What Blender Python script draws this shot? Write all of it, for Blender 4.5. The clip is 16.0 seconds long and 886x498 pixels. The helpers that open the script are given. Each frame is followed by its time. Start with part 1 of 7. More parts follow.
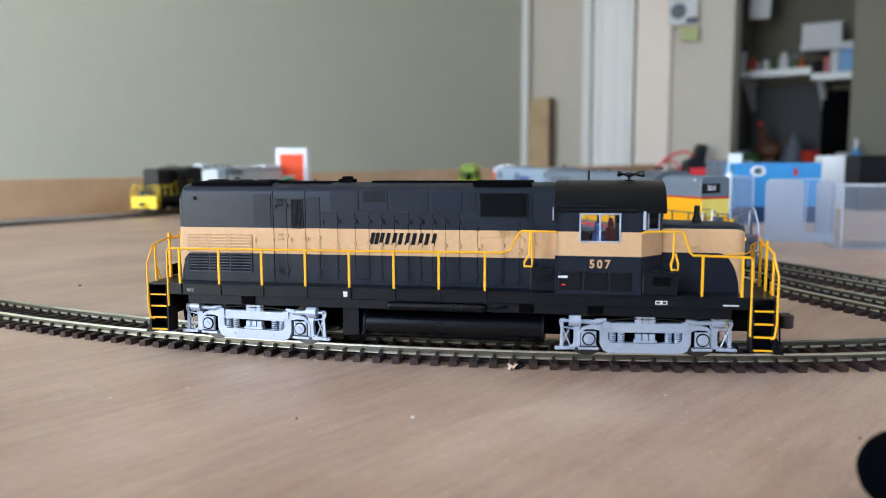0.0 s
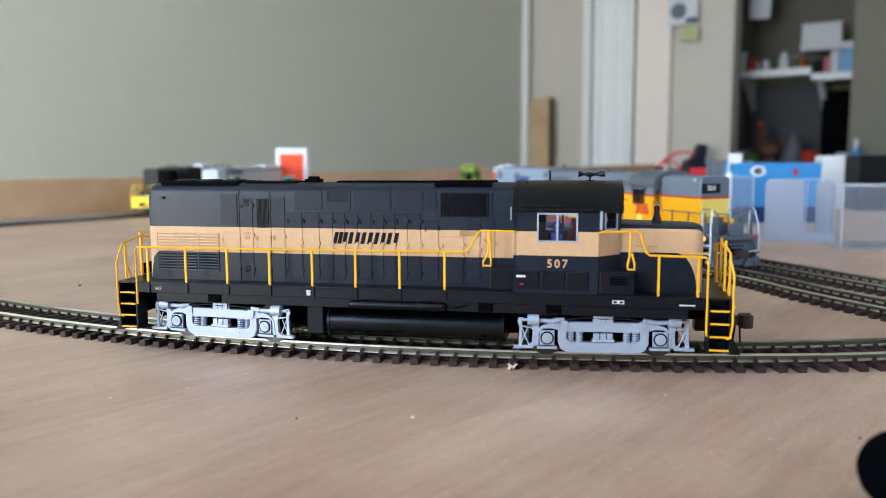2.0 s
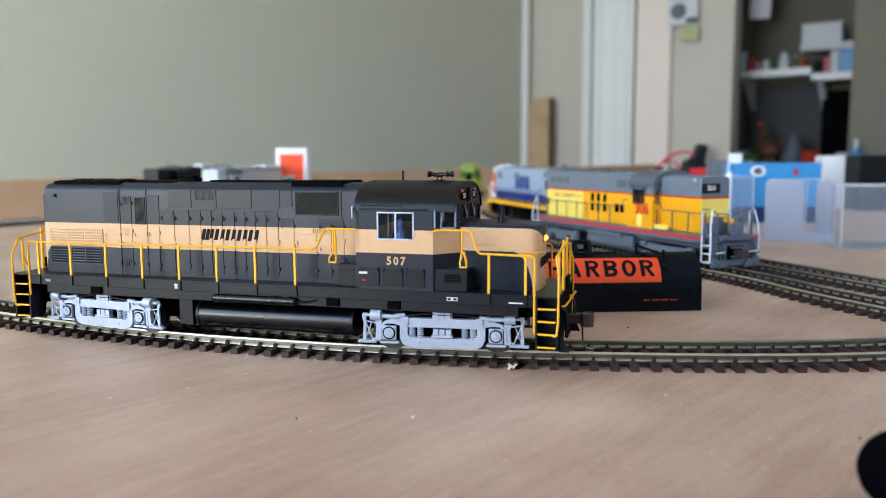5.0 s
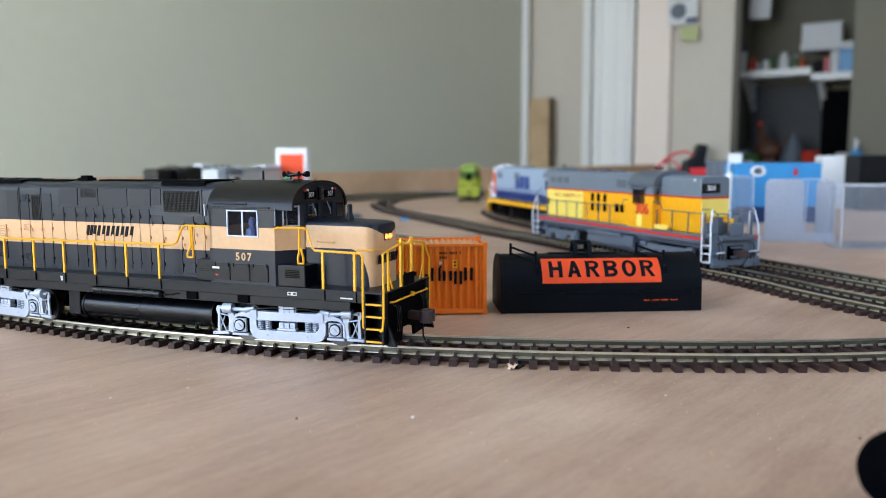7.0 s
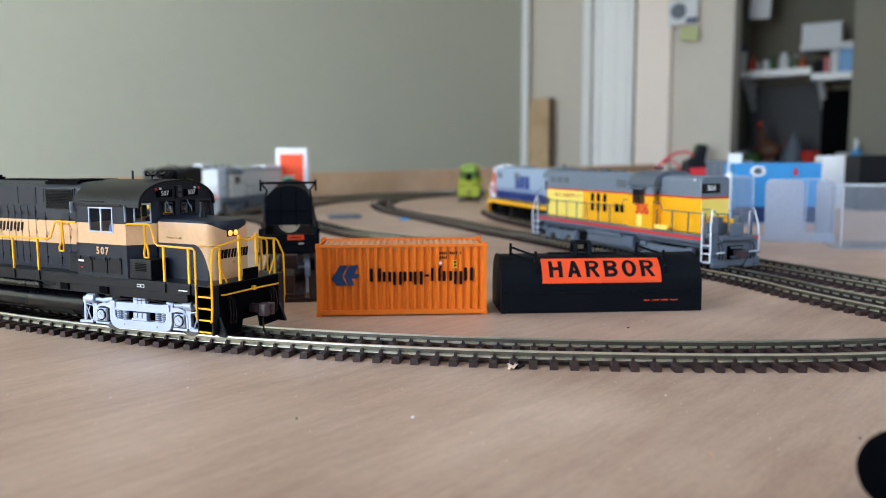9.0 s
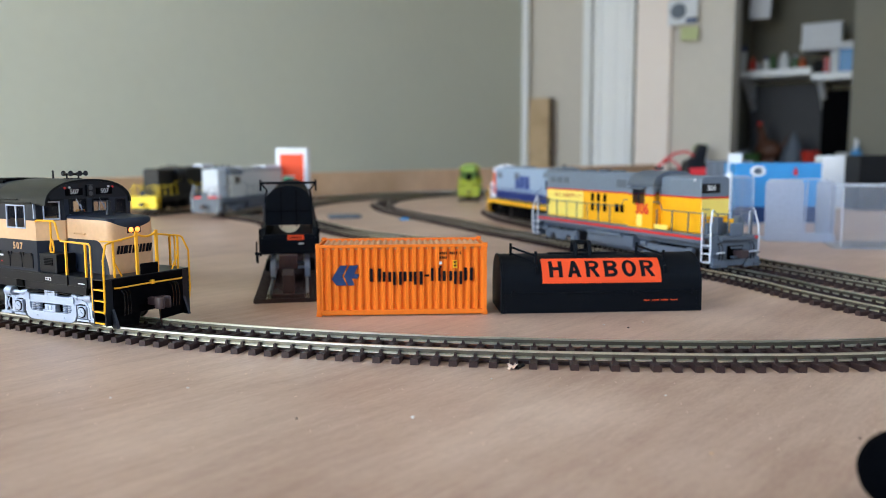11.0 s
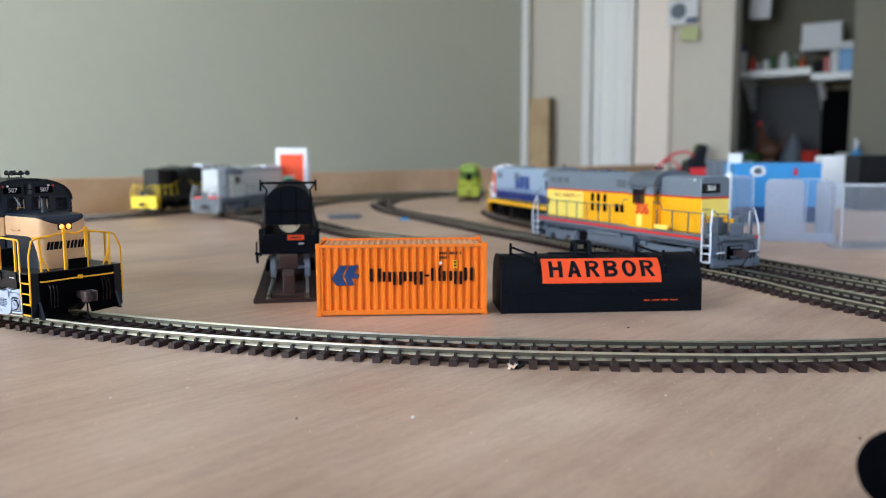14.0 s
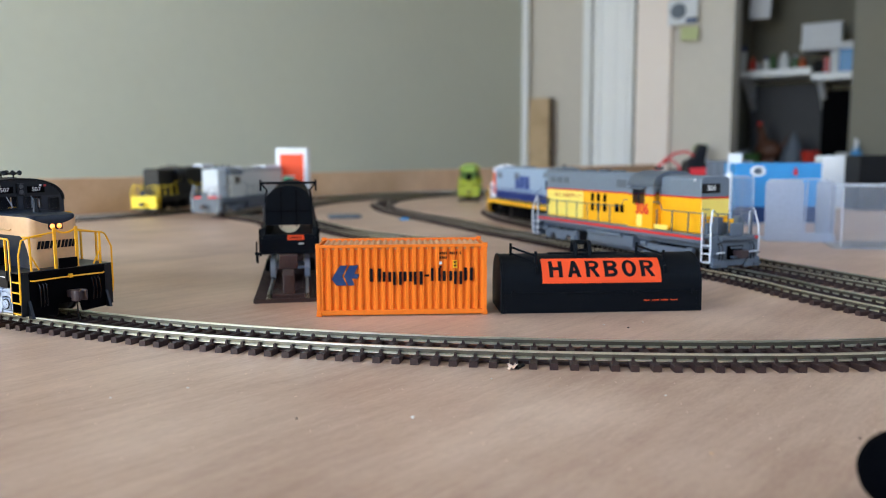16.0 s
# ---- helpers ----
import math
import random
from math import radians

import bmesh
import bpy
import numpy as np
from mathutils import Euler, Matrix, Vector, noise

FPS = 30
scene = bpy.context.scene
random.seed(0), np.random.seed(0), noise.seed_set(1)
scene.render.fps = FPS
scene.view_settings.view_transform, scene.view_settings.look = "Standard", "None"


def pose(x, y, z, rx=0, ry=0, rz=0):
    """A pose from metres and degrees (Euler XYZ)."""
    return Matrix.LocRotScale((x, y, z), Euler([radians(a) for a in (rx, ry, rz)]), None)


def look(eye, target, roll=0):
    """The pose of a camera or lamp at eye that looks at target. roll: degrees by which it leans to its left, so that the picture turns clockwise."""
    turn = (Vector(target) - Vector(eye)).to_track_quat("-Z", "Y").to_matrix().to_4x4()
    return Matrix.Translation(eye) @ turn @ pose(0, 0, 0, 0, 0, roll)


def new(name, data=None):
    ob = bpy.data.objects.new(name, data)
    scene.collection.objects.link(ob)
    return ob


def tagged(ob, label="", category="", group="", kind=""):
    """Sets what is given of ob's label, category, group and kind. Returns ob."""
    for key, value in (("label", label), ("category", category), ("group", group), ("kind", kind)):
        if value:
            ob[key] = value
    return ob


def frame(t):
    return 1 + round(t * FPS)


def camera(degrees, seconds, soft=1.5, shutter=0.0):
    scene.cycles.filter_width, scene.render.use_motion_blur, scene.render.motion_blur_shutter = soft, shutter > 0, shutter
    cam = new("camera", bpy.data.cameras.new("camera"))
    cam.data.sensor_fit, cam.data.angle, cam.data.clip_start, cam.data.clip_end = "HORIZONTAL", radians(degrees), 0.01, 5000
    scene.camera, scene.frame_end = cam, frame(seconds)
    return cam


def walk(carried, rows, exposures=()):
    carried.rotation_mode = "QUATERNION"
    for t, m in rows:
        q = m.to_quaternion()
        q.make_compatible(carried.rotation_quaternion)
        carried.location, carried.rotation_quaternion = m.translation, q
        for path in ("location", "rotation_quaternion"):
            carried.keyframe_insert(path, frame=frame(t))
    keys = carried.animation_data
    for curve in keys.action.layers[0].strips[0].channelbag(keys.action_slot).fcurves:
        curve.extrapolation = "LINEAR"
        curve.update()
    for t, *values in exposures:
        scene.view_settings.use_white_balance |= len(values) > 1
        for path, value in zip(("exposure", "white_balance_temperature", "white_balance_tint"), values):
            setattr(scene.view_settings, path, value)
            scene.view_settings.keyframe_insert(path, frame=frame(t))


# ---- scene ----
MM = 0.001

# ---- camera: fixed on the table, at the height of the model's roof ----
cam = camera(59.14, 16.0, soft=0.5)
EYE = (0.0, 0.0, 0.06372)
TARGET = (0.0, 0.99347, 0.06372 - 0.11411)
walk(cam, [(0.0, look(EYE, TARGET, -0.232)), (16.0, look(EYE, TARGET, -0.232))],
     exposures=[(0.0, 0.0, 6500, 10), (16.0, 0.0, 6500, 10)])
cam.data.dof.use_dof = True
cam.data.dof.focus_distance = 0.27
cam.data.dof.aperture_fstop = 13.5

# ---- room frame: x along the long wall, y towards it ----
ROOM = pose(0, 0, 0, 0, 0, 56.3)

# ---- daylight ----
world = bpy.data.worlds.new("sky")
scene.world = world
world.use_nodes = True
_n = world.node_tree.nodes
_sky = _n.new("ShaderNodeTexSky")
_sky.sky_type, _sky.sun_disc = "NISHITA", False
_sky.sun_elevation, _sky.sun_rotation = radians(48), radians(150)
world.node_tree.links.new(_sky.outputs[0], _n["Background"].inputs[0])
_n["Background"].inputs[1].default_value = 0.12

sun_data = bpy.data.lights.new("sun", "SUN")
sun_data.energy, sun_data.angle, sun_data.color = 3.0, radians(0.5), (1.0, 0.95, 0.88)
sun = new("sun", sun_data)
sun.matrix_world = ROOM @ look((0, 0, 5), (-1.5, -0.8, 3.0))


def window_light(name, size, power, colour, m):
    data = bpy.data.lights.new(name, "AREA")
    data.shape, data.size, data.size_y = "RECTANGLE", size[0], size[1]
    data.energy, data.color = power, colour
    ob = new(name, data)
    ob.matrix_world = m
    return ob


# sky light through the west window, and the yellow-green light that the lawn throws up through it
window_light("window_sky_light", (1.7, 0.85), 52.0, (0.47, 0.65, 1.0), ROOM @ look((-1.84, 0.85, 0.82), (1.6, 0.6, 0.0)))
window_light("window_lawn_light", (1.7, 0.4), 60.0, (1.0, 0.97, 0.77), ROOM @ look((-1.84, 0.85, 0.20), (-0.84, 2.35, 0.80)))
# added fill in an unseen south window, to brighten the table's right side
window_light("south_fill_light", (1.5, 1.1), 12.5, (0.56, 0.70, 1.0), ROOM @ look((0.95, -1.22, 0.75), (0.85, -0.62, 0.0)))


# ---- materials ----
def srgb(r, g, b):
    def lin(c):
        c /= 255.0
        return c / 12.92 if c <= 0.04045 else ((c + 0.055) / 1.055) ** 2.4
    return (lin(r), lin(g), lin(b), 1.0)


def node(nt, kind, **values):
    n = nt.nodes.new(kind)
    for key, value in values.items():
        n.inputs[key].default_value = value
    return n


def material(name, colour, rough=0.5, metal=0.0, vary=0.12, scale=400.0, bump=0.0, bump_scale=2500.0, coat=0.0, glow=None, per_object=0.0, spec=0.5):
    """A painted, moulded or metal surface: colour with fine grain and large soft blotches, uneven gloss, fine relief."""
    m = bpy.data.materials.new(name)
    m.use_nodes = True
    nt = m.node_tree
    b = nt.nodes["Principled BSDF"]
    b.inputs["Roughness"].default_value, b.inputs["Metallic"].default_value = rough, metal
    b.inputs["Coat Weight"].default_value = coat
    b.inputs["Specular IOR Level"].default_value = spec
    tc = nt.nodes.new("ShaderNodeTexCoord")
    fine = node(nt, "ShaderNodeTexNoise", Scale=scale, Detail=5.0)
    large = node(nt, "ShaderNodeTexNoise", Scale=scale * 0.12, Detail=3.0)
    nt.links.new(tc.outputs["Object"], fine.inputs["Vector"])
    nt.links.new(tc.outputs["Object"], large.inputs["Vector"])
    add = nt.nodes.new("ShaderNodeMath")
    add.operation = "ADD"
    nt.links.new(fine.outputs["Fac"], add.inputs[0])
    nt.links.new(large.outputs["Fac"], add.inputs[1])
    rng = node(nt, "ShaderNodeMapRange")
    rng.inputs["From Min"].default_value, rng.inputs["From Max"].default_value = 0.6, 1.4
    rng.inputs["To Min"].default_value, rng.inputs["To Max"].default_value = 1.0 - vary, 1.0 + vary
    nt.links.new(add.outputs[0], rng.inputs["Value"])
    hsv = node(nt, "ShaderNodeHueSaturation", Color=colour)
    value = rng.outputs["Result"]
    if per_object:
        info = nt.nodes.new("ShaderNodeObjectInfo")
        r2 = node(nt, "ShaderNodeMapRange")
        r2.inputs["To Min"].default_value, r2.inputs["To Max"].default_value = 1.0 - per_object, 1.0 + per_object
        nt.links.new(info.outputs["Random"], r2.inputs["Value"])
        mul = nt.nodes.new("ShaderNodeMath")
        mul.operation = "MULTIPLY"
        nt.links.new(value, mul.inputs[0])
        nt.links.new(r2.outputs["Result"], mul.inputs[1])
        value = mul.outputs[0]
    nt.links.new(value, hsv.inputs["Value"])
    nt.links.new(hsv.outputs["Color"], b.inputs["Base Color"])
    rr = node(nt, "ShaderNodeMapRange")
    rr.inputs["To Min"].default_value, rr.inputs["To Max"].default_value = max(0.02, rough - 0.08), min(1.0, rough + 0.08)
    nt.links.new(large.outputs["Fac"], rr.inputs["Value"])
    nt.links.new(rr.outputs["Result"], b.inputs["Roughness"])
    if bump:
        bn = node(nt, "ShaderNodeTexNoise", Scale=bump_scale, Detail=4.0)
        nt.links.new(tc.outputs["Object"], bn.inputs["Vector"])
        bp = node(nt, "ShaderNodeBump", Strength=bump, Distance=0.0002)
        nt.links.new(bn.outputs["Fac"], bp.inputs["Height"])
        nt.links.new(bp.outputs["Normal"], b.inputs["Normal"])
    if glow:
        b.inputs["Emission Color"].default_value = glow[0]
        b.inputs["Emission Strength"].default_value = glow[1]
    return m


def clear_plastic(name, tint=(0.97, 0.98, 1.0, 1.0), rough=0.12, opacity=0.35):
    """Thin formed plastic: part clear, part glossy haze."""
    m = bpy.data.materials.new(name)
    m.use_nodes = True
    nt = m.node_tree
    b = nt.nodes["Principled BSDF"]
    b.inputs["Base Color"].default_value, b.inputs["Roughness"].default_value = tint, rough
    tr = nt.nodes.new("ShaderNodeBsdfTransparent")
    mix = nt.nodes.new("ShaderNodeMixShader")
    ns = node(nt, "ShaderNodeTexNoise", Scale=40.0, Detail=3.0)
    rng = node(nt, "ShaderNodeMapRange")
    rng.inputs["To Min"].default_value, rng.inputs["To Max"].default_value = opacity * 0.6, opacity * 1.4
    nt.links.new(ns.outputs["Fac"], rng.inputs["Value"])
    nt.links.new(rng.outputs["Result"], mix.inputs["Fac"])
    nt.links.new(tr.outputs[0], mix.inputs[1])
    nt.links.new(b.outputs[0], mix.inputs[2])
    nt.links.new(mix.outputs[0], nt.nodes["Material Output"].inputs["Surface"])
    return m


def wood(name, light, dark, along=0.0, grain=60.0, rough=0.45, stretch=0.06, bump=0.15, spec=0.5):
    """Plywood or board: long streaks, broad figure, pores and stains."""
    m = bpy.data.materials.new(name)
    m.use_nodes = True
    nt = m.node_tree
    b = nt.nodes["Principled BSDF"]
    b.inputs["Specular IOR Level"].default_value = spec
    tc = nt.nodes.new("ShaderNodeTexCoord")
    mp = nt.nodes.new("ShaderNodeMapping")
    mp.inputs["Rotation"].default_value = (0, 0, radians(-along))
    mp2 = nt.nodes.new("ShaderNodeMapping")
    mp2.inputs["Scale"].default_value = (stretch, 1.0, 1.0)
    nt.links.new(tc.outputs["Object"], mp.inputs["Vector"])
    nt.links.new(mp.outputs["Vector"], mp2.inputs["Vector"])
    figure = node(nt, "ShaderNodeTexNoise", Scale=grain, Detail=4.0, Distortion=0.6)
    streak = node(nt, "ShaderNodeTexNoise", Scale=grain * 9, Detail=5.0)
    stain = node(nt, "ShaderNodeTexNoise", Scale=14.0, Detail=5.0)
    fibre = node(nt, "ShaderNodeTexNoise", Scale=grain * 34, Detail=4.0, Roughness=0.7)
    mp3 = nt.nodes.new("ShaderNodeMapping")
    mp3.inputs["Scale"].default_value = (0.3, 1.0, 1.0)
    nt.links.new(mp.outputs["Vector"], mp3.inputs["Vector"])
    for n, v in ((figure, mp2), (streak, mp2), (stain, mp), (fibre, mp3)):
        nt.links.new(v.outputs["Vector"], n.inputs["Vector"])
    ramp = nt.nodes.new("ShaderNodeValToRGB")
    ramp.color_ramp.elements[0].position, ramp.color_ramp.elements[0].color = 0.33, dark
    ramp.color_ramp.elements[1].position, ramp.color_ramp.elements[1].color = 0.72, light
    f2 = nt.nodes.new("ShaderNodeMath")
    f2.operation = "MULTIPLY_ADD"
    f2.inputs[1].default_value = 0.28
    f1 = nt.nodes.new("ShaderNodeMath")
    f1.operation = "MULTIPLY_ADD"
    f1.inputs[1].default_value, f1.inputs[2].default_value = 0.30, -0.13
    nt.links.new(fibre.outputs["Fac"], f1.inputs[0])
    nt.links.new(streak.outputs["Fac"], f2.inputs[0])
    nt.links.new(f1.outputs[0], f2.inputs[2])
    f3 = nt.nodes.new("ShaderNodeMath")
    f3.operation = "MULTIPLY_ADD"
    f3.inputs[1].default_value = 0.30
    nt.links.new(figure.outputs["Fac"], f3.inputs[0])
    nt.links.new(f2.outputs[0], f3.inputs[2])
    f4 = nt.nodes.new("ShaderNodeMath")
    f4.operation = "MULTIPLY_ADD"
    f4.inputs[1].default_value = 0.50
    nt.links.new(stain.outputs["Fac"], f4.inputs[0])
    nt.links.new(f3.outputs[0], f4.inputs[2])
    nt.links.new(f4.outputs[0], ramp.inputs["Fac"])
    nt.links.new(ramp.outputs["Color"], b.inputs["Base Color"])
    rr = node(nt, "ShaderNodeMapRange")
    rr.inputs["To Min"].default_value, rr.inputs["To Max"].default_value = rough - 0.08, rough + 0.12
    nt.links.new(figure.outputs["Fac"], rr.inputs["Value"])
    nt.links.new(rr.outputs["Result"], b.inputs["Roughness"])
    bp = node(nt, "ShaderNodeBump", Strength=bump, Distance=0.0003)
    nt.links.new(streak.outputs["Fac"], bp.inputs["Height"])
    nt.links.new(bp.outputs["Normal"], b.inputs["Normal"])
    return m


M = {}
M["table"] = wood("birch_plywood", srgb(208, 179, 158), srgb(148, 113, 94), along=-8, grain=26, rough=0.40, spec=0.5, stretch=0.12, bump=0.35)
M["board"] = wood("pine_board", srgb(226, 192, 156), srgb(194, 154, 118), along=56.3, grain=30, rough=0.5)
M["plank"] = wood("leaning_plank_wood", srgb(216, 188, 150), srgb(178, 148, 112), along=90, grain=20, rough=0.6)
M["wall"] = material("painted_plaster", srgb(212, 214, 199), 0.6, vary=0.03, scale=30, bump=0.08, bump_scale=300)
M["white_trim"] = material("white_gloss_trim", srgb(252, 252, 252), 0.35, vary=0.02, scale=30)
M["ceiling"] = material("ceiling_paint", srgb(232, 230, 222), 0.8, vary=0.03, scale=20)
M["carpet"] = material("carpet", srgb(140, 128, 112), 0.95, vary=0.2, scale=200, bump=0.4, bump_scale=900)
M["sleeper"] = material("brown_sleeper_plastic", srgb(54, 37, 35), 0.48, spec=0.35, vary=0.3, scale=900, bump=0.25, bump_scale=2500, per_object=0.12)
M["rail"] = material("nickel_silver_rail", srgb(246, 244, 232), 0.34, 1.0, vary=0.08, scale=300)
# darker metal for the web: the groove's shade put into its colour
M["rail_web_shade"] = material("shaded_rail_web", srgb(124, 120, 108), 0.42, 1.0, vary=0.16, scale=500)
M["orange"] = material("container_orange", srgb(240, 122, 32), 0.42, vary=0.05, scale=500, spec=0.4)
M["orange_sign"] = material("signal_orange", srgb(242, 76, 24), 0.5, vary=0.03, scale=500)
M["navy"] = material("print_navy", srgb(16, 50, 98), 0.5, vary=0.05)
M["ink"] = material("print_black", srgb(16, 13, 20), 0.6, vary=0.05, spec=0.15)
M["black"] = material("satin_black_plastic", srgb(8, 12, 20), 0.38, vary=0.14, scale=500, bump=0.08, spec=0.28)
M["cover_black"] = material("flat_cover_black", srgb(8, 12, 18), 0.52, vary=0.18, scale=300, bump=0.1, spec=0.12)
M["black_dull"] = material("dull_black_plastic", srgb(3, 3, 5), 0.65, vary=0.15, scale=500, spec=0.04)
M["black_gloss"] = material("semi_gloss_black", srgb(4, 5, 8), 0.26, vary=0.1, scale=300, spec=0.32)
M["yellow"] = material("handrail_yellow", srgb(250, 180, 24), 0.45, vary=0.06, scale=600)
M["silver"] = material("truck_silver", srgb(176, 186, 204), 0.42, 0.3, vary=0.08, scale=700, bump=0.06)
M["steel"] = material("blackened_steel", srgb(84, 84, 86), 0.35, 0.9, vary=0.1)
M["tan"] = material("gold_tan_paint", srgb(208, 166, 118), 0.45, vary=0.05, scale=600)
M["white_print"] = material("print_white", srgb(225, 225, 225), 0.5, vary=0.03)
M["red_print"] = material("print_red", srgb(214, 40, 36), 0.5, vary=0.05)
M["coupler"] = material("brown_coupler", srgb(64, 48, 48), 0.5, vary=0.15)
M["glass"] = clear_plastic("clear_window_plastic", tint=(0.1, 0.1, 0.12, 1.0), rough=0.03, opacity=0.06)
M["lamp_glow"] = material("lit_headlight", srgb(255, 214, 150), 0.3, glow=(srgb(255, 138, 44), 2.2))
# darker taupe: shade on the wall right of the closet, put into its colour
M["taupe"] = material("shaded_wall_taupe", srgb(126, 122, 108), 0.65, vary=0.04, scale=30)
# the dimness inside the closet is put into this paint
M["closet"] = material("shaded_closet_paint", srgb(122, 117, 100), 0.7, vary=0.05, scale=30)
M["roof_black"] = material("cab_roof_black", srgb(6, 7, 10), 0.34, vary=0.12, scale=400, spec=0.22)
# dimmer step of the east wall's light gradient, as a paint tone
M["dim_wall_grey"] = material("dim_wall_paint", srgb(216, 208, 196), 0.5, vary=0.03, scale=30)

# brighter step of the same gradient: lit wall put into a pale paint
M["cream"] = material("cream_lit_wall_paint", srgb(255, 240, 230), 0.4, vary=0.02, scale=30)


# ---- mesh building ----
class Shape:
    """Collects simple solids in millimetres, in the space of the thing."""

    def __init__(self):
        self.v, self.f = [], []

    def add(self, verts, faces):
        n = len(self.v)
        self.v += [tuple(p) for p in verts]
        self.f += [tuple(i + n for i in f) for f in faces]
        return self

    def box(self, x0, x1, y0, y1, z0, z1, m=None):
        vs = [Vector((x, y, z)) for x in (x0, x1) for y in (y0, y1) for z in (z0, z1)]
        if m:
            vs = [m @ p for p in vs]
        return self.add(vs, [(0, 1, 3, 2), (4, 6, 7, 5), (0, 4, 5, 1), (2, 3, 7, 6), (0, 2, 6, 4), (1, 5, 7, 3)])

    def prism(self, outline, lo, hi, axis="y", m=None):
        """An outline (a, b), counter-clockwise or not, drawn out along an axis."""
        def p(a, b, c):
            q = {"y": (a, c, b), "x": (c, a, b), "z": (a, b, c)}[axis]
            return m @ Vector(q) if m else Vector(q)
        n = len(outline)
        vs = [p(a, b, lo) for a, b in outline] + [p(a, b, hi) for a, b in outline]
        fs = [tuple(range(n))[::-1], tuple(range(n, 2 * n))] + [(i, (i + 1) % n, n + (i + 1) % n, n + i) for i in range(n)]
        return self.add(vs, fs)

    def rod(self, p0, p1, r, n=8, r1=None):
        p0, p1 = Vector(p0), Vector(p1)
        d = (p1 - p0).normalized()
        a = d.orthogonal().normalized()
        b = d.cross(a)
        r1 = r if r1 is None else r1
        ring = [(math.cos(2 * math.pi * i / n), math.sin(2 * math.pi * i / n)) for i in range(n)]
        vs = [p0 + (a * c + b * s) * r for c, s in ring] + [p1 + (a * c + b * s) * r1 for c, s in ring]
        return self.add(vs, [tuple(range(n))[::-1], tuple(range(n, 2 * n))] + [(i, (i + 1) % n, n + (i + 1) % n, n + i) for i in range(n)])

    def tube(self, pts, r, n=6):
        """A bent wire through the points."""
        pts = [Vector(p) for p in pts]
        rows = []
        ref = None
        for i, p in enumerate(pts):
            d = (pts[min(i + 1, len(pts) - 1)] - pts[max(i - 1, 0)]).normalized()
            a = (ref - d * ref.dot(d)).normalized() if ref and (ref - d * ref.dot(d)).length > 1e-4 else d.orthogonal().normalized()
            ref = a
            b = d.cross(a)
            rows.append([p + (a * math.cos(2 * math.pi * k / n) + b * math.sin(2 * math.pi * k / n)) * r for k in range(n)])
        vs = [p for row in rows for p in row]
        fs = [tuple(range(n))[::-1], tuple(range(len(vs) - n, len(vs)))]
        for i in range(len(rows) - 1):
            fs += [(i * n + k, i * n + (k + 1) % n, (i + 1) * n + (k + 1) % n, (i + 1) * n + k) for k in range(n)]
        return self.add(vs, fs)

    def ball(self, c, r, n=12, m=8, squash=(1, 1, 1)):
        c = Vector(c)
        vs = [c + Vector((0, 0, r * squash[2]))]
        for j in range(1, m):
            t = math.pi * j / m
            vs += [c + Vector((r * squash[0] * math.sin(t) * math.cos(2 * math.pi * i / n), r * squash[1] * math.sin(t) * math.sin(2 * math.pi * i / n), r * squash[2] * math.cos(t))) for i in range(n)]
        vs.append(c - Vector((0, 0, r * squash[2])))
        fs = [(0, 1 + i, 1 + (i + 1) % n) for i in range(n)]
        for j in range(m - 2):
            fs += [(1 + j * n + i, 1 + (j + 1) * n + i, 1 + (j + 1) * n + (i + 1) % n, 1 + j * n + (i + 1) % n) for i in range(n)]
        last = len(vs) - 1
        fs += [(last, 1 + (m - 2) * n + (i + 1) % n, 1 + (m - 2) * n + i) for i in range(n)]
        return self.add(vs, fs)

    def lathe(self, profile, c=(0, 0, 0), n=20, m=None):
        """A profile of (radius, height) turned about a vertical axis."""
        vs = [Vector((c[0] + r * math.cos(2 * math.pi * i / n), c[1] + r * math.sin(2 * math.pi * i / n), c[2] + z)) for r, z in profile for i in range(n)]
        if m:
            vs = [m @ p for p in vs]
        k = len(profile)
        fs = [tuple(range(n))[::-1], tuple(range((k - 1) * n, k * n))]
        for j in range(k - 1):
            fs += [(j * n + i, j * n + (i + 1) % n, (j + 1) * n + (i + 1) % n, (j + 1) * n + i) for i in range(n)]
        return self.add(vs, fs)

    def mesh(self, name, mat, bevel=0.0, smooth=True, unit=MM):
        me = bpy.data.meshes.new(name)
        me.from_pydata([(x * unit, y * unit, z * unit) for x, y, z in self.v], [], self.f)
        bm = bmesh.new()
        bm.from_mesh(me)
        bmesh.ops.recalc_face_normals(bm, faces=bm.faces)
        if bevel:
            es = [e for e in bm.edges if len(e.link_faces) == 2 and e.calc_face_angle(0) > 0.6]
            bmesh.ops.bevel(bm, geom=es, offset=bevel * unit, segments=2, affect="EDGES", profile=0.5, clamp_overlap=True)
            bm.normal_update()
        if smooth:
            for f in bm.faces:
                f.smooth = True
            for e in bm.edges:
                if len(e.link_faces) == 2:
                    a, areas = e.calc_face_angle(0), sorted(f.calc_area() for f in e.link_faces)
                    if a > 0.6 or (bevel and a > 0.3 and areas[1] > 2.5 * areas[0]):
                        e.smooth = False
        bm.to_mesh(me)
        bm.free()
        if mat:
            me.materials.append(mat)
        return me


def part(name, shape, mat, parent=None, label="", bevel=0.0, m=None, smooth=True):
    me = shape if isinstance(shape, bpy.types.Mesh) else shape.mesh(name, mat, bevel, smooth)
    ob = new(name, me)
    if parent:
        ob.parent = parent
    if m:
        ob.matrix_basis = m
    return tagged(ob, label)


def thing(name, label, category, m, group="", kind=""):
    ob = new(name)
    ob.empty_display_size = 0.01
    ob.matrix_basis = m
    return tagged(ob, label, category, group, kind)


def mm(x, y, z=0.0, rz=0.0):
    return pose(x * MM, y * MM, z * MM, 0, 0, rz)


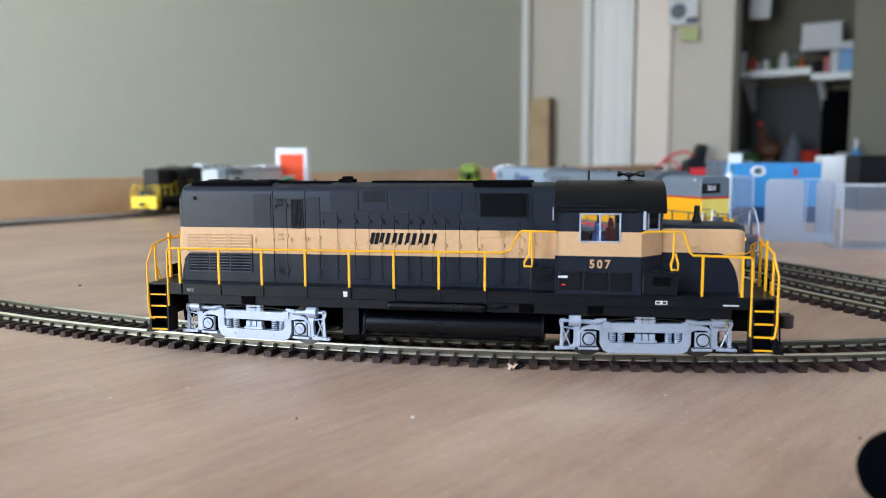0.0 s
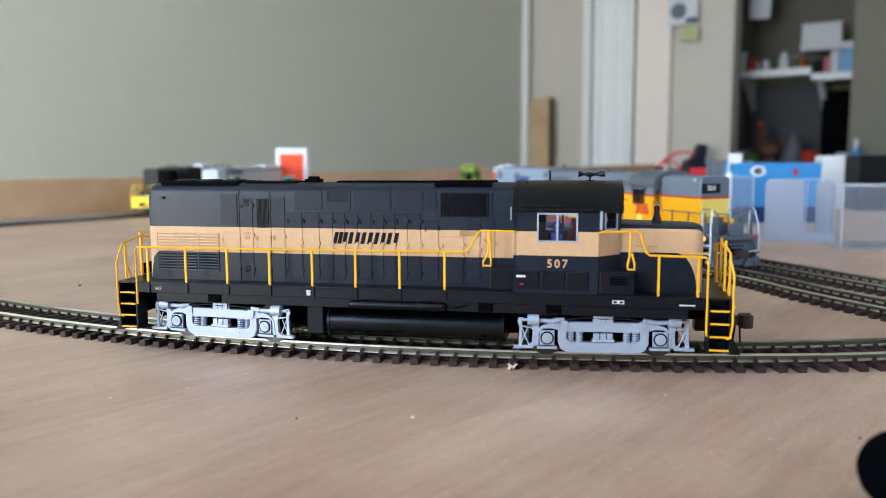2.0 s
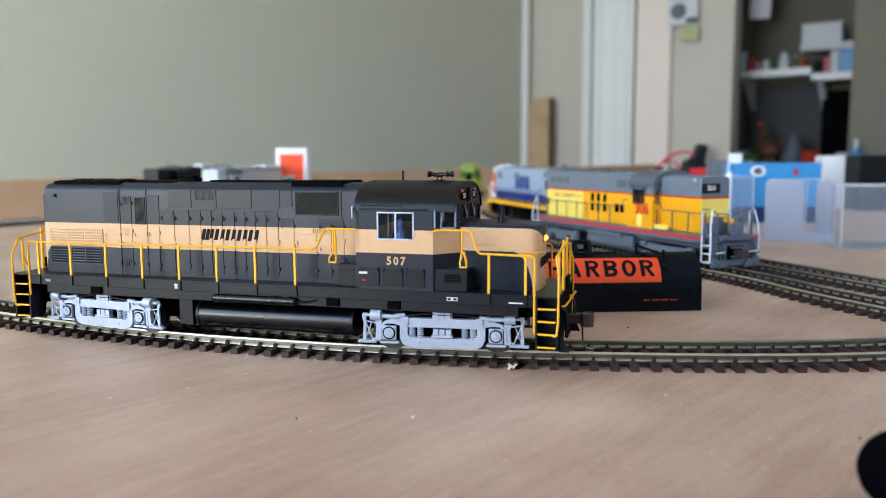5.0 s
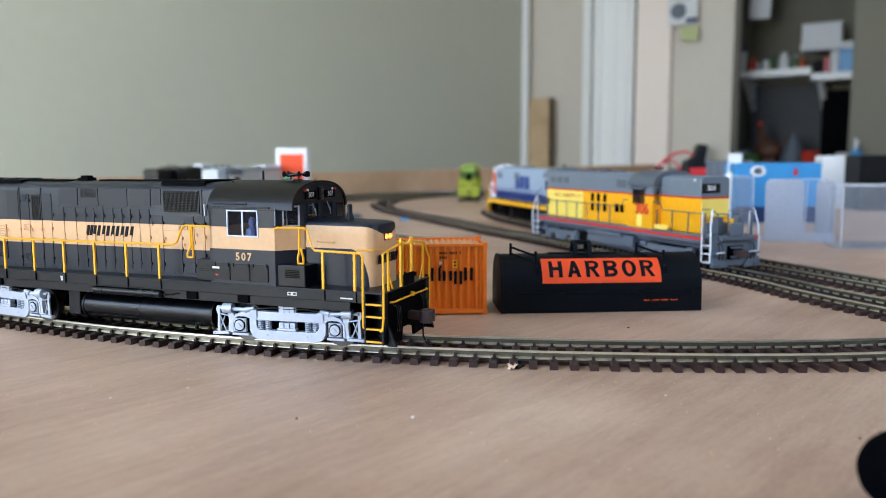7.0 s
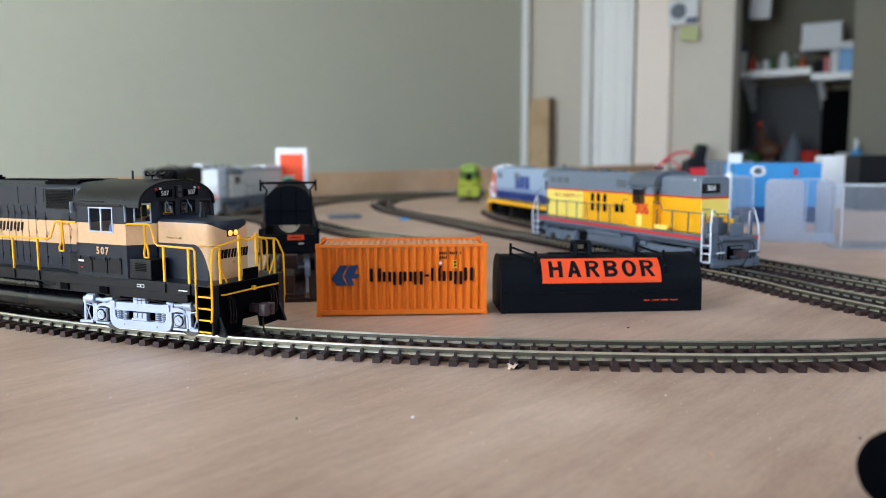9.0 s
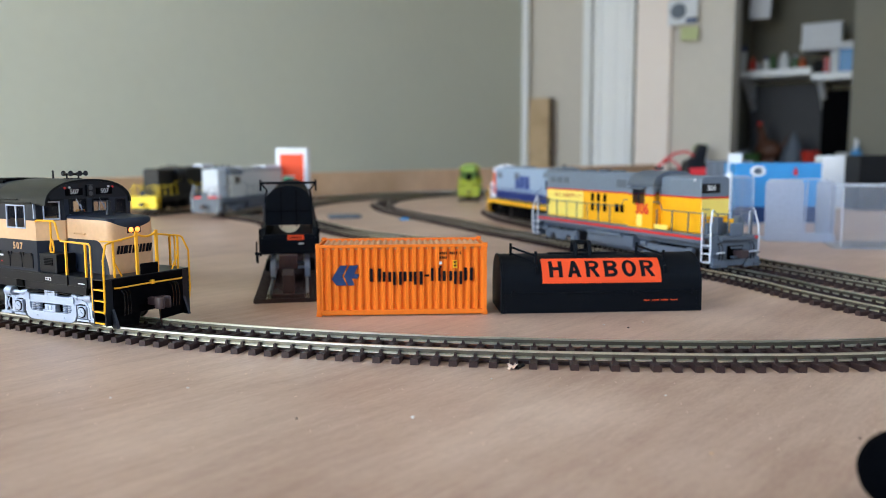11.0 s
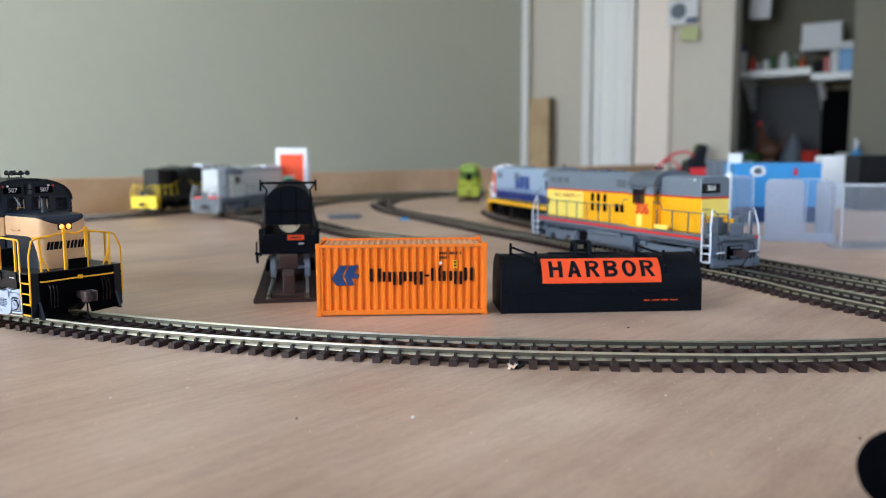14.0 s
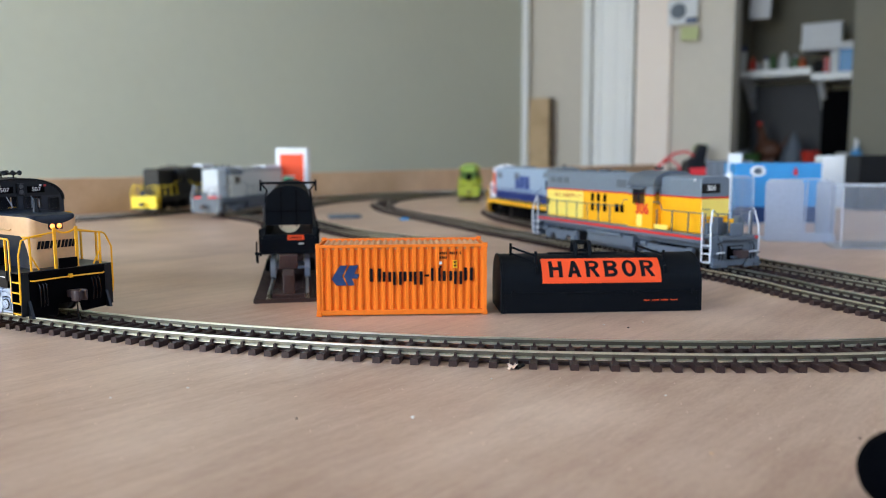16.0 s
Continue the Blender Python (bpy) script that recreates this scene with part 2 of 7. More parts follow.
def text_mesh(body, size, mat, shear=0.0, stretch=1.0, depth=0.05, bold=0.0, gap=1.0):
    """Lettering in the built-in font, as a mesh in its own plane (x to the right, y up), centred; size is the letters' height in millimetres."""
    cu = bpy.data.curves.new("lettering", "FONT")
    cu.body, cu.size, cu.align_x, cu.align_y = body, size * MM / 0.72, "CENTER", "CENTER"
    cu.shear, cu.extrude, cu.offset = shear, depth * MM, bold * MM
    cu.resolution_u, cu.space_character = 3, gap
    tmp = new("lettering", cu)
    dg = bpy.context.evaluated_depsgraph_get()
    me = bpy.data.meshes.new_from_object(tmp.evaluated_get(dg))
    bpy.data.objects.remove(tmp)
    bpy.data.curves.remove(cu)
    me.transform(Matrix.Diagonal((stretch, 1, 1, 1)))
    me.materials.clear()
    me.materials.append(mat)
    return me


# the plane of a side that looks towards -y: letters stand upright and read from there
SIDE = Matrix.Rotation(radians(90), 4, "X")


# ---- the room ----
def room_box(name, x0, x1, y0, y1, z0, z1, mat, label, bevel=0.0, category="", kind="structure"):
    s = Shape().box(x0, x1, y0, y1, z0, z1)
    ob = new(name, s.mesh(name, mat, bevel, unit=1.0))
    ob.matrix_world = ROOM
    return tagged(ob, label, category or name.split("_")[0], "", kind)


FLOOR, CEIL = -0.90, 1.55
X0, X1, Y0, Y1 = -1.9, 3.40, -1.3, 1.80
room_box("floor", X0 - 0.2, X1 + 2.0, Y0 - 0.2, Y1 + 0.6, FLOOR - 0.1, FLOOR, M["carpet"], "beige carpeted bedroom floor under the layout table")
room_box("ceiling", X0 - 0.2, X1 + 2.0, Y0 - 0.2, Y1 + 0.6, CEIL, CEIL + 0.1, M["ceiling"], "flat white painted ceiling")
room_box("wall_north", X0 - 0.2, X1 + 0.12, Y1, Y1 + 0.12, FLOOR, CEIL, M["wall"], "long plain grey-green painted wall behind the table")


def wall_with_hole(name, x0, x1, y0, y1, hole, along, label):
    """A wall with one window opening; hole is (from, to, sill, head) along its length."""
    a, b, c, d = hole
    s = Shape()
    if along == "y":
        for lo, hi, zl, zh in ((y0, a, FLOOR, CEIL), (b, y1, FLOOR, CEIL), (a, b, FLOOR, c), (a, b, d, CEIL)):
            s.box(x0, x1, lo, hi, zl, zh)
    else:
        for lo, hi, zl, zh in ((x0, a, FLOOR, CEIL), (b, x1, FLOOR, CEIL), (a, b, FLOOR, c), (a, b, d, CEIL)):
            s.box(lo, hi, y0, y1, zl, zh)
    ob = new(name, s.mesh(name, M["wall"], unit=1.0))
    ob.matrix_world = ROOM
    return tagged(ob, label, "wall", "", "structure")


wall_with_hole("wall_west", X0 - 0.12, X0, Y0, Y1, (-0.15, 1.65, 0.0, 1.25), "y", "painted bedroom wall with a wide window")
# unseen wall, set close so the fill through its window fades across the table
wall_with_hole("wall_south", X0, X1, Y0 - 0.12, Y0, (0.3, 1.9, 0.1, 1.35), "x", "unseen painted wall with an added window")


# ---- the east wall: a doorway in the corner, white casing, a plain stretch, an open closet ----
# stretches of this wall get darker paint where shade falls on them
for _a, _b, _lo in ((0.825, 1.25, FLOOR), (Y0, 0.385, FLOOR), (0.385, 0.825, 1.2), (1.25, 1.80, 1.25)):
    room_box("wall_east", X1, X1 + 0.12, _a, _b, _lo, CEIL, M["taupe"] if _b < 0.83 else M["dim_wall_grey"], "painted wall between doorway and closet, shade in its tone")
# stand-in for the hall wall, brought forward to catch the window light
room_box("door_1", X1 + 0.05, X1 + 0.09, 1.500, 1.80, FLOOR, 1.25, M["dim_wall_grey"], "flat grey panel in place of the hall wall beyond", category="door")
# closet walls: interior shade comes from their dark paint
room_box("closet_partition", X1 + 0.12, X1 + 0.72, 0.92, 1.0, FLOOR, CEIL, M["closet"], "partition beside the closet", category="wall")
room_box("closet_back", X1 + 0.72, X1 + 0.80, -0.3, 1.0, FLOOR, CEIL, M["closet"], "back wall of the closet, its shade in the paint", category="wall")
room_box("closet_side", X1 + 0.12, X1 + 0.72, -0.3, -0.2, FLOOR, CEIL, M["closet"], "side wall of the closet, its shade in the paint", category="wall")


def door_casing():
    """White moulded casing on both sides of the doorway, its jamb, and panels toned for light and shade on the wall."""
    for y0, y1 in ((1.766, 1.798), (1.245, 1.435)):
        s = Shape()
        w = y1 - y0
        s.box(X1 - 0.018, X1 - 0.002, y0, y1, FLOOR, 1.32)
        for k, h in ((0.12, 0.010), (0.42, 0.006), (0.78, 0.014)) if w > 0.1 else ((0.3, 0.01),):
            s.box(X1 - 0.018 - h, X1 - 0.017, y0 + w * k, y0 + w * (k + 0.14), FLOOR, 1.32)
        ob = new("door_casing", s.mesh("door_casing", M["white_trim"], 0.003, unit=1.0))
        ob.matrix_world = ROOM
        tagged(ob, "white moulded door casing", "door casing", "", "structure")
    room_box("door_jamb", X1 + 0.03, X1 + 0.05, 1.464, 1.506, FLOOR, 1.25, M["white_trim"], "white door jamb", category="door jamb")
    # added panel: the lit stretch of wall drawn in pale cream
    room_box("door_leaf", X1 - 0.045, X1 - 0.004, 1.075, 1.222, FLOOR, CEIL, M["cream"], "cream panel painted for the brightly lit stretch of wall", category="door")
    # shadow gap beside the casing, drawn as a darker strip
    room_box("corner_trim", X1 - 0.03, X1 - 0.004, 1.205, 1.235, FLOOR, CEIL, M["taupe"], "dark strip painted for the shadow gap by the casing", category="trim")


door_casing()
# unlit gap drawn as a black strip
room_box("door_gap", X1 + 0.09, X1 + 0.118, 1.40, 1.51, FLOOR, 1.25, M["black_dull"], "black strip for the unlit gap beside the doorway panel", category="trim")


def room_window(name, along, a, b, lo, hi, wall, label):
    """A white sliding window set in its opening: frame, middle bar, sill, two panes."""
    t = thing(name, label, "window", ROOM, kind="structure")
    def box(u0, u1, d0, d1, z0, z1):
        return Shape().box(wall + d0, wall + d1, u0, u1, z0, z1) if along == "y" else Shape().box(u0, u1, wall + d0, wall + d1, z0, z1)
    m = lambda v: v * 1000
    wall, a, b, lo, hi = m(wall), m(a), m(b), m(lo), m(hi)
    c = (a + b) / 2
    for u0, u1, z0, z1 in ((a, a + 45, lo, hi), (b - 45, b, lo, hi), (a + 45, b - 45, lo, lo + 45), (a + 45, b - 45, hi - 45, hi), (c - 25, c + 25, lo + 45, hi - 45)):
        part("window_frame", box(u0, u1, -110, -70, z0, z1), M["white_trim"], t, bevel=2)
    part("window_sill", box(a - 40, b + 40, 2, 40, lo - 30, lo - 2), M["white_trim"], t, bevel=3)
    for u0, u1 in ((a + 45, c - 25), (c + 25, b - 45)):
        p = part("pane", box(u0, u1, -94, -88, lo + 45, hi - 45), M["glass"], t)
        p.visible_shadow = False


room_window("window_1", "y", -0.15, 1.65, 0.0, 1.25, X0, "wide white sliding window to the garden")
# window added around the south fill, out of view
room_window("window_2", "x", 0.3, 1.9, 0.1, 1.35, Y0, "unseen white sliding window added for the south fill")


# ---- the table ----
def table():
    """A big sheet of plywood; its long back edge carries an upright pine board."""
    t = thing("layout_table", "large bare plywood train table with a pine edging board", "table", ROOM)
    part("tabletop", Shape().box(-700, 2640, -1100, 880, -18, 0), M["table"], t, bevel=1.0)
    part("edge_board", Shape().box(-700, 2640, 881, 900, -60, 43), M["board"], t, "pale pine edging board", bevel=1.0)
    for x in (-600, 1000, 2540):
        for y in (-1000, 780):
            part("leg", Shape().box(x - 45, x + 45, y - 45, y + 45, FLOOR / MM, -18), M["board"], t, bevel=2.0)


table()


# ---- tracks ----
RAIL = 4.32          # height of the rail's top above the table, mm
GAUGE = 16.5


class Line:
    """A smooth line on the table, in millimetres, by arc length."""

    def __init__(self, pts):
        self.p = np.array(pts, float)
        seg = np.hypot(*(self.p[1:] - self.p[:-1]).T)
        self.s = np.concatenate([[0], np.cumsum(seg)])
        self.a = np.unwrap(np.arctan2(*np.gradient(self.p, axis=0).T[::-1]))
        self.length = self.s[-1]

    def at(self, s):
        return np.interp(s, self.s, self.p[:, 0]), np.interp(s, self.s, self.p[:, 1]), np.interp(s, self.s, self.a)


def spline(points, step=4.0):
    """A smooth line through points (centripetal, close enough to even)."""
    p = [np.array(q, float) for q in points]
    p = [2 * p[0] - p[1]] + p + [2 * p[-1] - p[-2]]
    out = []
    for i in range(1, len(p) - 2):
        n = max(2, int(np.hypot(*(p[i + 1] - p[i])) / step))
        for k in range(n):
            t = k / n
            out.append(0.5 * (2 * p[i] + (p[i + 1] - p[i - 1]) * t + (2 * p[i - 1] - 5 * p[i] + 4 * p[i + 1] - p[i + 2]) * t * t + (3 * p[i] - p[i - 1] - 3 * p[i + 1] + p[i + 2]) * t ** 3))
    out.append(p[-2])
    return Line(out)


def main_line():
    """The curve on which the engine runs: bend grows gently towards both ends."""
    step, lo, hi = 2.0, -420.0, 380.0

    def bend(s):
        s = min(max(s, -330.0), 85.0)
        return 0.0016657 + 7.3053e-6 * s + 1.62565e-7 * s ** 2 + 9.0122e-10 * s ** 3 + 1.46493e-12 * s ** 4
    pts = {0.0: (53.258, 244.300, -0.091673)}
    for sign in (1, -1):
        s, (x, y, a) = 0.0, pts[0.0]
        while lo < s + sign * step < hi:
            mid = a + sign * bend(s + sign * step / 4) * step / 2
            x, y = x + sign * math.cos(mid) * step, y + sign * math.sin(mid) * step
            a += sign * bend(s + sign * step / 2) * step
            s += sign * step
            pts[s] = (x, y, a)
    keys = sorted(pts)
    line = Line([pts[k][:2] for k in keys])
    line.s = np.array(keys)
    line.a = np.array([pts[k][2] for k in keys])
    return line


def rail_profile():
    return [(-1.0, 1.9), (1.0, 1.9), (1.0, 2.25), (0.3, 2.5), (0.3, 3.55), (0.45, 3.75), (0.45, 4.32), (-0.45, 4.32), (-0.45, 3.75), (-0.3, 3.55), (-0.3, 2.5), (-1.0, 2.25)]


SLEEPER = {}


def sleeper_mesh():
    """One moulded tie with its spikes and chairs beside both rails."""
    if "tie" not in SLEEPER:
        s = Shape()
        s.prism([(-1.3, 0), (1.3, 0), (1.25, 1.75), (1.05, 1.95), (-1.05, 1.95), (-1.25, 1.75)], -15.2, 15.2, "y")
        for x in (-0.75, -0.25, 0.3, 0.8):
            s.box(x - 0.12, x + 0.12, -15.0, 15.0, 1.94, 2.02)
        for y in (-GAUGE / 2, GAUGE / 2):
            for e in (-1.55, 1.55):
                s.prism([(-0.55, 1.9), (0.55, 1.9), (0.38, 3.0), (-0.38, 3.0)], y + e - 0.6, y + e + 0.6, "y")
                s.box(-0.22, 0.22, y + e - 0.3, y + e + 0.3, 2.9, 3.35)
        SLEEPER["tie"] = s.mesh("tie", M["sleeper"], smooth=False)
    return SLEEPER["tie"]


def track(line, label, s0=None, s1=None, pitch=6.01, near=None, phase=2.0):
    """Rails along a line, on ties; those in the stretch 'near' are ties of their own, the rest one mesh."""
    s0 = line.s[0] if s0 is None else s0
    s1 = line.s[-1] if s1 is None else s1
    t = thing("model_track", label, "track", Matrix(), "tracks on the table")
    prof = rail_profile()
    for side in (-1, 1):
        ss = np.arange(s0, s1 + 0.01, 6.0)
        v = []
        for s in ss:
            x, y, a = line.at(s)
            o = side * (GAUGE / 2 + 0.45)
            for w, z in prof:
                v.append((x - math.sin(a) * (o + w), y + math.cos(a) * (o + w), z))
        n = len(prof)
        sh = Shape()
        fs = [tuple(range(n)), tuple(range(len(v) - n, len(v)))[::-1]]
        for i in range(len(ss) - 1):
            fs += [(i * n + k, (i + 1) * n + k, (i + 1) * n + (k + 1) % n, i * n + (k + 1) % n) for k in range(n)]
        sh.add(v, fs)
        ob = part("rail", sh, M["rail"], t, "shiny nickel-silver rail", smooth=False)
        ob.data.materials.append(M["rail_web_shade"])
        # head and foot bright; web takes the metal darkened for shade
        for p in ob.data.polygons:
            p.material_index = 0 if p.center.z > 3.7 * MM or p.center.z < 2.45 * MM else 1
    rest = Shape()
    tie = sleeper_mesh()
    tv = [Vector(q.co) / MM for q in tie.vertices]
    tf = [tuple(p.vertices) for p in tie.polygons]
    rnd = random.Random(7)
    s = s0 + phase
    while s < s1 - 1:
        x, y, a = line.at(s)
        a += rnd.uniform(-0.02, 0.02)
        if near and near[0] < s < near[1]:
            ob = part("tie", tie, None, t)
            ob.matrix_basis = pose(x * MM, y * MM, 0, 0, 0, math.degrees(a))
        else:
            m = Matrix.Translation((x, y, 0)) @ Matrix.Rotation(a, 4, "Z")
            rest.add([m @ q for q in tv], tf)
        s += pitch
    # web strips that join the ties under the rails
    web = Shape()
    for side in (-1, 1):
        ss = np.arange(s0 + 2, s1, 6.0)
        for i in range(len(ss) - 1):
            q = []
            for s in (ss[i], ss[i + 1]):
                x, y, a = line.at(s)
                for o in (side * 8.7 - 1.1, side * 8.7 + 1.1):
                    q.append((x - math.sin(a) * o, y + math.cos(a) * o))
            web.add([(px, py, z) for z in (0.3, 1.2) for px, py in q], [(0, 1, 3, 2), (4, 6, 7, 5), (0, 4, 5, 1), (2, 3, 7, 6), (0, 2, 6, 4), (1, 5, 7, 3)])
    part("tie_web", web, M["sleeper"], t, smooth=False)
    if rest.v:
        tagged(part("tie_bed", rest, M["sleeper"], t, smooth=False), "many small brown plastic ties", "", "", "stuff")
    return t


MAIN = main_line()
track(MAIN, "curved model track on brown ties across the bare table", near=(-300, 130), phase=3.19)
LINE_A = spline([(247, 159), (202, 264), (185.5, 308), (170, 353.4), (158, 400), (118, 500), (80, 592), (46, 670), (1, 790), (-55, 930), (-80, 1040), (-85, 1130), (-65, 1250), (-15, 1350), (60, 1440), (160, 1520), (300, 1600)])
LINE_B = spline([(300, 180), (243, 300), (217, 358), (191, 432), (160, 520), (130, 598), (112, 652), (87.6, 742), (65, 838), (60, 915), (70, 1000), (86, 1100), (112, 1200)])
LINE_C = spline([(-515, 567), (-462, 724), (-424, 795), (-352, 890), (-322, 984), (-292, 1100), (-245, 1215), (-155, 1350), (-50, 1450), (60, 1520), (200, 1600)])
LINE_D = spline([(-69.5, 345), (-77, 388), (-93, 475), (-113, 585), (-140, 690), (-180, 800), (-240, 880)])
LINE_E = spline([(-246, 872), (-232, 931), (-207, 1040), (-182, 1130), (-150, 1220), (-105, 1310), (-50, 1390), (30, 1465)])
LINE_F = spline([(20, 560), (-30, 605), (-74, 655), (-114, 735), (-160, 840), (-185, 950), (-190, 1060), (-170, 1160), (-130, 1250), (-90, 1310)])
track(LINE_A, "model track with a loop of dark ties behind the parked engines", near=(0, 420))
track(LINE_B, "second model track beside it on dark brown ties", near=(0, 300))
track(LINE_C, "model track along the back edge of the table")
track(LINE_D, "short stub of model track that ends at a buffer stop", near=(0, 120))
track(LINE_E, "storage track under the grey engine")
LINE_G = spline([(38, 1180), (46, 1285), (54, 1390), (76, 1480)])
track(LINE_G, "short storage track under the lime green engine")
track(LINE_F, "curving model track that passes behind the orange container")


# ---- the running engine ----
def striped_paint(name, zb, zt, front=None, rear=None, drape=0.0, half=9.5, black=(17, 26, 41), tan=(214, 173, 132)):
    """Black paint with a tan band between two heights; at an end the band sweeps down in a quarter ellipse; drape: the black of the roof dips at the middle."""
    m = bpy.data.materials.new(name)
    m.use_nodes = True
    nt = m.node_tree
    b = nt.nodes["Principled BSDF"]
    tc = nt.nodes.new("ShaderNodeTexCoord")
    sep = nt.nodes.new("ShaderNodeSeparateXYZ")
    nt.links.new(tc.outputs["Object"], sep.inputs[0])

    def math_node(op, a, c=None):
        n = nt.nodes.new("ShaderNodeMath")
        n.operation = op
        for i, v in enumerate((a, c)):
            if v is None:
                continue
            if isinstance(v, (int, float)):
                n.inputs[i].default_value = v
            else:
                nt.links.new(v, n.inputs[i])
        return n.outputs[0]
    x, y, z = sep.outputs[0], sep.outputs[1], sep.outputs[2]
    top = zt * MM
    if drape:
        q = math_node("DIVIDE", y, half * MM)
        q = math_node("SUBTRACT", 1.0, math_node("MULTIPLY", q, q))
        top = math_node("SUBTRACT", zt * MM, math_node("MULTIPLY", q, drape * MM))
    below_top = math_node("LESS_THAN", z, top)
    over_base = math_node("GREATER_THAN", z, zb * MM)
    for end, sign in ((front, 1), (rear, -1)):
        if end:
            u0, a = end
            dx = math_node("MAXIMUM", math_node("MULTIPLY", math_node("SUBTRACT", x, u0 * MM), sign / (a * MM)), 0.0)
            dz = math_node("DIVIDE", math_node("SUBTRACT", z, 19.0 * MM), (zb - 19.0) * MM)
            outside = math_node("GREATER_THAN", math_node("ADD", math_node("MULTIPLY", dx, dx), math_node("MULTIPLY", dz, dz)), 1.0)
            past = math_node("GREATER_THAN", math_node("MULTIPLY", math_node("SUBTRACT", x, u0 * MM), sign), 0.0)
            over_base = math_node("MAXIMUM", over_base, math_node("MULTIPLY", outside, past))
    fac = math_node("MULTIPLY", below_top, over_base)
    ns = node(nt, "ShaderNodeTexNoise", Scale=500.0, Detail=4.0)
    nt.links.new(tc.outputs["Object"], ns.inputs["Vector"])
    mix = nt.nodes.new("ShaderNodeMix")
    mix.data_type = "RGBA"
    mix.inputs["A"].default_value, mix.inputs["B"].default_value = srgb(*black), srgb(*tan)
    nt.links.new(fac, mix.inputs["Factor"])
    hsv = nt.nodes.new("ShaderNodeHueSaturation")
    rng = node(nt, "ShaderNodeMapRange")
    rng.inputs["To Min"].default_value, rng.inputs["To Max"].default_value = 0.88, 1.12
    nt.links.new(ns.outputs["Fac"], rng.inputs["Value"])
    nt.links.new(rng.outputs["Result"], hsv.inputs["Value"])
    nt.links.new(mix.outputs["Result"], hsv.inputs["Color"])
    nt.links.new(hsv.outputs["Color"], b.inputs["Base Color"])
    b.inputs["Roughness"].default_value, b.inputs["Specular IOR Level"].default_value = 0.4, 0.34
    bn = node(nt, "ShaderNodeTexNoise", Scale=3500.0, Detail=3.0)
    nt.links.new(tc.outputs["Object"], bn.inputs["Vector"])
    bp = node(nt, "ShaderNodeBump", Strength=0.06, Distance=0.0001)
    nt.links.new(bn.outputs["Fac"], bp.inputs["Height"])
    nt.links.new(bp.outputs["Normal"], b.inputs["Normal"])
    return m


M["hood_paint"] = striped_paint("hood_paint", 29.1, 37.5, rear=(-84.5, 4.5))
M["cab_paint"] = striped_paint("cab_paint", 30.8, 38.0)
M["nose_paint"] = striped_paint("nose_paint", 31.4, 38.6, front=(82.5, 6.5), drape=3.0)
ENGINE = thing("diesel_locomotive", "black and tan model diesel locomotive with yellow handrails", "locomotive", mm(0, 0))
TRUCKS, WHEELS = [], []


def rounded_roof(half, eave, top, power=2.4, n=18, flat=0.0):
    """The arched top of a hood or cab, from one eave to the other."""
    pts = []
    for i in range(n + 1):
        a = math.pi * i / n
        c, s = math.cos(a), math.sin(a)
        pts.append((half * math.copysign(abs(c) ** (2 / power), c), eave + (top - eave) * s ** (2 / power)))
    return pts


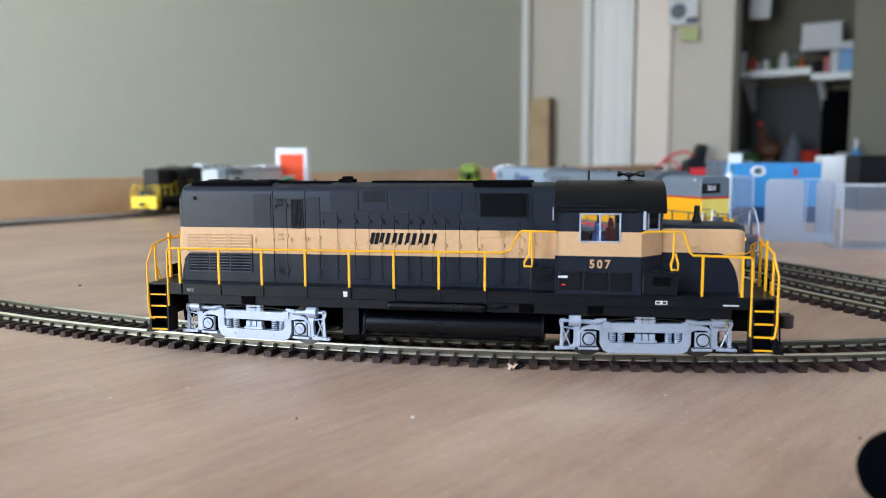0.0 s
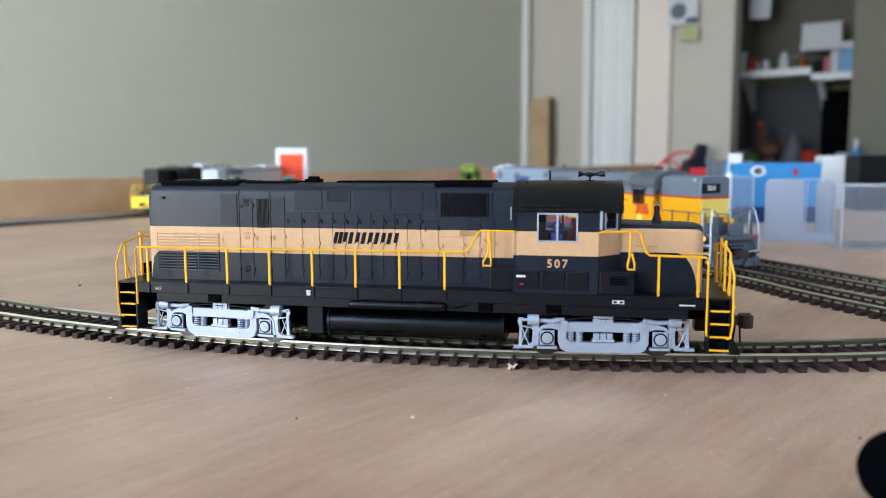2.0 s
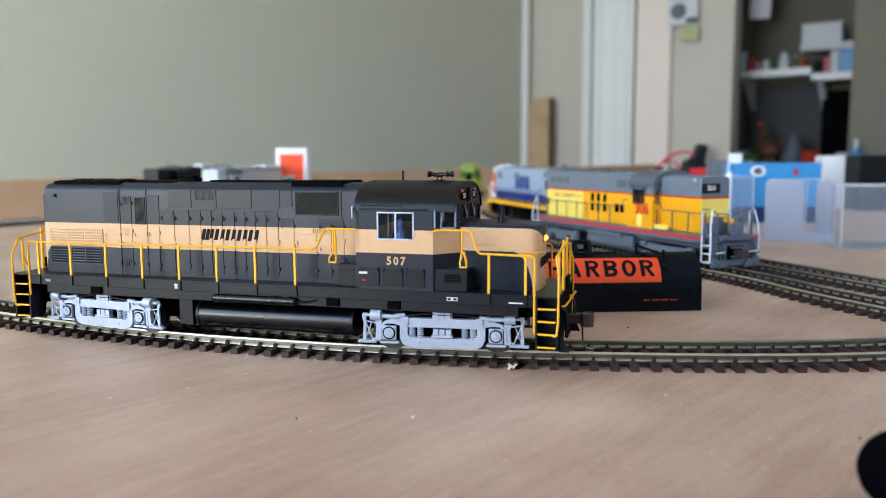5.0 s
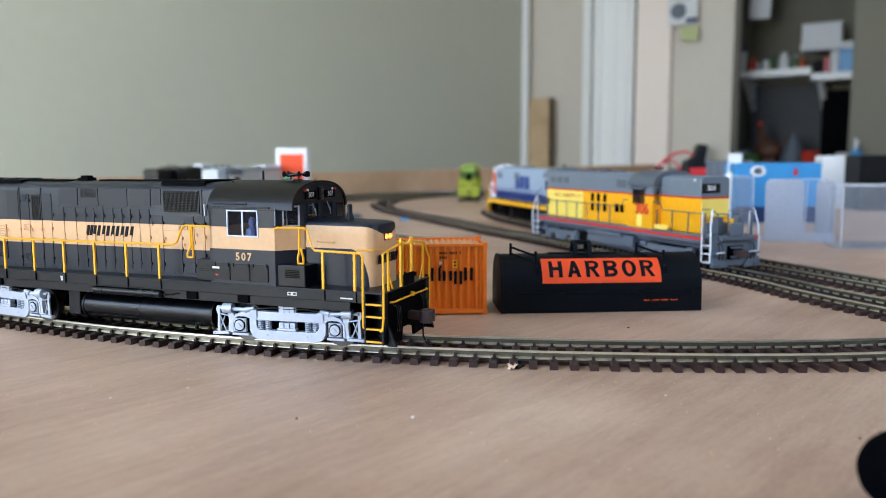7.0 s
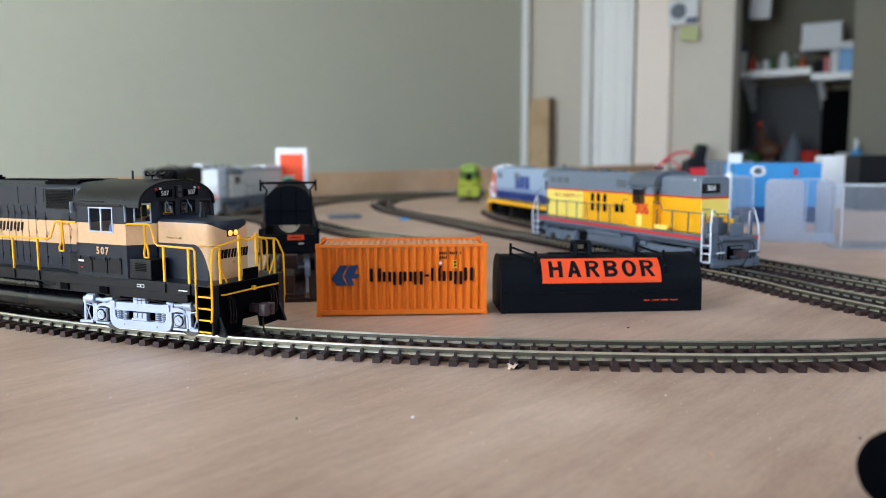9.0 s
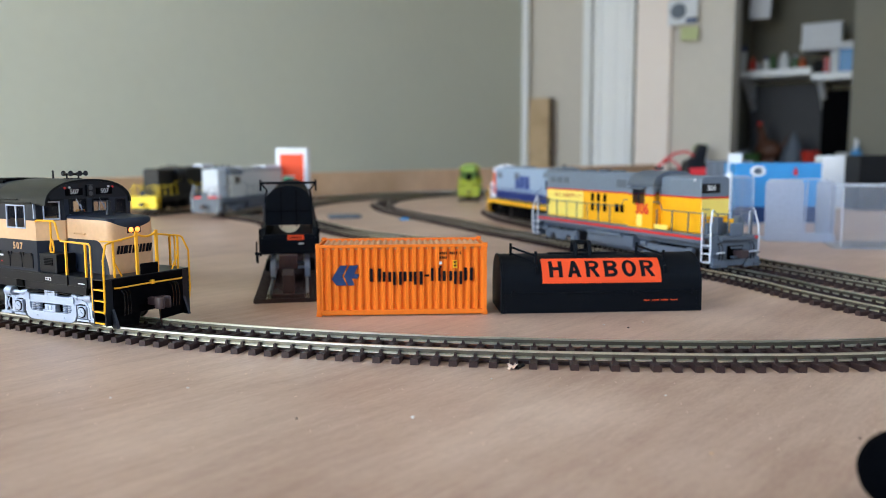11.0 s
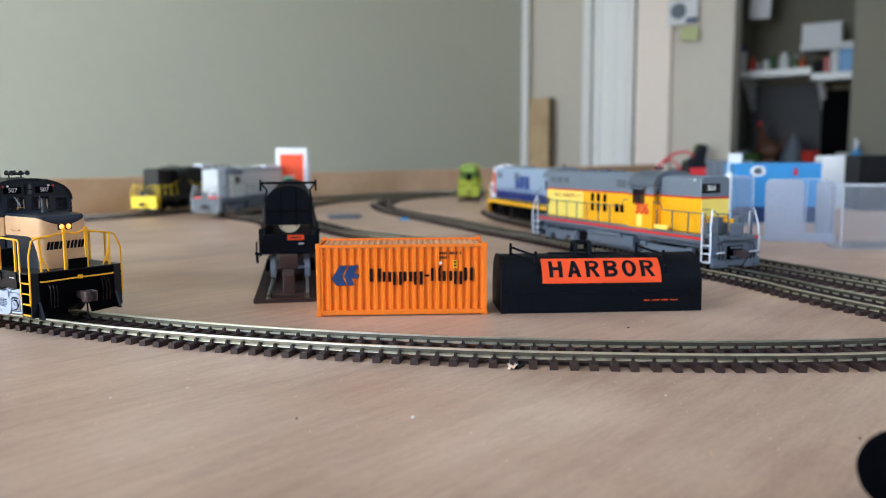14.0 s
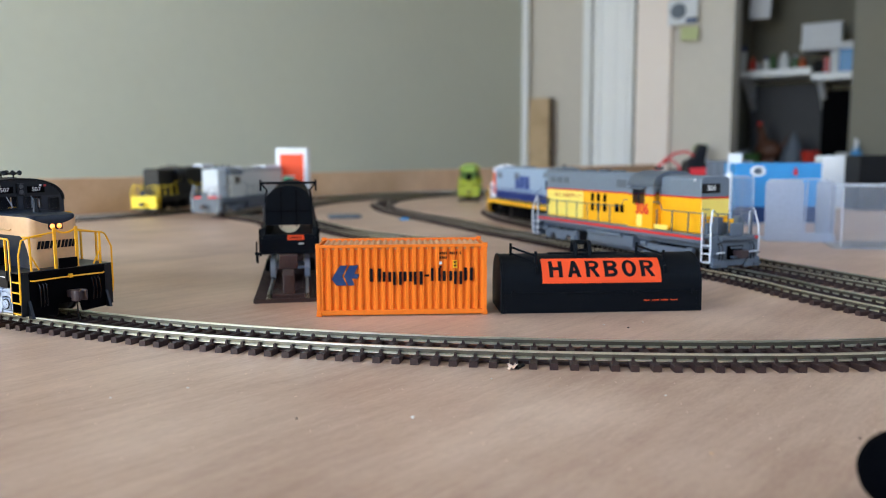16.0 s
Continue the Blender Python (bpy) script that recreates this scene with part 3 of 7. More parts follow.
def hood():
    body = [(-11.5, 19.4)] + rounded_roof(11.5, 48.6, 52.0, 2.6)[::-1] + [(11.5, 19.4)]
    h = part("long_hood", Shape().prism(body, -87.6, 35, "x"), M["hood_paint"], ENGINE, "black hood with a tan stripe", bevel=0.25)
    end = Shape().prism([(-10.6, 19.4), (-10.6, 47), (-8.5, 49.5), (8.5, 49.5), (10.6, 47), (10.6, 19.4)], -89.2, -87.5, "x")
    part("hood_end", end, M["hood_paint"], ENGINE, bevel=0.5)
    part("rear_number_box", Shape().box(-90.2, -89, -4, 4, 42, 47), M["black"], ENGINE, bevel=0.3)
    # doors along both sides: plates that stand a little proud, with hinges and latches
    us = [-39.5, -34.0, -28.2, -23.6, -19.5, -15.3, -10.8, -6.8, -3.0, 1.0, 5.4]
    cols = [(-55.5, -51.0, 21.2, 47.2), (-44.8, -39.8, 37.9, 47.5), (-50.4, -45.2, 21.2, 36.6), (-62.6, -56.0, 21.2, 36.2), (-44.6, -40.0, 21.2, 37.0), (11.5, 19.0, 21.2, 35.4), (6.0, 11.0, 21.2, 40.4), (19.6, 24.2, 21.2, 40.5), (24.8, 28.6, 25.0, 40.6)]
    cols += [(a, b, 21.2, 42.6) for a, b in zip(us[:-1], us[1:])]
    cols += [(-36.5, -27.0, 43.4, 49.6), (-26.6, -17.4, 43.4, 49.6), (-17.0, -4.2, 43.4, 49.6), (-3.8, 6.2, 43.4, 49.6), (6.6, 10.6, 44.2, 49.6), (-62.6, -56.4, 38.4, 48.5)]
    for side in (-1, 1):
        for k, (a, b, lo, hi) in enumerate(cols):
            s = Shape()
            y0, y1 = sorted((side * 11.4, side * 11.72))
            s.box(a + 0.14, b - 0.14, y0, y1, lo, hi)
            y0, y1 = sorted((side * 11.4, side * 12.15))
            if hi - lo > 12:
                for z in (lo + 2.4, (lo + hi) / 2 + 0.8, hi - 2.4):
                    s.box(b - 0.75, b + 0.35, y0, y1, z - 0.55, z + 0.55)
                s.rod((a + 0.7, side * 12.1, hi - 3.4), (a + 0.7, side * 12.1, hi - 2.2), 0.22, 5)
                s.rod((a + 0.7, side * 12.1, lo + 9.0), (a + 0.7, side * 12.1, lo + 10.0), 0.22, 5)
            part("door" if hi - lo > 12 else "panel", s, M["hood_paint"], ENGINE, bevel=0.07)
        if side < 0:
            louvres(-85.9, -63.6, 22.9, 35.2, 3, 13)
            for a, b, lo, hi in ((-54.4, -52.0, 44.6, 46.9), (-54.3, -52.1, 33.6, 36.0), (-54.3, -52.1, 22.6, 25.0)):
                louvres(a, b, lo, hi, 1, 6)
    for a, b, lo, hi, n in ((11.9, 26.3, 42.0, 48.8, 26), (-25.2, -18.8, 46.4, 49.2, 14), (-49.4, -46.0, 37.8, 46.6, 8)):
        grille(a, b, lo, hi, n)
    # roof details
    roof = Shape()
    for a, b, half, z in ((-85, -58, 7.5, 52.4), (-56, -38, 6, 52.3), (-25, 8, 3.2, 52.5), (9, 27, 8.5, 52.6)):
        roof.box(a, b, -half, half, 51.2, z)
    for side in (-1, 1):
        roof.box(-85, -57, side * 8.9 - 0.4, side * 8.9 + 0.4, 50.8, 52.2)
        roof.box(9.5, 27.5, side * 9.3 - 0.6, side * 9.3 + 0.6, 50.4, 51.9)
        for u in np.arange(-50, 34, 5.6):
            roof.ball((u, side * 10.0, 50.7), 0.22, 6, 4)
    part("roof_hatch", roof, M["black_dull"], ENGINE, bevel=0.2)
    part("exhaust_stack", Shape().box(-36.6, -31.4, -2.2, 2.2, 51.5, 53.1).box(-35.6, -32.4, -1.6, 1.6, 53, 53.9), M["black_dull"], ENGINE, bevel=0.3)
    for u in (-80, -71, -62):
        part("roof_fan", Shape().lathe([(3.6, 52.2), (3.6, 52.7), (3.2, 52.9), (0.4, 52.9)], (u, 0, 0), 16), M["black"], ENGINE)
    sb = part("side_locker", Shape().box(27.6, 34.9, -15.4, -11.4, 19.5, 26.6), M["black"], ENGINE, bevel=0.25)
    sl = Shape()
    for k in range(5):
        sl.box(29.2, 33.6, -15.7, -15.3, 22.6 + k * 0.6, 22.9 + k * 0.6)
    part("locker_louvre", sl, M["black"], sb)
    tl = Shape().box(17.2, 24.6, -11.95, -11.5, 35.5, 35.8).box(17.2, 24.6, -11.95, -11.5, 37.3, 37.5)
    for k in range(9):
        tl.box(17.6 + k * 0.72, 18.0 + k * 0.72, -12.0, -11.5, 35.9, 37.2)
    part("tan_louvre", tl, M["tan"], ENGINE, "small tan louvre")
    for w in (43.0, 20.7):
        rv = Shape()
        for u in np.arange(-60, 34, 2.6):
            rv.ball((u, -11.55, w), 0.17, 5, 4)
        part("rivet_row", rv, M["hood_paint"], ENGINE)
    # seams between the hood's sections
    for u in (-45.1, -56.0, 27.6):
        part("hood_band", Shape().box(u - 0.2, u + 0.2, -11.75, 11.75, 19.5, 49.6), M["hood_paint"], ENGINE)
    part("lifting_lug", Shape().box(-83.5, -82.5, -12.2, -11.4, 46.6, 47.6), M["black"], ENGINE, bevel=0.1)


def louvres(a, b, lo, hi, cols, rows):
    """A framed bank of downward-turned slats on the near side."""
    s = Shape()
    w = (b - a) / cols
    for c in range(cols):
        x0, x1 = a + c * w + 0.25, a + (c + 1) * w - 0.25
        for r in range(rows):
            z = lo + (hi - lo) * (r + 0.5) / rows
            h = (hi - lo) / rows
            s.prism([(-11.45, z - h * 0.3), (-12.05, z - h * 0.42), (-12.0, z - h * 0.1), (-11.45, z + h * 0.42)], x0, x1, "x")
    part("louvre", s, M["hood_paint"], ENGINE)
    f = Shape()
    for x in [a + c * w for c in range(cols + 1)]:
        f.box(x - 0.22, x + 0.22, -11.85, -11.4, lo - 0.3, hi + 0.3)
    f.box(a, b, -11.85, -11.4, hi, hi + 0.35).box(a, b, -11.85, -11.4, lo - 0.35, lo)
    part("louvre_frame", f, M["hood_paint"], ENGINE)


def grille(a, b, lo, hi, n):
    """A screened air intake: dark backing, woven bars, a rim."""
    g = part("air_grille", Shape().box(a - 0.4, b + 0.4, -11.78, -11.4, lo - 0.4, lo).box(a - 0.4, b + 0.4, -11.78, -11.4, hi, hi + 0.4)
             .box(a - 0.4, a, -11.78, -11.4, lo, hi).box(b, b + 0.4, -11.78, -11.4, lo, hi), M["black"], ENGINE, bevel=0.08)
    part("screen", Shape().box(a, b, -11.56, -11.45, lo, hi), M["black_dull"], g)
    s = Shape()
    for k in range(n):
        x = a + (b - a) * (k + 0.5) / n
        s.rod((x, -11.72, lo), (x, -11.72, hi), 0.11, 4)
    rows = max(3, int((hi - lo) / 0.55))
    for k in range(rows):
        z = lo + (hi - lo) * (k + 0.5) / rows
        s.rod((a, -11.66, z), (b, -11.66, z), 0.10, 4)
    part("mesh_wire", s, M["black"], g)


def holed_panel(a, b, lo, hi, ha, hb, hlo, hhi, m):
    """A wall panel in its own plane (along, thickness 0 to 0.9, height) with one opening, all one piece."""
    v = []
    for y in (0.0, 0.9):
        for x0, x1, z0, z1 in ((a, b, lo, hi), (ha, hb, hlo, hhi)):
            v += [m @ Vector(p) for p in ((x0, y, z0), (x1, y, z0), (x1, y, z1), (x0, y, z1))]
    f = []
    for i in range(4):
        j = (i + 1) % 4
        f += [(i, j, 4 + j, 4 + i), (8 + i, 12 + i, 12 + j, 8 + j), (i, 8 + i, 8 + j, j), (4 + i, 4 + j, 12 + j, 12 + i)]
    return Shape().add(v, f)


def window(parent, ha, hb, lo, hi, m, bars=1, frame_mat="silver"):
    f = Shape()
    for x0, x1, z0, z1 in ((ha - 0.35, ha + 0.15, lo - 0.35, hi + 0.35), (hb - 0.15, hb + 0.35, lo - 0.35, hi + 0.35), (ha, hb, lo - 0.35, lo + 0.15), (ha, hb, hi - 0.15, hi + 0.35)):
        f.box(x0, x1, -0.25, 0.3, z0, z1, m)
    for k in range(bars):
        x = ha + (hb - ha) * (k + 1) / (bars + 1)
        f.box(x - 0.3, x + 0.3, -0.15, 0.3, lo, hi, m)
    w = part("window", f, M[frame_mat], parent, "window frame" if frame_mat == "black" else "silver window frame", bevel=0.06)
    p = part("pane", Shape().box(ha, hb, 0.3, 0.45, lo, hi, m), M["glass"], w)
    p.visible_shadow = False
    return w


def cab():
    near = Matrix.Translation((0, -17.6, 0))
    far = Matrix.Translation((0, 16.7, 0))
    ang = math.atan2(7.4, 6.4)
    cheek_n = Matrix.Translation((60, -17.6, 0)) @ Matrix.Rotation(ang, 4, "Z")
    front = Matrix.Translation((66.4, -10.2, 0)) @ Matrix.Rotation(math.pi / 2, 4, "Z")
    back = Matrix.Translation((35.2, 17.6, 0)) @ Matrix.Rotation(-math.pi / 2, 4, "Z")
    body = part("cab", Shape().box(35.2, 60, -16.6, 16.6, 19.4, 20.2), M["cab_paint"], ENGINE, "black cab with a tan stripe")
    for nm, p in (("cab_side", holed_panel(35, 60, 19.4, 44.4, 42.4, 53.7, 35.2, 43.2, near)), ("cab_side", holed_panel(35, 66.4, 19.4, 45.0, 42.4, 53.7, 35.2, 43.2, far)),
                  ("cab_cheek", holed_panel(0, 9.8, 19.4, 46.4, 3.0, 8.0, 38.6, 44.6, cheek_n)), ("windscreen_wall", holed_panel(20.4, 27.0, 19.4, 46.4, 21.4, 25.6, 39.6, 44.6, front)),
                  ("windscreen_wall", holed_panel(0, 10.2, 19.4, 46.4, 2.2, 8.8, 40.6, 45.4, front)), ("windscreen_wall", holed_panel(10.2, 20.4, 19.4, 46.4, 11.6, 18.2, 40.6, 45.4, front)),
                  ("cab_back", holed_panel(0, 6, 19.4, 44.4, 1.2, 4.2, 37, 43, back)), ("cab_back", holed_panel(29.2, 35.2, 19.4, 44.4, 31.0, 34.0, 37, 43, back))):
        part(nm, p, M["cab_paint"], body, smooth=False)
    window(body, 42.4, 53.7, 35.2, 43.2, near)
    window(body, 42.4, 53.7, 35.2, 43.2, far)
    window(body, 3.0, 8.0, 38.6, 44.6, cheek_n, 0, "silver")
    window(body, 21.4, 25.6, 39.6, 44.6, front, 0, "black")
    window(body, 2.2, 8.8, 40.6, 45.4, front, 0, "black")
    window(body, 11.6, 18.2, 40.6, 45.4, front, 0, "black")
    arc = rounded_roof(17.9, 43.6, 52.7, 2.3)
    inner = rounded_roof(16.8, 43.6, 51.9, 2.3)[::-1]
    roof = Shape().prism(arc + inner, 34.6, 66.9, "x")
    part("cab_roof", roof, M["roof_black"], ENGINE, "rounded black cab roof", bevel=0.12)
    # gable ends under the arch, front and back
    gable = [(v, w) for v, w in rounded_roof(17.0, 43.8, 52.0, 2.3)]
    part("cab_gable", Shape().prism([(v * 0.98, w) for v, w in gable if w > 43.7], 35.0, 35.8, "x"), M["black"], ENGINE)
    brow = [(-15.6, 45.6)] + [(v, w) for v, w in gable if w > 45.6][::-1] + [(15.6, 45.6)]
    part("cab_gable", Shape().prism(brow, 65.4, 66.5, "x"), M["black"], ENGINE)
    part("rain_gutter", Shape().box(36.5, 58.5, -18.35, -17.5, 44.1, 44.6).box(37, 50, -18.3, -17.6, 45.4, 45.7), M["black"], ENGINE, bevel=0.1)
    # number boards and marker lamps on the brow
    for v in (-6.2, 6.2):
        nb = part("number_board", Shape().box(66.4, 66.9, v - 3.4, v + 3.4, 46.8, 49.4), M["black_dull"], ENGINE, "black number board with white figures", bevel=0.15)
        part("figures", text_mesh("507", 1.7, M["white_print"]), None, nb, m=pose(66.95 * MM, v * MM, 48.1 * MM, 90, 0, 90))
    for v in (-9.8, -8.0, 8.0, 9.8):
        part("marker_lamp", Shape().rod((66.3, v, 50.2 - abs(v) * 0.06), (66.9, v, 50.2 - abs(v) * 0.06), 0.45, 8), M["red_print"] if abs(v) > 9 else M["white_print"], ENGINE)
    part("headlamp_housing", Shape().box(66.3, 67.3, -1.4, 1.4, 46.2, 50.6), M["black"], ENGINE, bevel=0.3)
    for z in (47.3, 49.4):
        part("unlit_lamp", Shape().rod((67.2, 0, z), (67.6, 0, z), 0.85, 12), M["steel"], ENGINE)
    # wipers and sun visors
    for v in (-4.8, 4.8):
        part("wiper", Shape().rod((66.9, v - 0.9, 45.5), (67.2, v + 0.9, 41.8), 0.16, 5).rod((67.1, v + 0.6, 43.6), (67.1, v + 1.1, 41.2), 0.2, 5), M["silver"], ENGINE)
    part("wind_deflector", Shape().box(0, 0.25, -1.3, 0, 38.8, 44.2, Matrix.Translation((60.3, -17.7, 0)) @ Matrix.Rotation(0.5, 4, "Z")), M["silver"], ENGINE, "silver wind deflector")
    part("wind_deflector", Shape().box(34.2, 34.5, -18.9, -17.6, 41.4, 45.2), M["silver"], ENGINE, "silver wind deflector")
    # battery boxes, doors and vents under the windows
    for a, b, lo, hi in ((36.2, 42.8, 20.6, 25.9), (43.4, 50.4, 20.6, 25.9), (51.0, 57.4, 20.6, 25.9)):
        sh = Shape().box(a, b, -17.95, -17.5, lo, hi)
        for x in (a + 0.7, b - 0.7):
            sh.box(x - 0.4, x + 0.4, -18.25, -17.8, hi - 0.9, hi + 0.4)
        part("battery_door", sh, M["black"], ENGINE, bevel=0.1)
    part("cab_number", text_mesh("507", 2.5, M["tan"], stretch=0.95, bold=0.1, gap=1.35), None, ENGINE, "tan cab number", m=pose(48.1 * MM, -17.66 * MM, 28.35 * MM, 90, 0, 0))
    inside = Shape().box(36, 64, -9, 9, 20.2, 27).box(45, 49, -12, -8, 20.2, 31).box(45, 46, -12, -8, 31, 37).box(56, 62, -8, 10, 27, 35)
    part("cab_interior", inside, M["black_dull"], ENGINE, "dark cab seats and control stand", bevel=0.3)
    part("crew_doll", Shape().lathe([(0.2, 30.5), (1.9, 31), (2.3, 34), (1.9, 36.8), (0.9, 37.6), (0.8, 38.0), (1.25, 38.8), (1.2, 40), (0.5, 40.8)], (47.6, -11.5, 0), 10), material("doll_blue", srgb(74, 92, 150), 0.5), ENGINE, "tiny plain blue moulded doll at the window")
    part("crew_doll", Shape().lathe([(0.2, 30.5), (1.8, 31), (2.1, 34), (1.7, 36.6), (0.8, 37.4), (1.1, 38.6), (0.5, 40.2)], (52.0, 8, 0), 10), material("doll_red", srgb(196, 90, 80), 0.5), ENGINE, "tiny plain red moulded doll")
    # horns and aerial
    h = Shape()
    for v, d, l in ((-3.2, 1, 4.4), (-1.6, -1, 3.8), (0, 1, 5.4), (1.6, -1, 4.2), (3.2, 1, 4.0)):
        h.rod((57, v, 54.5), (57 + d * l * 0.55, v, 54.6), 0.32, 10, 0.42).rod((57 + d * l * 0.55, v, 54.6), (57 + d * l * 0.85, v, 54.7), 0.42, 10, 1.05)
        h.ball((57 - d * 0.5, v, 54.5), 0.75, 8, 6)
    for v in (-2.4, 2.4):
        h.rod((57, v, 52.4), (57, v, 54.5), 0.3, 6)
    h.rod((57, -3.6, 54.3), (57, 3.6, 54.3), 0.4, 6).box(55.8, 58.2, -3, 3, 52.3, 52.9)
    part("air_horn", h, M["black_gloss"], ENGINE, "black five-chime horn")
    part("aerial", Shape().rod((44.6, 0, 52.4), (44.6, 0, 55.8), 0.38, 8), M["black"], ENGINE)
    for u, v in ((38, -8), (52, 6), (63, -6)):
        part("roof_bolt", Shape().ball((u, v, 52.3), 0.3, 6, 4), M["black"], ENGINE)


def nose():
    out = [(60.5, -9.6)]
    for i in range(7):
        a = -math.pi / 2 + math.pi / 2 * i / 6
        out.append((87.4 + 3.4 * math.cos(a), -6.2 + 3.4 * math.sin(a)))
    out += [(91.1, -3), (91.15, 0), (91.1, 3)]
    for i in range(7):
        a = math.pi / 2 * i / 6
        out.append((87.4 + 3.4 * math.cos(a), 6.2 + 3.4 * math.sin(a)))
    out.append((60.5, 9.6))
    sh = Shape()
    n = len(out)
    cx = 76
    rows = [(19.4, 1.0), (36.0, 1.0), (38.0, 1.0), (39.3, 0.975), (39.9, 0.93), (40.2, 0.8)]
    vs = []
    for z, k in rows:
        for a, b in out:
            drop = max(0.0, (a - 78) / 13.0) * 0.9 if z > 37 else 0.0
            vs.append((cx + (a - cx) * (1 - (1 - k) * 0.35) if a > cx else a, b * k, z - drop))
    fs = [tuple(range(n))[::-1], tuple(range(len(vs) - n, len(vs)))]
    for j in range(len(rows) - 1):
        fs += [(j * n + i, j * n + (i + 1) % n, (j + 1) * n + (i + 1) % n, (j + 1) * n + i) for i in range(n)]
    sh.add(vs, fs)
    part("short_hood", sh, M["nose_paint"], ENGINE, "tan nose with a black top")
    for v in (-1.35, 1.35):
        part("headlight", Shape().rod((91.0, v, 34.9), (91.5, v, 34.9), 0.95, 14).ball((91.3, v, 34.9), 0.85, 10, 6), M["lamp_glow"], ENGINE, "lit warm white headlight")
    part("lamp_bezel", Shape().box(90.6, 91.25, -2.9, 2.9, 33.6, 36.2), M["black"], ENGINE, bevel=0.3)
    part("bell", Shape().lathe([(1.5, 39.6), (1.45, 40.3), (1.0, 41.8), (0.8, 42.4), (0.85, 44.4), (0.7, 44.9), (0.3, 45.0)], (77.6, 0, 0), 14), M["black"], ENGINE, "black vent stack")
    part("grab_iron", Shape().tube([(62.5, -3, 40), (62.5, -3, 41.1), (62.5, 3, 41.1), (62.5, 3, 40)], 0.2), M["yellow"], ENGINE, "yellow grab iron")
    part("grab_iron", Shape().tube([(71, -9.6, 33.6), (71, -10.3, 33.3), (77, -10.3, 33.3), (77, -9.6, 33.6)], 0.17), M["tan"], ENGINE)
    part("nose_rail", Shape().tube([(85, -9.7, 31.2), (86, -10.3, 31.2), (90.5, -9.4, 31.3), (92.3, -6, 31.4)], 0.22), M["yellow"], ENGINE)
    for sgn in (-1, 1):
        y0, y1 = sorted((sgn * 9.5, sgn * 17.2))
        part("side_box", Shape().box(60.5, 70.6, y0, y1, 19.5, 26.4), M["black"], ENGINE, bevel=0.3)
    sh = Shape()
    for k in range(5):
        sh.box(63.5, 68.5, -17.5, -17.1, 22.4 + k * 0.55, 22.7 + k * 0.55)
    part("vent_slat", sh, M["black_dull"], ENGINE)
    # name on the nose: plain dark slanted strokes
    for v, strokes in ((-7.6, 3), (-4.2, 2), (-1.3, 2), (1.6, 2), (4.5, 2)):
        for k in range(strokes):
            c = v + k * 1.35
            part("nose_stroke", Shape().prism([(c, 26.6), (c + 0.95, 26.6), (c + 1.65, 29.5), (c + 0.7, 29.5)], 91.16, 91.3, "x"), M["ink"], ENGINE)
    part("nose_catch", Shape().box(91, 91.6, -0.5, 0.5, 24.6, 25.4).rod((91.3, -0.9, 24.4), (91.3, 0.4, 25.8), 0.15, 5), M["tan"], ENGINE)


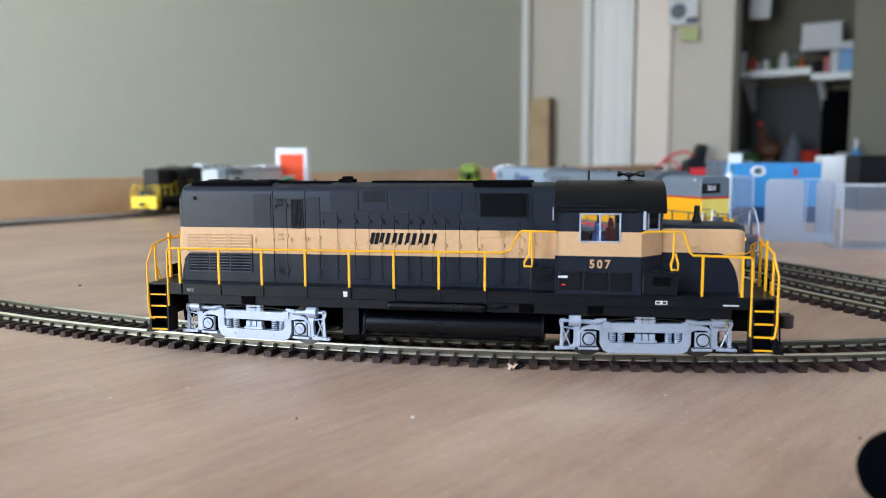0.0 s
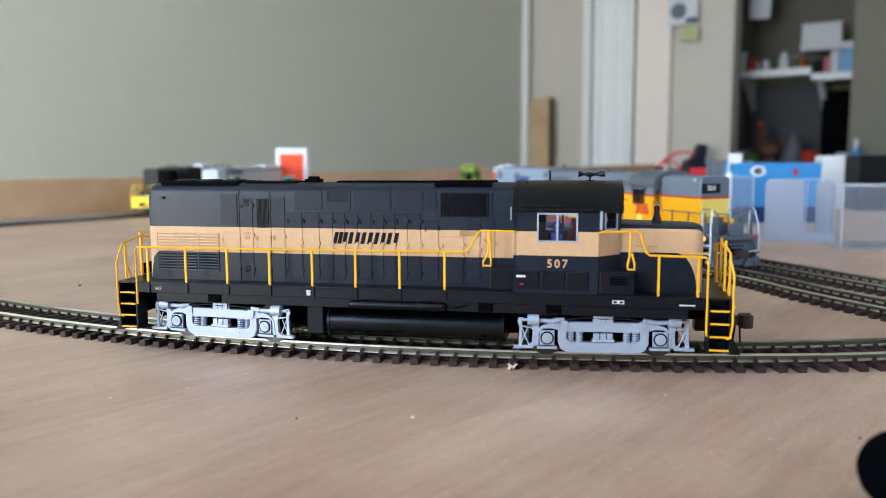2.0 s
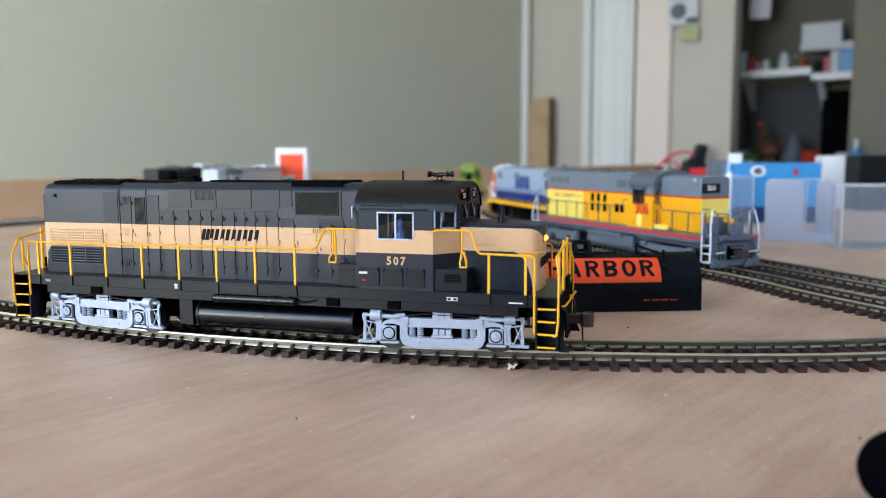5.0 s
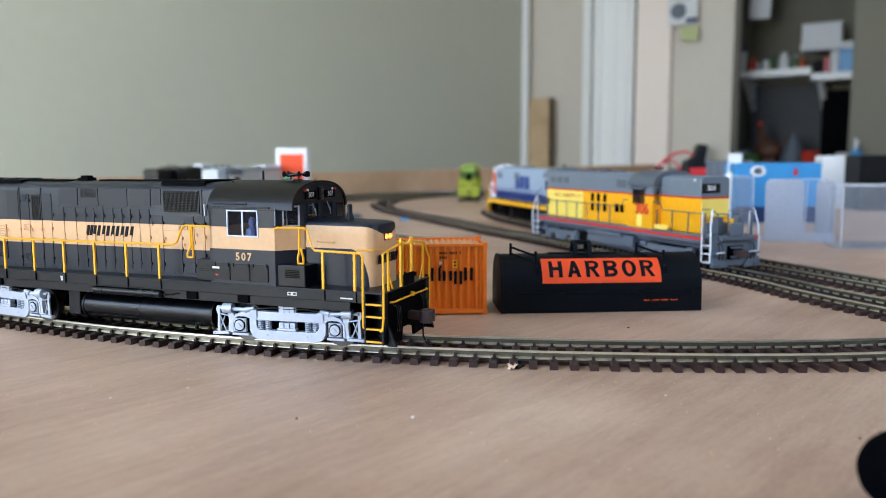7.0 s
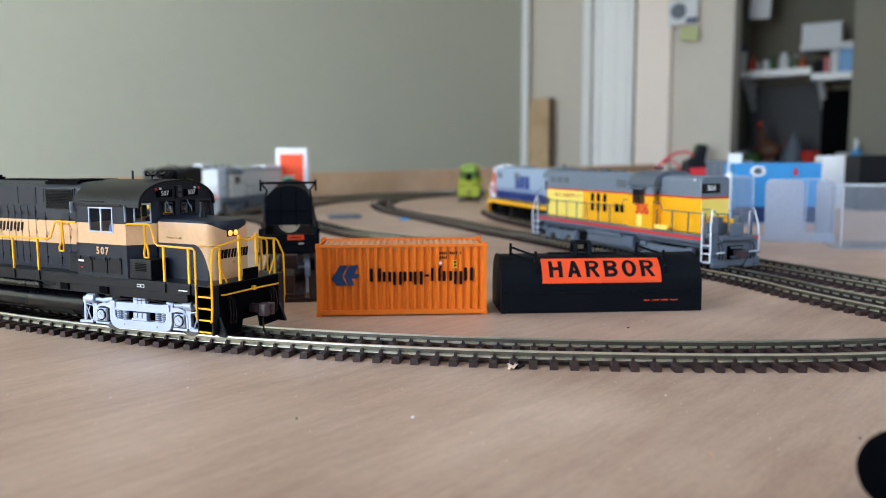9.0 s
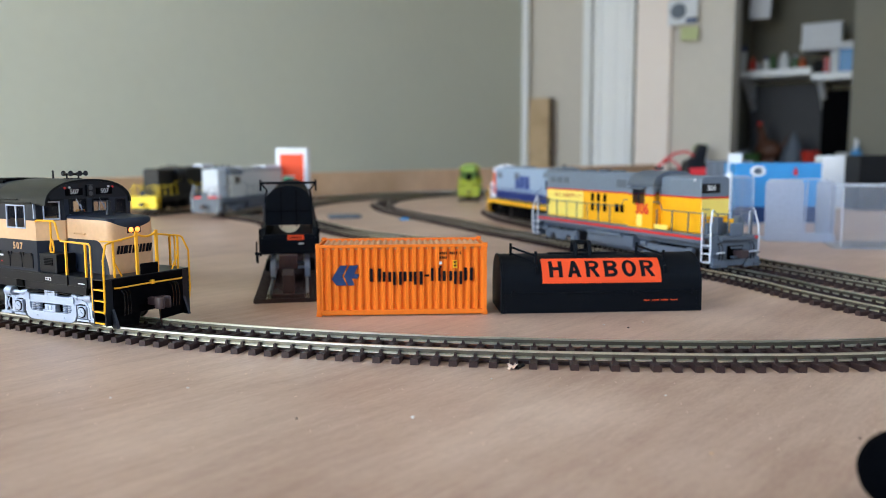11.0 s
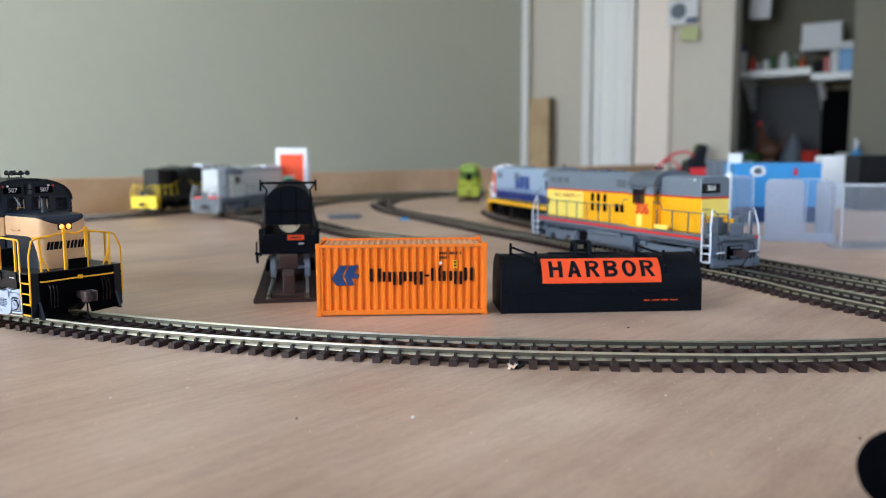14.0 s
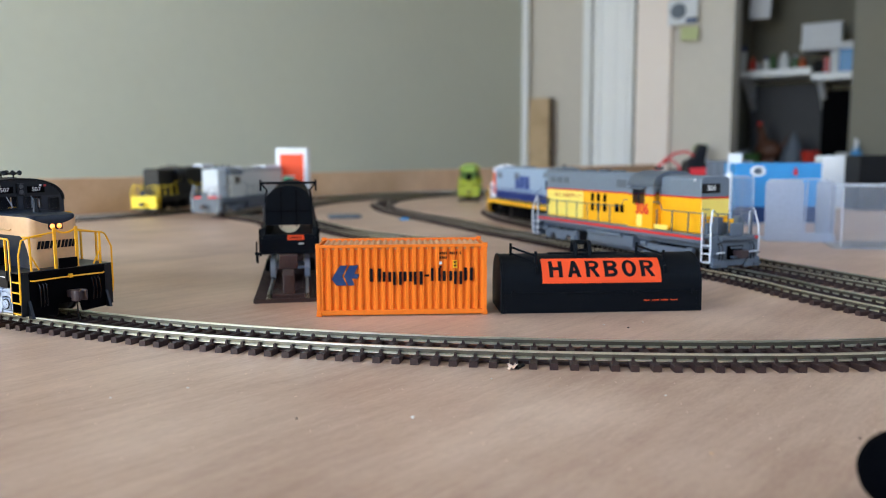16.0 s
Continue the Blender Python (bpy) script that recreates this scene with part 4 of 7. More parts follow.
def underframe():
    s = Shape().box(-97.4, 98.2, -17.9, 17.9, 18.9, 19.5)
    part("walkway", s, M["black"], ENGINE, bevel=0.1)
    for sgn in (-1, 1):
        y0, y1 = sorted((sgn * 16.9, sgn * 17.7))
        part("side_sill", Shape().box(-90.0, 91.4, y0, y1, 15.9, 18.9), M["black"], ENGINE, bevel=0.15)
        y0, y1 = sorted((sgn * 15.4, sgn * 16.6))
        part("lower_sill", Shape().box(-84, 86, y0, y1, 12.8, 16.0), M["black"], ENGINE, bevel=0.15)
    part("frame", Shape().box(-92, 94, -10, 10, 11.6, 18.9), M["black_dull"], ENGINE)
    part("gear_cover", Shape().box(-44, 44, -6, 6, 4.4, 11.8), M["black_dull"], ENGINE)
    # fuel tank with rounded flanks
    prof = []
    for i in range(9):
        a = math.pi / 2 + math.pi * i / 8
        prof.append((-9.2 + 4.6 * math.cos(a), 7.0 + 4.6 * math.sin(a)))
    for i in range(9):
        a = -math.pi / 2 + math.pi * i / 8
        prof.append((9.2 + 4.6 * math.cos(a), 7.0 + 4.6 * math.sin(a)))
    part("fuel_tank", Shape().prism(prof, -25.4, 31.6, "x"), M["black_gloss"], ENGINE, "semi-gloss black fuel tank", bevel=0.35)
    for u in (-25.6, 31.0):
        part("tank_band", Shape().prism([(a * 1.02, 7 + (b - 7) * 1.05) for a, b in prof], u, u + 0.8, "x"), M["black"], ENGINE)
    res = Shape().rod((-15.6, -17.2, 14.1), (13.2, -17.2, 14.1), 1.35, 14).ball((-15.6, -17.2, 14.1), 1.35, 12, 8).ball((13.2, -17.2, 14.1), 1.35, 12, 8)
    for u in (-12, 6):
        res.rod((u, -17.2, 14.1), (u + 0.7, -17.2, 14.1), 1.5, 14)
    res.tube([(13, -17.2, 14.1), (17, -17.2, 14.0), (21, -16.6, 14.8)], 0.3)
    part("air_reservoir", res, M["black_gloss"], ENGINE)
    part("filler_box", Shape().box(-32.5, -27, -13.2, -9, 3.4, 14.2).box(-31.6, -30.4, -13.6, -13, 12.2, 13.4), M["black"], ENGINE, bevel=0.3)
    part("emergency_stop", Shape().box(-32.0, -31.0, -13.7, -13.2, 12.6, 13.6), M["red_print"], ENGINE, "red fuel cut-off")
    for u, w, h in ((-29.6, 2.4, 0.9), (-29.6, 2.2, 0.8)):
        part("data_plate", Shape().box(u - w / 2, u + w / 2, -17.78, -17.7, 16.6 + (0.9 if h > 0.85 else 0), 17.4 + (0.9 if h > 0.85 else 0)), M["white_print"], ENGINE)
    part("sill_number", text_mesh("507", 1.0, M["white_print"], gap=1.2), None, ENGINE, "small white figures", m=pose(-82.5 * MM, -17.76 * MM, 17.4 * MM, 90, 0, 0))
    for u, w in ((66.0, 3.4), (85.5, 4.4)):
        part("data_plate", Shape().box(u - w / 2, u + w / 2, -17.78, -17.7, 16.9, 17.3 if w > 4 or w < 3 else 18.0), M["white_print"], ENGINE)
    part("data_plate", Shape().box(36.0, 38.8, -18.0, -17.6, 24.2, 24.9), M["white_print"], ENGINE)
    part("data_plate", Shape().box(37.0, 38.2, -18.0, -17.6, 22.0, 22.4), M["red_print"], ENGINE)
    part("plate_print", Shape().box(64.6, 65.6, -17.82, -17.76, 17.15, 17.75).box(66.4, 67.4, -17.82, -17.76, 17.15, 17.75), M["ink"], ENGINE)
    for u in (-63, 47, 26.5):
        part("junction_block", Shape().box(u - 2.2, u + 2.2, -17.3, -13.5, 13.2, 16.2), M["black_dull"], ENGINE, bevel=0.3)


def step_well(end):
    """The stairs at a corner, both sides, with yellow treads; end: 1 in front, -1 behind."""
    u0, u1 = (91.3, 98.0) if end > 0 else (-97.2, -90.4)
    for sgn in (-1, 1):
        s = Shape()
        yi, yo = sgn * 12.0, sgn * 17.9
        y0, y1 = sorted((yi, yo))
        s.box(u0, u0 + 0.6, y0, y1, 3.4, 19).box(u1 - 0.6, u1, y0, y1, 3.4, 19)
        ya, yb = sorted((yi, yi + sgn * 0.6))
        s.box(u0, u1, ya, yb, 3.4, 19)
        st = part("step_well", s, M["black"], ENGINE, bevel=0.12)
        for w in (4.3, 8.2, 12.0, 15.8):
            ya, yb = sorted((yi, sgn * 17.6))
            part("step", Shape().box(u0 + 0.6, u1 - 0.6, ya, yb, w - 0.4, w), M["black"], st)
            ya, yb = sorted((sgn * 17.55, sgn * 17.95))
            part("tread_edge", Shape().box(u0 + 0.7, u1 - 0.7, ya, yb, w - 0.35, w + 0.18), M["yellow"], st, "yellow tread edge")


def end_works(end):
    """Pilot, coupler, hoses, end rails at one end."""
    f = 98.2 if end > 0 else -97.4
    d = end
    x0, x1 = sorted((f - d * 1.0, f))
    s = Shape().box(x0, x1, -14.8, 14.8, 9.0, 19.4)
    lo = [(-14.8, 9.2), (14.8, 9.2), (15.4, 2.8), (5, 2.2), (4, 6.4), (-4, 6.4), (-5, 2.2), (-15.4, 2.8)]
    s.prism(lo, x0, x1, "x")
    part("pilot", s, M["black_dull"], ENGINE, "black end plate", bevel=0.2)
    for sgn in (-1, 1):
        part("footboard_gusset", Shape().prism([(f, 9), (f + d * 2.8, 2.6), (f, 2.6)], min(sgn * 14.6, sgn * 15.6), max(sgn * 14.6, sgn * 15.6)), M["black"], ENGINE)
    c = part("coupler", Shape().box(min(f, f + d * 5), max(f, f + d * 5), -1.3, 1.3, 8.4, 11.2).prism([(f + d * 4.4, -1.6), (f + d * 5.6, -2.6), (f + d * 7.8, -2.4), (f + d * 8.8, -1.4), (f + d * 8.4, -0.4), (f + d * 7.0, -0.2), (f + d * 6.8, 0.8), (f + d * 8.6, 1.8), (f + d * 8.2, 2.6), (f + d * 5.4, 2.4), (f + d * 4.4, 1.4)], 7.6, 11.8, "z"), M["coupler"], ENGINE, "dark brown knuckle coupler", bevel=0.5)
    part("trip_pin", Shape().tube([(f + d * 5, 0, 8), (f + d * 5.2, 0, 3), (f + d * 6.4, -0.3, 0.9), (f + d * 9, -1.2, 0.7)], 0.3), M["black_gloss"], c)
    for v in (-11.5, -10.2, -9.0, 8.8, 10.2, 11.6):
        part("hose", Shape().tube([(f, v, 15), (f + d * 1.2, v, 14), (f + d * 1.6, v * 1.01, 10), (f + d * 1.2, v, 6.4)], 0.28), M["black_gloss"], ENGINE)
    part("cut_lever", Shape().tube([(f + d * 0.4, -14.6, 16.2), (f + d * 1.4, -13.6, 16.2), (f + d * 1.6, 0, 16.4), (f + d * 1.4, 13.0, 16.2), (f + d * 0.4, 14.0, 16.2)], 0.3).box(min(f + d, f + 2 * d), max(f + d, f + 2 * d), -0.7, 0.7, 15.9, 17.3), M["yellow"], ENGINE, "yellow uncoupling lever")
    part("drop_step", Shape().box(min(f, f + d * 0.7), max(f, f + d * 0.7), -3.6, 3.6, 19.6, 23.4), M["black_dull"], ENGINE, bevel=0.15)
    g = f - d * 0.6
    for sgn in (-1, 1):
        r = Shape()
        r.tube([(g, sgn * 18.0, 8.0), (g + d * 0.5, sgn * 18.1, 12), (g + d * 0.5, sgn * 18.0, 26), (g - d * 0.5, sgn * 16.2, 31.0), (g, sgn * 14.5, 31.8), (g, sgn * 4.6, 33.2)], 0.36)
        r.tube([(g, sgn * 18.0, 8.0), (g - d * 1.0, sgn * 17.4, 7.6)], 0.36)
        r.tube([(g, sgn * 13.6, 31.8), (g, sgn * 13.4, 19.6)], 0.42)
        r.tube([(g, sgn * 13.4, 25.0), (g, sgn * 10.6, 19.8)], 0.3)
        r.box(g - 0.35, g + 0.35, sgn * 4.2 - 0.5, sgn * 4.2 + 0.5, 19.5, 34.8)
        part("end_railing", r, M["yellow"], ENGINE, "yellow end railing")
    ch = Shape()
    for k in range(13):
        v = -4.2 + 8.4 * k / 12
        ch.ball((g, v, 34.2 - 1.5 * (1 - (v / 4.2) ** 2)), 0.45, 6, 4)
    part("safety_chain", ch, M["yellow"], ENGINE, "yellow safety chain")


def railings():
    for sgn in (-1, 1):
        y = sgn * 17.7
        r = Shape().tube([(-90.3, y, 12.0), (-90.3, y, 29.8), (-89.6, y, 31.0), (-86, y, 31.0), (-40, y, 31.1), (19.6, y, 31.4), (21.6, y, 32.2), (24.2, y, 37.2), (25.2, y, 38.0), (35.4, y, 37.9)], 0.36)
        r.tube([(27.6, y, 38.0), (27.4, y, 31.0), (26.0, y, 28.8), (25.9, y, 27.4), (28.2, y, 27.4), (28.3, y, 29), (28.0, y, 38.0)], 0.36)
        part("handrail", r, M["yellow"], ENGINE, "yellow handrail")
        r = Shape().tube([(60.2, y, 37.8), (61.2, y, 38.2), (70.8, y, 38.4), (72.0, y, 37.6), (73.6, y, 32.4), (74.6, y, 31.5), (90.2, y, 31.2), (91.0, y, 30.4), (91.0, y, 8.4), (92, y * 0.98, 8.0)], 0.36)
        r.tube([(69.2, y, 38.2), (69.0, y, 31.0), (68.4, y, 28.6), (68.6, y, 27.2), (70.4, y, 27.2), (70.4, y, 29), (69.6, y, 32)], 0.36)
        part("handrail", r, M["yellow"], ENGINE, "yellow handrail")
        for u in (-86, -72.3, -57.7, -43.1, -28.7, -14.4, -0.2, 14.0, 77.3, 88.3):
            p = part("stanchion", Shape().box(u - 0.36, u + 0.36, y - 0.3, y + 0.3, 18.9, 31.2), M["yellow"], ENGINE)
            part("post_foot", Shape().box(u - 0.55, u + 0.55, min(y, y + sgn * 0.5), max(y, y + sgn * 0.5), 16.0, 19.6), M["black"], p)


def truck(u, which):
    """A two-axle truck with silver side frames; its origin is at its pivot."""
    t = part("truck", Shape().box(-9, 9, -9, 9, 7, 12).box(-25, 25, -8, 8, 8, 10.5), M["black_dull"], ENGINE, "two-axle truck with silver side frames", m=mm(u, 0))
    TRUCKS.append((t, u, which))
    for sgn in (-1, 1):
        part("inner_plate", Shape().box(-22, 22, min(sgn * 11.4, sgn * 12.2), max(sgn * 11.4, sgn * 12.2), 2.4, 10.6), M["black_dull"], t)
        yo, yi = sgn * 15.2, sgn * 13.0
        y0, y1 = sorted((yo, yi))
        s = Shape()
        s.prism([(-13.0, 7.7), (13.0, 7.7), (13.4, 10.2), (12, 10.6), (-12, 10.6), (-13.4, 10.2)], y0, y1)
        s.prism([(-13.4, 8.4), (-13.4, 4.2), (-12.4, 2.2), (-10.6, 1.3), (10.6, 1.3), (12.4, 2.2), (13.4, 4.2), (13.4, 8.4), (10.9, 8.4), (10.9, 5.6), (10.0, 4.5), (-10.0, 4.5), (-10.9, 5.6), (-10.9, 8.4)], y0, y1)
        for e in (-1, 1):
            s.prism([(e * 11, 10.5), (e * 15, 10.4), (e * 18.4, 9.4), (e * 19.9, 7.4), (e * 20.2, 3.4), (e * 19.2, 3.4), (e * 19.1, 7.4), (e * 17.8, 8.5), (e * 15.2, 8.6), (e * 13.0, 8.0)], y0, y1)
        part("side_frame", s, M["silver"], t, "silver cast side frame", bevel=0.16)
        a, b = sorted((sgn * 13.2, sgn * 15.9))
        for e in (-1, 1):
            jb = Shape().box(e * 16.7 - 2.2, e * 16.7 + 2.2, a, b - (0.3 if sgn > 0 else 0), 3.6, 8.0) if sgn > 0 else Shape().box(e * 16.7 - 2.2, e * 16.7 + 2.2, a + 0.3, b, 3.6, 8.0)
            jb.rod((e * 16.7, sgn * 15.4, 5.8), (e * 16.7, sgn * 16.05, 5.8), 1.62, 20).rod((e * 16.7, sgn * 16.0, 5.8), (e * 16.7, sgn * 16.35, 5.8), 1.0, 3)
            part("journal_ring", Shape().rod((e * 16.7, sgn * 15.3, 5.8), (e * 16.7, sgn * 15.75, 5.8), 2.02, 20), M["black_dull"], t)
            pe = Shape().prism([(e * 19.2, 3.2), (e * 22.6, 2.6), (e * 22.6, 3.3), (e * 21.2, 4.0), (e * 21.0, 7.6), (e * 21.6, 10.2), (e * 19.0, 10.0), (e * 19.3, 7.4)], *sorted((sgn * 13.4, sgn * 15.0)))
            pe.box(e * 16.7 - 3.0, e * 16.7 + 3.0, *sorted((sgn * 13.2, sgn * 15.3)), 2.3, 3.1)
            part("pedestal", pe, M["silver"], t, bevel=0.12)
            for dx in (-1.7, 1.7):
                for dz in (-1.6, 1.6):
                    jb.ball((e * 16.7 + dx, sgn * 15.7, 5.8 + dz), 0.3, 6, 4)
            part("journal_box", jb, M["silver"], t, bevel=0.1)
            # recess shade round the journal box, drawn as a black block
            part("journal_dark_backing", Shape().box(e * 16.7 - 2.5, e * 16.7 + 2.5, min(sgn * 13.1, sgn * 14.6), max(sgn * 13.1, sgn * 14.6), 3.4, 8.3), M["black_dull"], t)
            for x in (9.6, 7.0):
                sp = Shape()
                for k in range(5):
                    sp.lathe([(0.7, -0.27), (1.12, -0.14), (1.12, 0.14), (0.7, 0.27)], (e * x, sgn * 14.2, 4.85 + k * 0.66), 10)
                part("coil_spring", sp, M["silver"], t)
            bc = Shape().rod((e * 19.2, sgn * 15.2, 11.2), (e * 22.6, sgn * 15.2, 11.2), 1.7, 14).rod((e * 22.6, sgn * 15.2, 11.2), (e * 24.6, sgn * 15.2, 11.2), 0.5, 8)
            bc.rod((e * 19.2, sgn * 15.2, 11.0), (e * 14.6, sgn * 15.1, 10.8), 0.7, 8).rod((e * 14.8, sgn * 15.1, 10.8), (e * 11.6, sgn * 15.1, 11.6), 1.0, 8, 0.5)
            bc.box(e * 11.6 - 1.0, e * 11.6 + 1.0, sgn * 15.1 - 0.5, sgn * 15.1 + 0.5, 8.6, 11.0)
            part("brake_cylinder", bc, M["silver"], t)
            hg = Shape()
            ya, yb = sorted((sgn * 14.4, sgn * 15.0))
            hg.prism([(e * 24.2, 3.2), (e * 25.3, 3.2), (e * 25.0, 8.8), (e * 25.6, 10.6), (e * 25.2, 11.8), (e * 23.8, 11.8), (e * 24.2, 10.2)], ya, yb)
            hg.prism([(e * 20.8, 2.5), (e * 26.6, 2.3), (e * 26.8, 2.8), (e * 26.5, 3.3), (e * 20.8, 3.4)], *sorted((sgn * 14.0, sgn * 15.6)))
            hg.rod((e * 22.0, sgn * 14.7, 3.2), (e * 24.4, sgn * 14.7, 8.8), 0.26, 5)
            hg.rod((e * 24.4, sgn * 14.7, 3.8), (e * 22.6, sgn * 14.7, 8.4), 0.22, 5)
            hg.rod((e * 21.0, sgn * 14.7, 8.6), (e * 24.6, sgn * 14.7, 9.2), 0.3, 5)
            hg.ball((e * 26.0, sgn * 15.6, 2.8), 0.3, 6, 4)
            part("brake_hanger", hg, M["silver"], t, bevel=0.08)
        bo = Shape()
        for k in (-1, 0, 1):
            bo.box(k * 2.0 - 0.85, k * 2.0 + 0.85, min(sgn * 13.4, sgn * 15.4), max(sgn * 13.4, sgn * 15.4), 5.4, 7.3)
        bo.box(-3.3, 3.3, min(sgn * 13.6, sgn * 15.8), max(sgn * 13.6, sgn * 15.8), 4.7, 5.5)
        part("bolster_end", bo, M["silver"], t, bevel=0.15)
        sb = Shape()
        for k in (-1, 0, 1):
            sb.prism([(k * 1.8 - 0.85, 10.4), (k * 1.8 + 0.85, 10.4), (k * 1.8 + 0.85, 12.4), (k * 1.8 + 0.5, 13.0), (k * 1.8 - 0.5, 13.0), (k * 1.8 - 0.85, 12.4)], min(sgn * 13.8, sgn * 15.3), max(sgn * 13.8, sgn * 15.3))
        sb.box(-3.1, 3.1, min(sgn * 13.9, sgn * 14.8), max(sgn * 13.9, sgn * 14.8), 10.4, 12.6)
        part("side_bearing", sb, M["silver"], t, bevel=0.1)
        part("sand_pipe", Shape().tube([(-11.5, sgn * 14.9, 11.3), (-5, sgn * 15.0, 12.0), (0, sgn * 15.2, 11.7), (6, sgn * 15.0, 11.9), (11.5, sgn * 14.9, 11.3)], 0.22), M["steel"], t)
        part("frame_bolt", Shape().ball((-7, sgn * 15.2, 2.9), 0.35, 6, 4).ball((7, sgn * 15.2, 2.9), 0.35, 6, 4), M["silver"], t)
    for e in (-1, 1):
        w = Shape()
        rot = Matrix.Rotation(radians(90), 4, "X")
        for sgn in (-1, 1):
            w.lathe([(0.9, -1.5), (4.6, -1.3), (4.9, -1.5), (5.8, -1.5), (5.8, 0.9), (6.4, 1.0), (6.4, 1.5), (0.9, 1.5)], (0, 0, 0), 28, Matrix.Translation((0, sgn * 8.4, 0)) @ rot @ (Matrix() if sgn < 0 else Matrix.Rotation(math.pi, 4, "X")))
            for k in range(3):
                a = 2 * math.pi * k / 3
                w.ball((3 * math.cos(a), sgn * 9.9, 3 * math.sin(a)), 0.5, 6, 4)
        w.rod((0, -8, 0), (0, 8, 0), 1.0, 8)
        wh = part("wheelset", w, M["steel"], t, "blackened steel wheelset")
        WHEELS.append((wh, e * 16.7))


hood()
cab()
nose()
underframe()
for _end in (1, -1):
    step_well(_end)
    end_works(_end)
railings()
truck(60.42, 1)
truck(-60.42, 2)
# the name on the stripe: plain slanted dark strokes in place of letters
for _a, _n, _p in ((-23.7, 3, 1.55), (-18.7, 2, 2.2), (-14.5, 2, 2.2), (-10.2, 2, 2.2), (-6.0, 2, 2.2)):
    for _k in range(_n):
        _c = _a + _k * _p
        part("name_stroke", Shape().prism([(_c, 32.7), (_c + 1.2, 32.7), (_c + 2.1, 36.4), (_c + 0.9, 36.4)], -11.9, -11.74), M["ink"], ENGINE)


# ---- things on the table near the curve ----
def container():
    t = thing("shipping_container", "orange corrugated model shipping container standing on the table", "container", mm(-51.5, 313.4, 0, 3.16))
    L, W, H = 69.6, 28.0, 29.7
    # corrugated sides: a folded sheet
    def corrugated(lo, hi, n, depth):
        pts, w = [], (hi - lo) / n
        for k in range(n):
            x = lo + k * w
            pts += [(x, 0), (x + 0.30 * w, 0), (x + 0.5 * w, depth), (x + 0.8 * w, depth)]
        return pts + [(hi, 0)]
    for y, sgn in ((0.35, 1), (W - 0.35, -1)):
        prof = [(x, y + sgn * d) for x, d in corrugated(1.6, L - 1.6, 21, 1.0)]
        back = [(L - 1.6, y + sgn * 2.0), (1.6, y + sgn * 2.0)]
        part("side_panel", Shape().prism(prof + back, 2.2, H - 1.2, "z"), M["orange"], t, "orange corrugated side", smooth=False)
    prof = [(x, H - 0.9 - d) for x, d in corrugated(2.4, L - 2.4, 26, 0.6)]
    part("roof_panel", Shape().prism(prof + [(L - 2.4, H - 2.4), (2.4, H - 2.4)], 1.2, W - 1.2, "y"), material("dusty_orange_roof", srgb(206, 146, 104), 0.7, vary=0.12, scale=300), t, "dusty corrugated roof", smooth=False)
    for x in (0, L - 1.6):
        for y in (0, W - 1.6):
            part("corner_post", Shape().box(x, x + 1.6, y, y + 1.6, 1.8, H - 1.8), M["orange"], t, bevel=0.15)
            for z in (0, H - 1.8):
                part("corner_casting", Shape().box(x - 0.2, x + 1.9, y - 0.2, y + 1.9, z, z + 2.0), M["orange"], t, bevel=0.25)
    for y in (0, W - 1.4):
        part("bottom_rail", Shape().box(1.6, L - 1.6, y, y + 1.4, 0.5, 2.5), M["orange"], t, bevel=0.12)
        part("top_rail", Shape().box(1.6, L - 1.6, y, y + 1.2, H - 1.5, H - 0.3), M["orange"], t, bevel=0.12)
    for x in (0.2, L - 1.0):
        part("end_panel", Shape().box(x, x + 0.8, 1.4, W - 1.4, 0.8, H - 0.8), M["orange"], t)
    for x in (2.6, 66.0):
        part("pocket_tab", Shape().tube([(x, 0.1, H - 2.4), (x + 0.9, -0.2, H - 3.0), (x + 0.9, -0.2, H - 5.2), (x, 0.1, H - 5.6)], 0.18), M["orange"], t)
    y0, y1 = 0.16, 0.33
    # shipping mark: a plain blue arrow shape, and plain dark bars in place of the name
    for outline in ([(6.2, 15.5), (9.65, 21), (12.7, 21), (10.4, 16.6), (12.3, 12.8), (8.1, 12.8)],
                    [(13.6, 21), (17.1, 21), (15.4, 17.6), (17.4, 17.3), (16.6, 15.6), (14.4, 15.6), (15.5, 12.8), (12.9, 12.8), (11.2, 16.7)]):
        part("blue_mark", Shape().prism(outline, y0, y1), M["navy"], t, "plain dark blue mark")
    x = 21.8
    for w, lo, hi in ((4.4, 14.2, 19.6), (3.4, 14.2, 18.2), (3.6, 12.8, 18.2), (3.4, 14.2, 18.2), (3.6, 12.8, 18.2), (1.9, 16.1, 17.0), (1.1, 14.2, 19.6), (1.0, 14.2, 19.6), (3.8, 14.2, 18.2), (3.4, 12.8, 18.2), (3.6, 14.2, 19.6)):
        for a, b in ((x, x + 1.15), (x + w - 1.15, x + w)) if w > 3 else ((x, x + w),):
            part("name_bar", Shape().box(a, b, y0, y1, lo, hi), M["ink"], t)
        x += w + (0.75 if w > 1.5 else 1.9 if lo < 14.5 and w > 1.05 else 0.9)
    for k in range(11):
        if k not in (4, 9):
            part("code_bar", Shape().box(50.2 + k * 0.82, 50.7 + k * 0.82, y0, y1, 25.2, 26.2), M["ink"], t)
    for k in range(4):
        part("code_bar", Shape().box(50.2 + k * 0.8, 50.75 + k * 0.8, y0, y1, 23.4, 24.3), M["ink"], t)
    part("label_plate", Shape().box(55.6, 57.4, y0, y1, 19.6, 22.8), M["yellow"], t, "small yellow label")
    for z in (20.2, 21.6):
        part("label_bar", Shape().box(56.0, 57.0, y0 - 0.08, y0 + 0.02, z, z + 0.7), M["ink"], t)
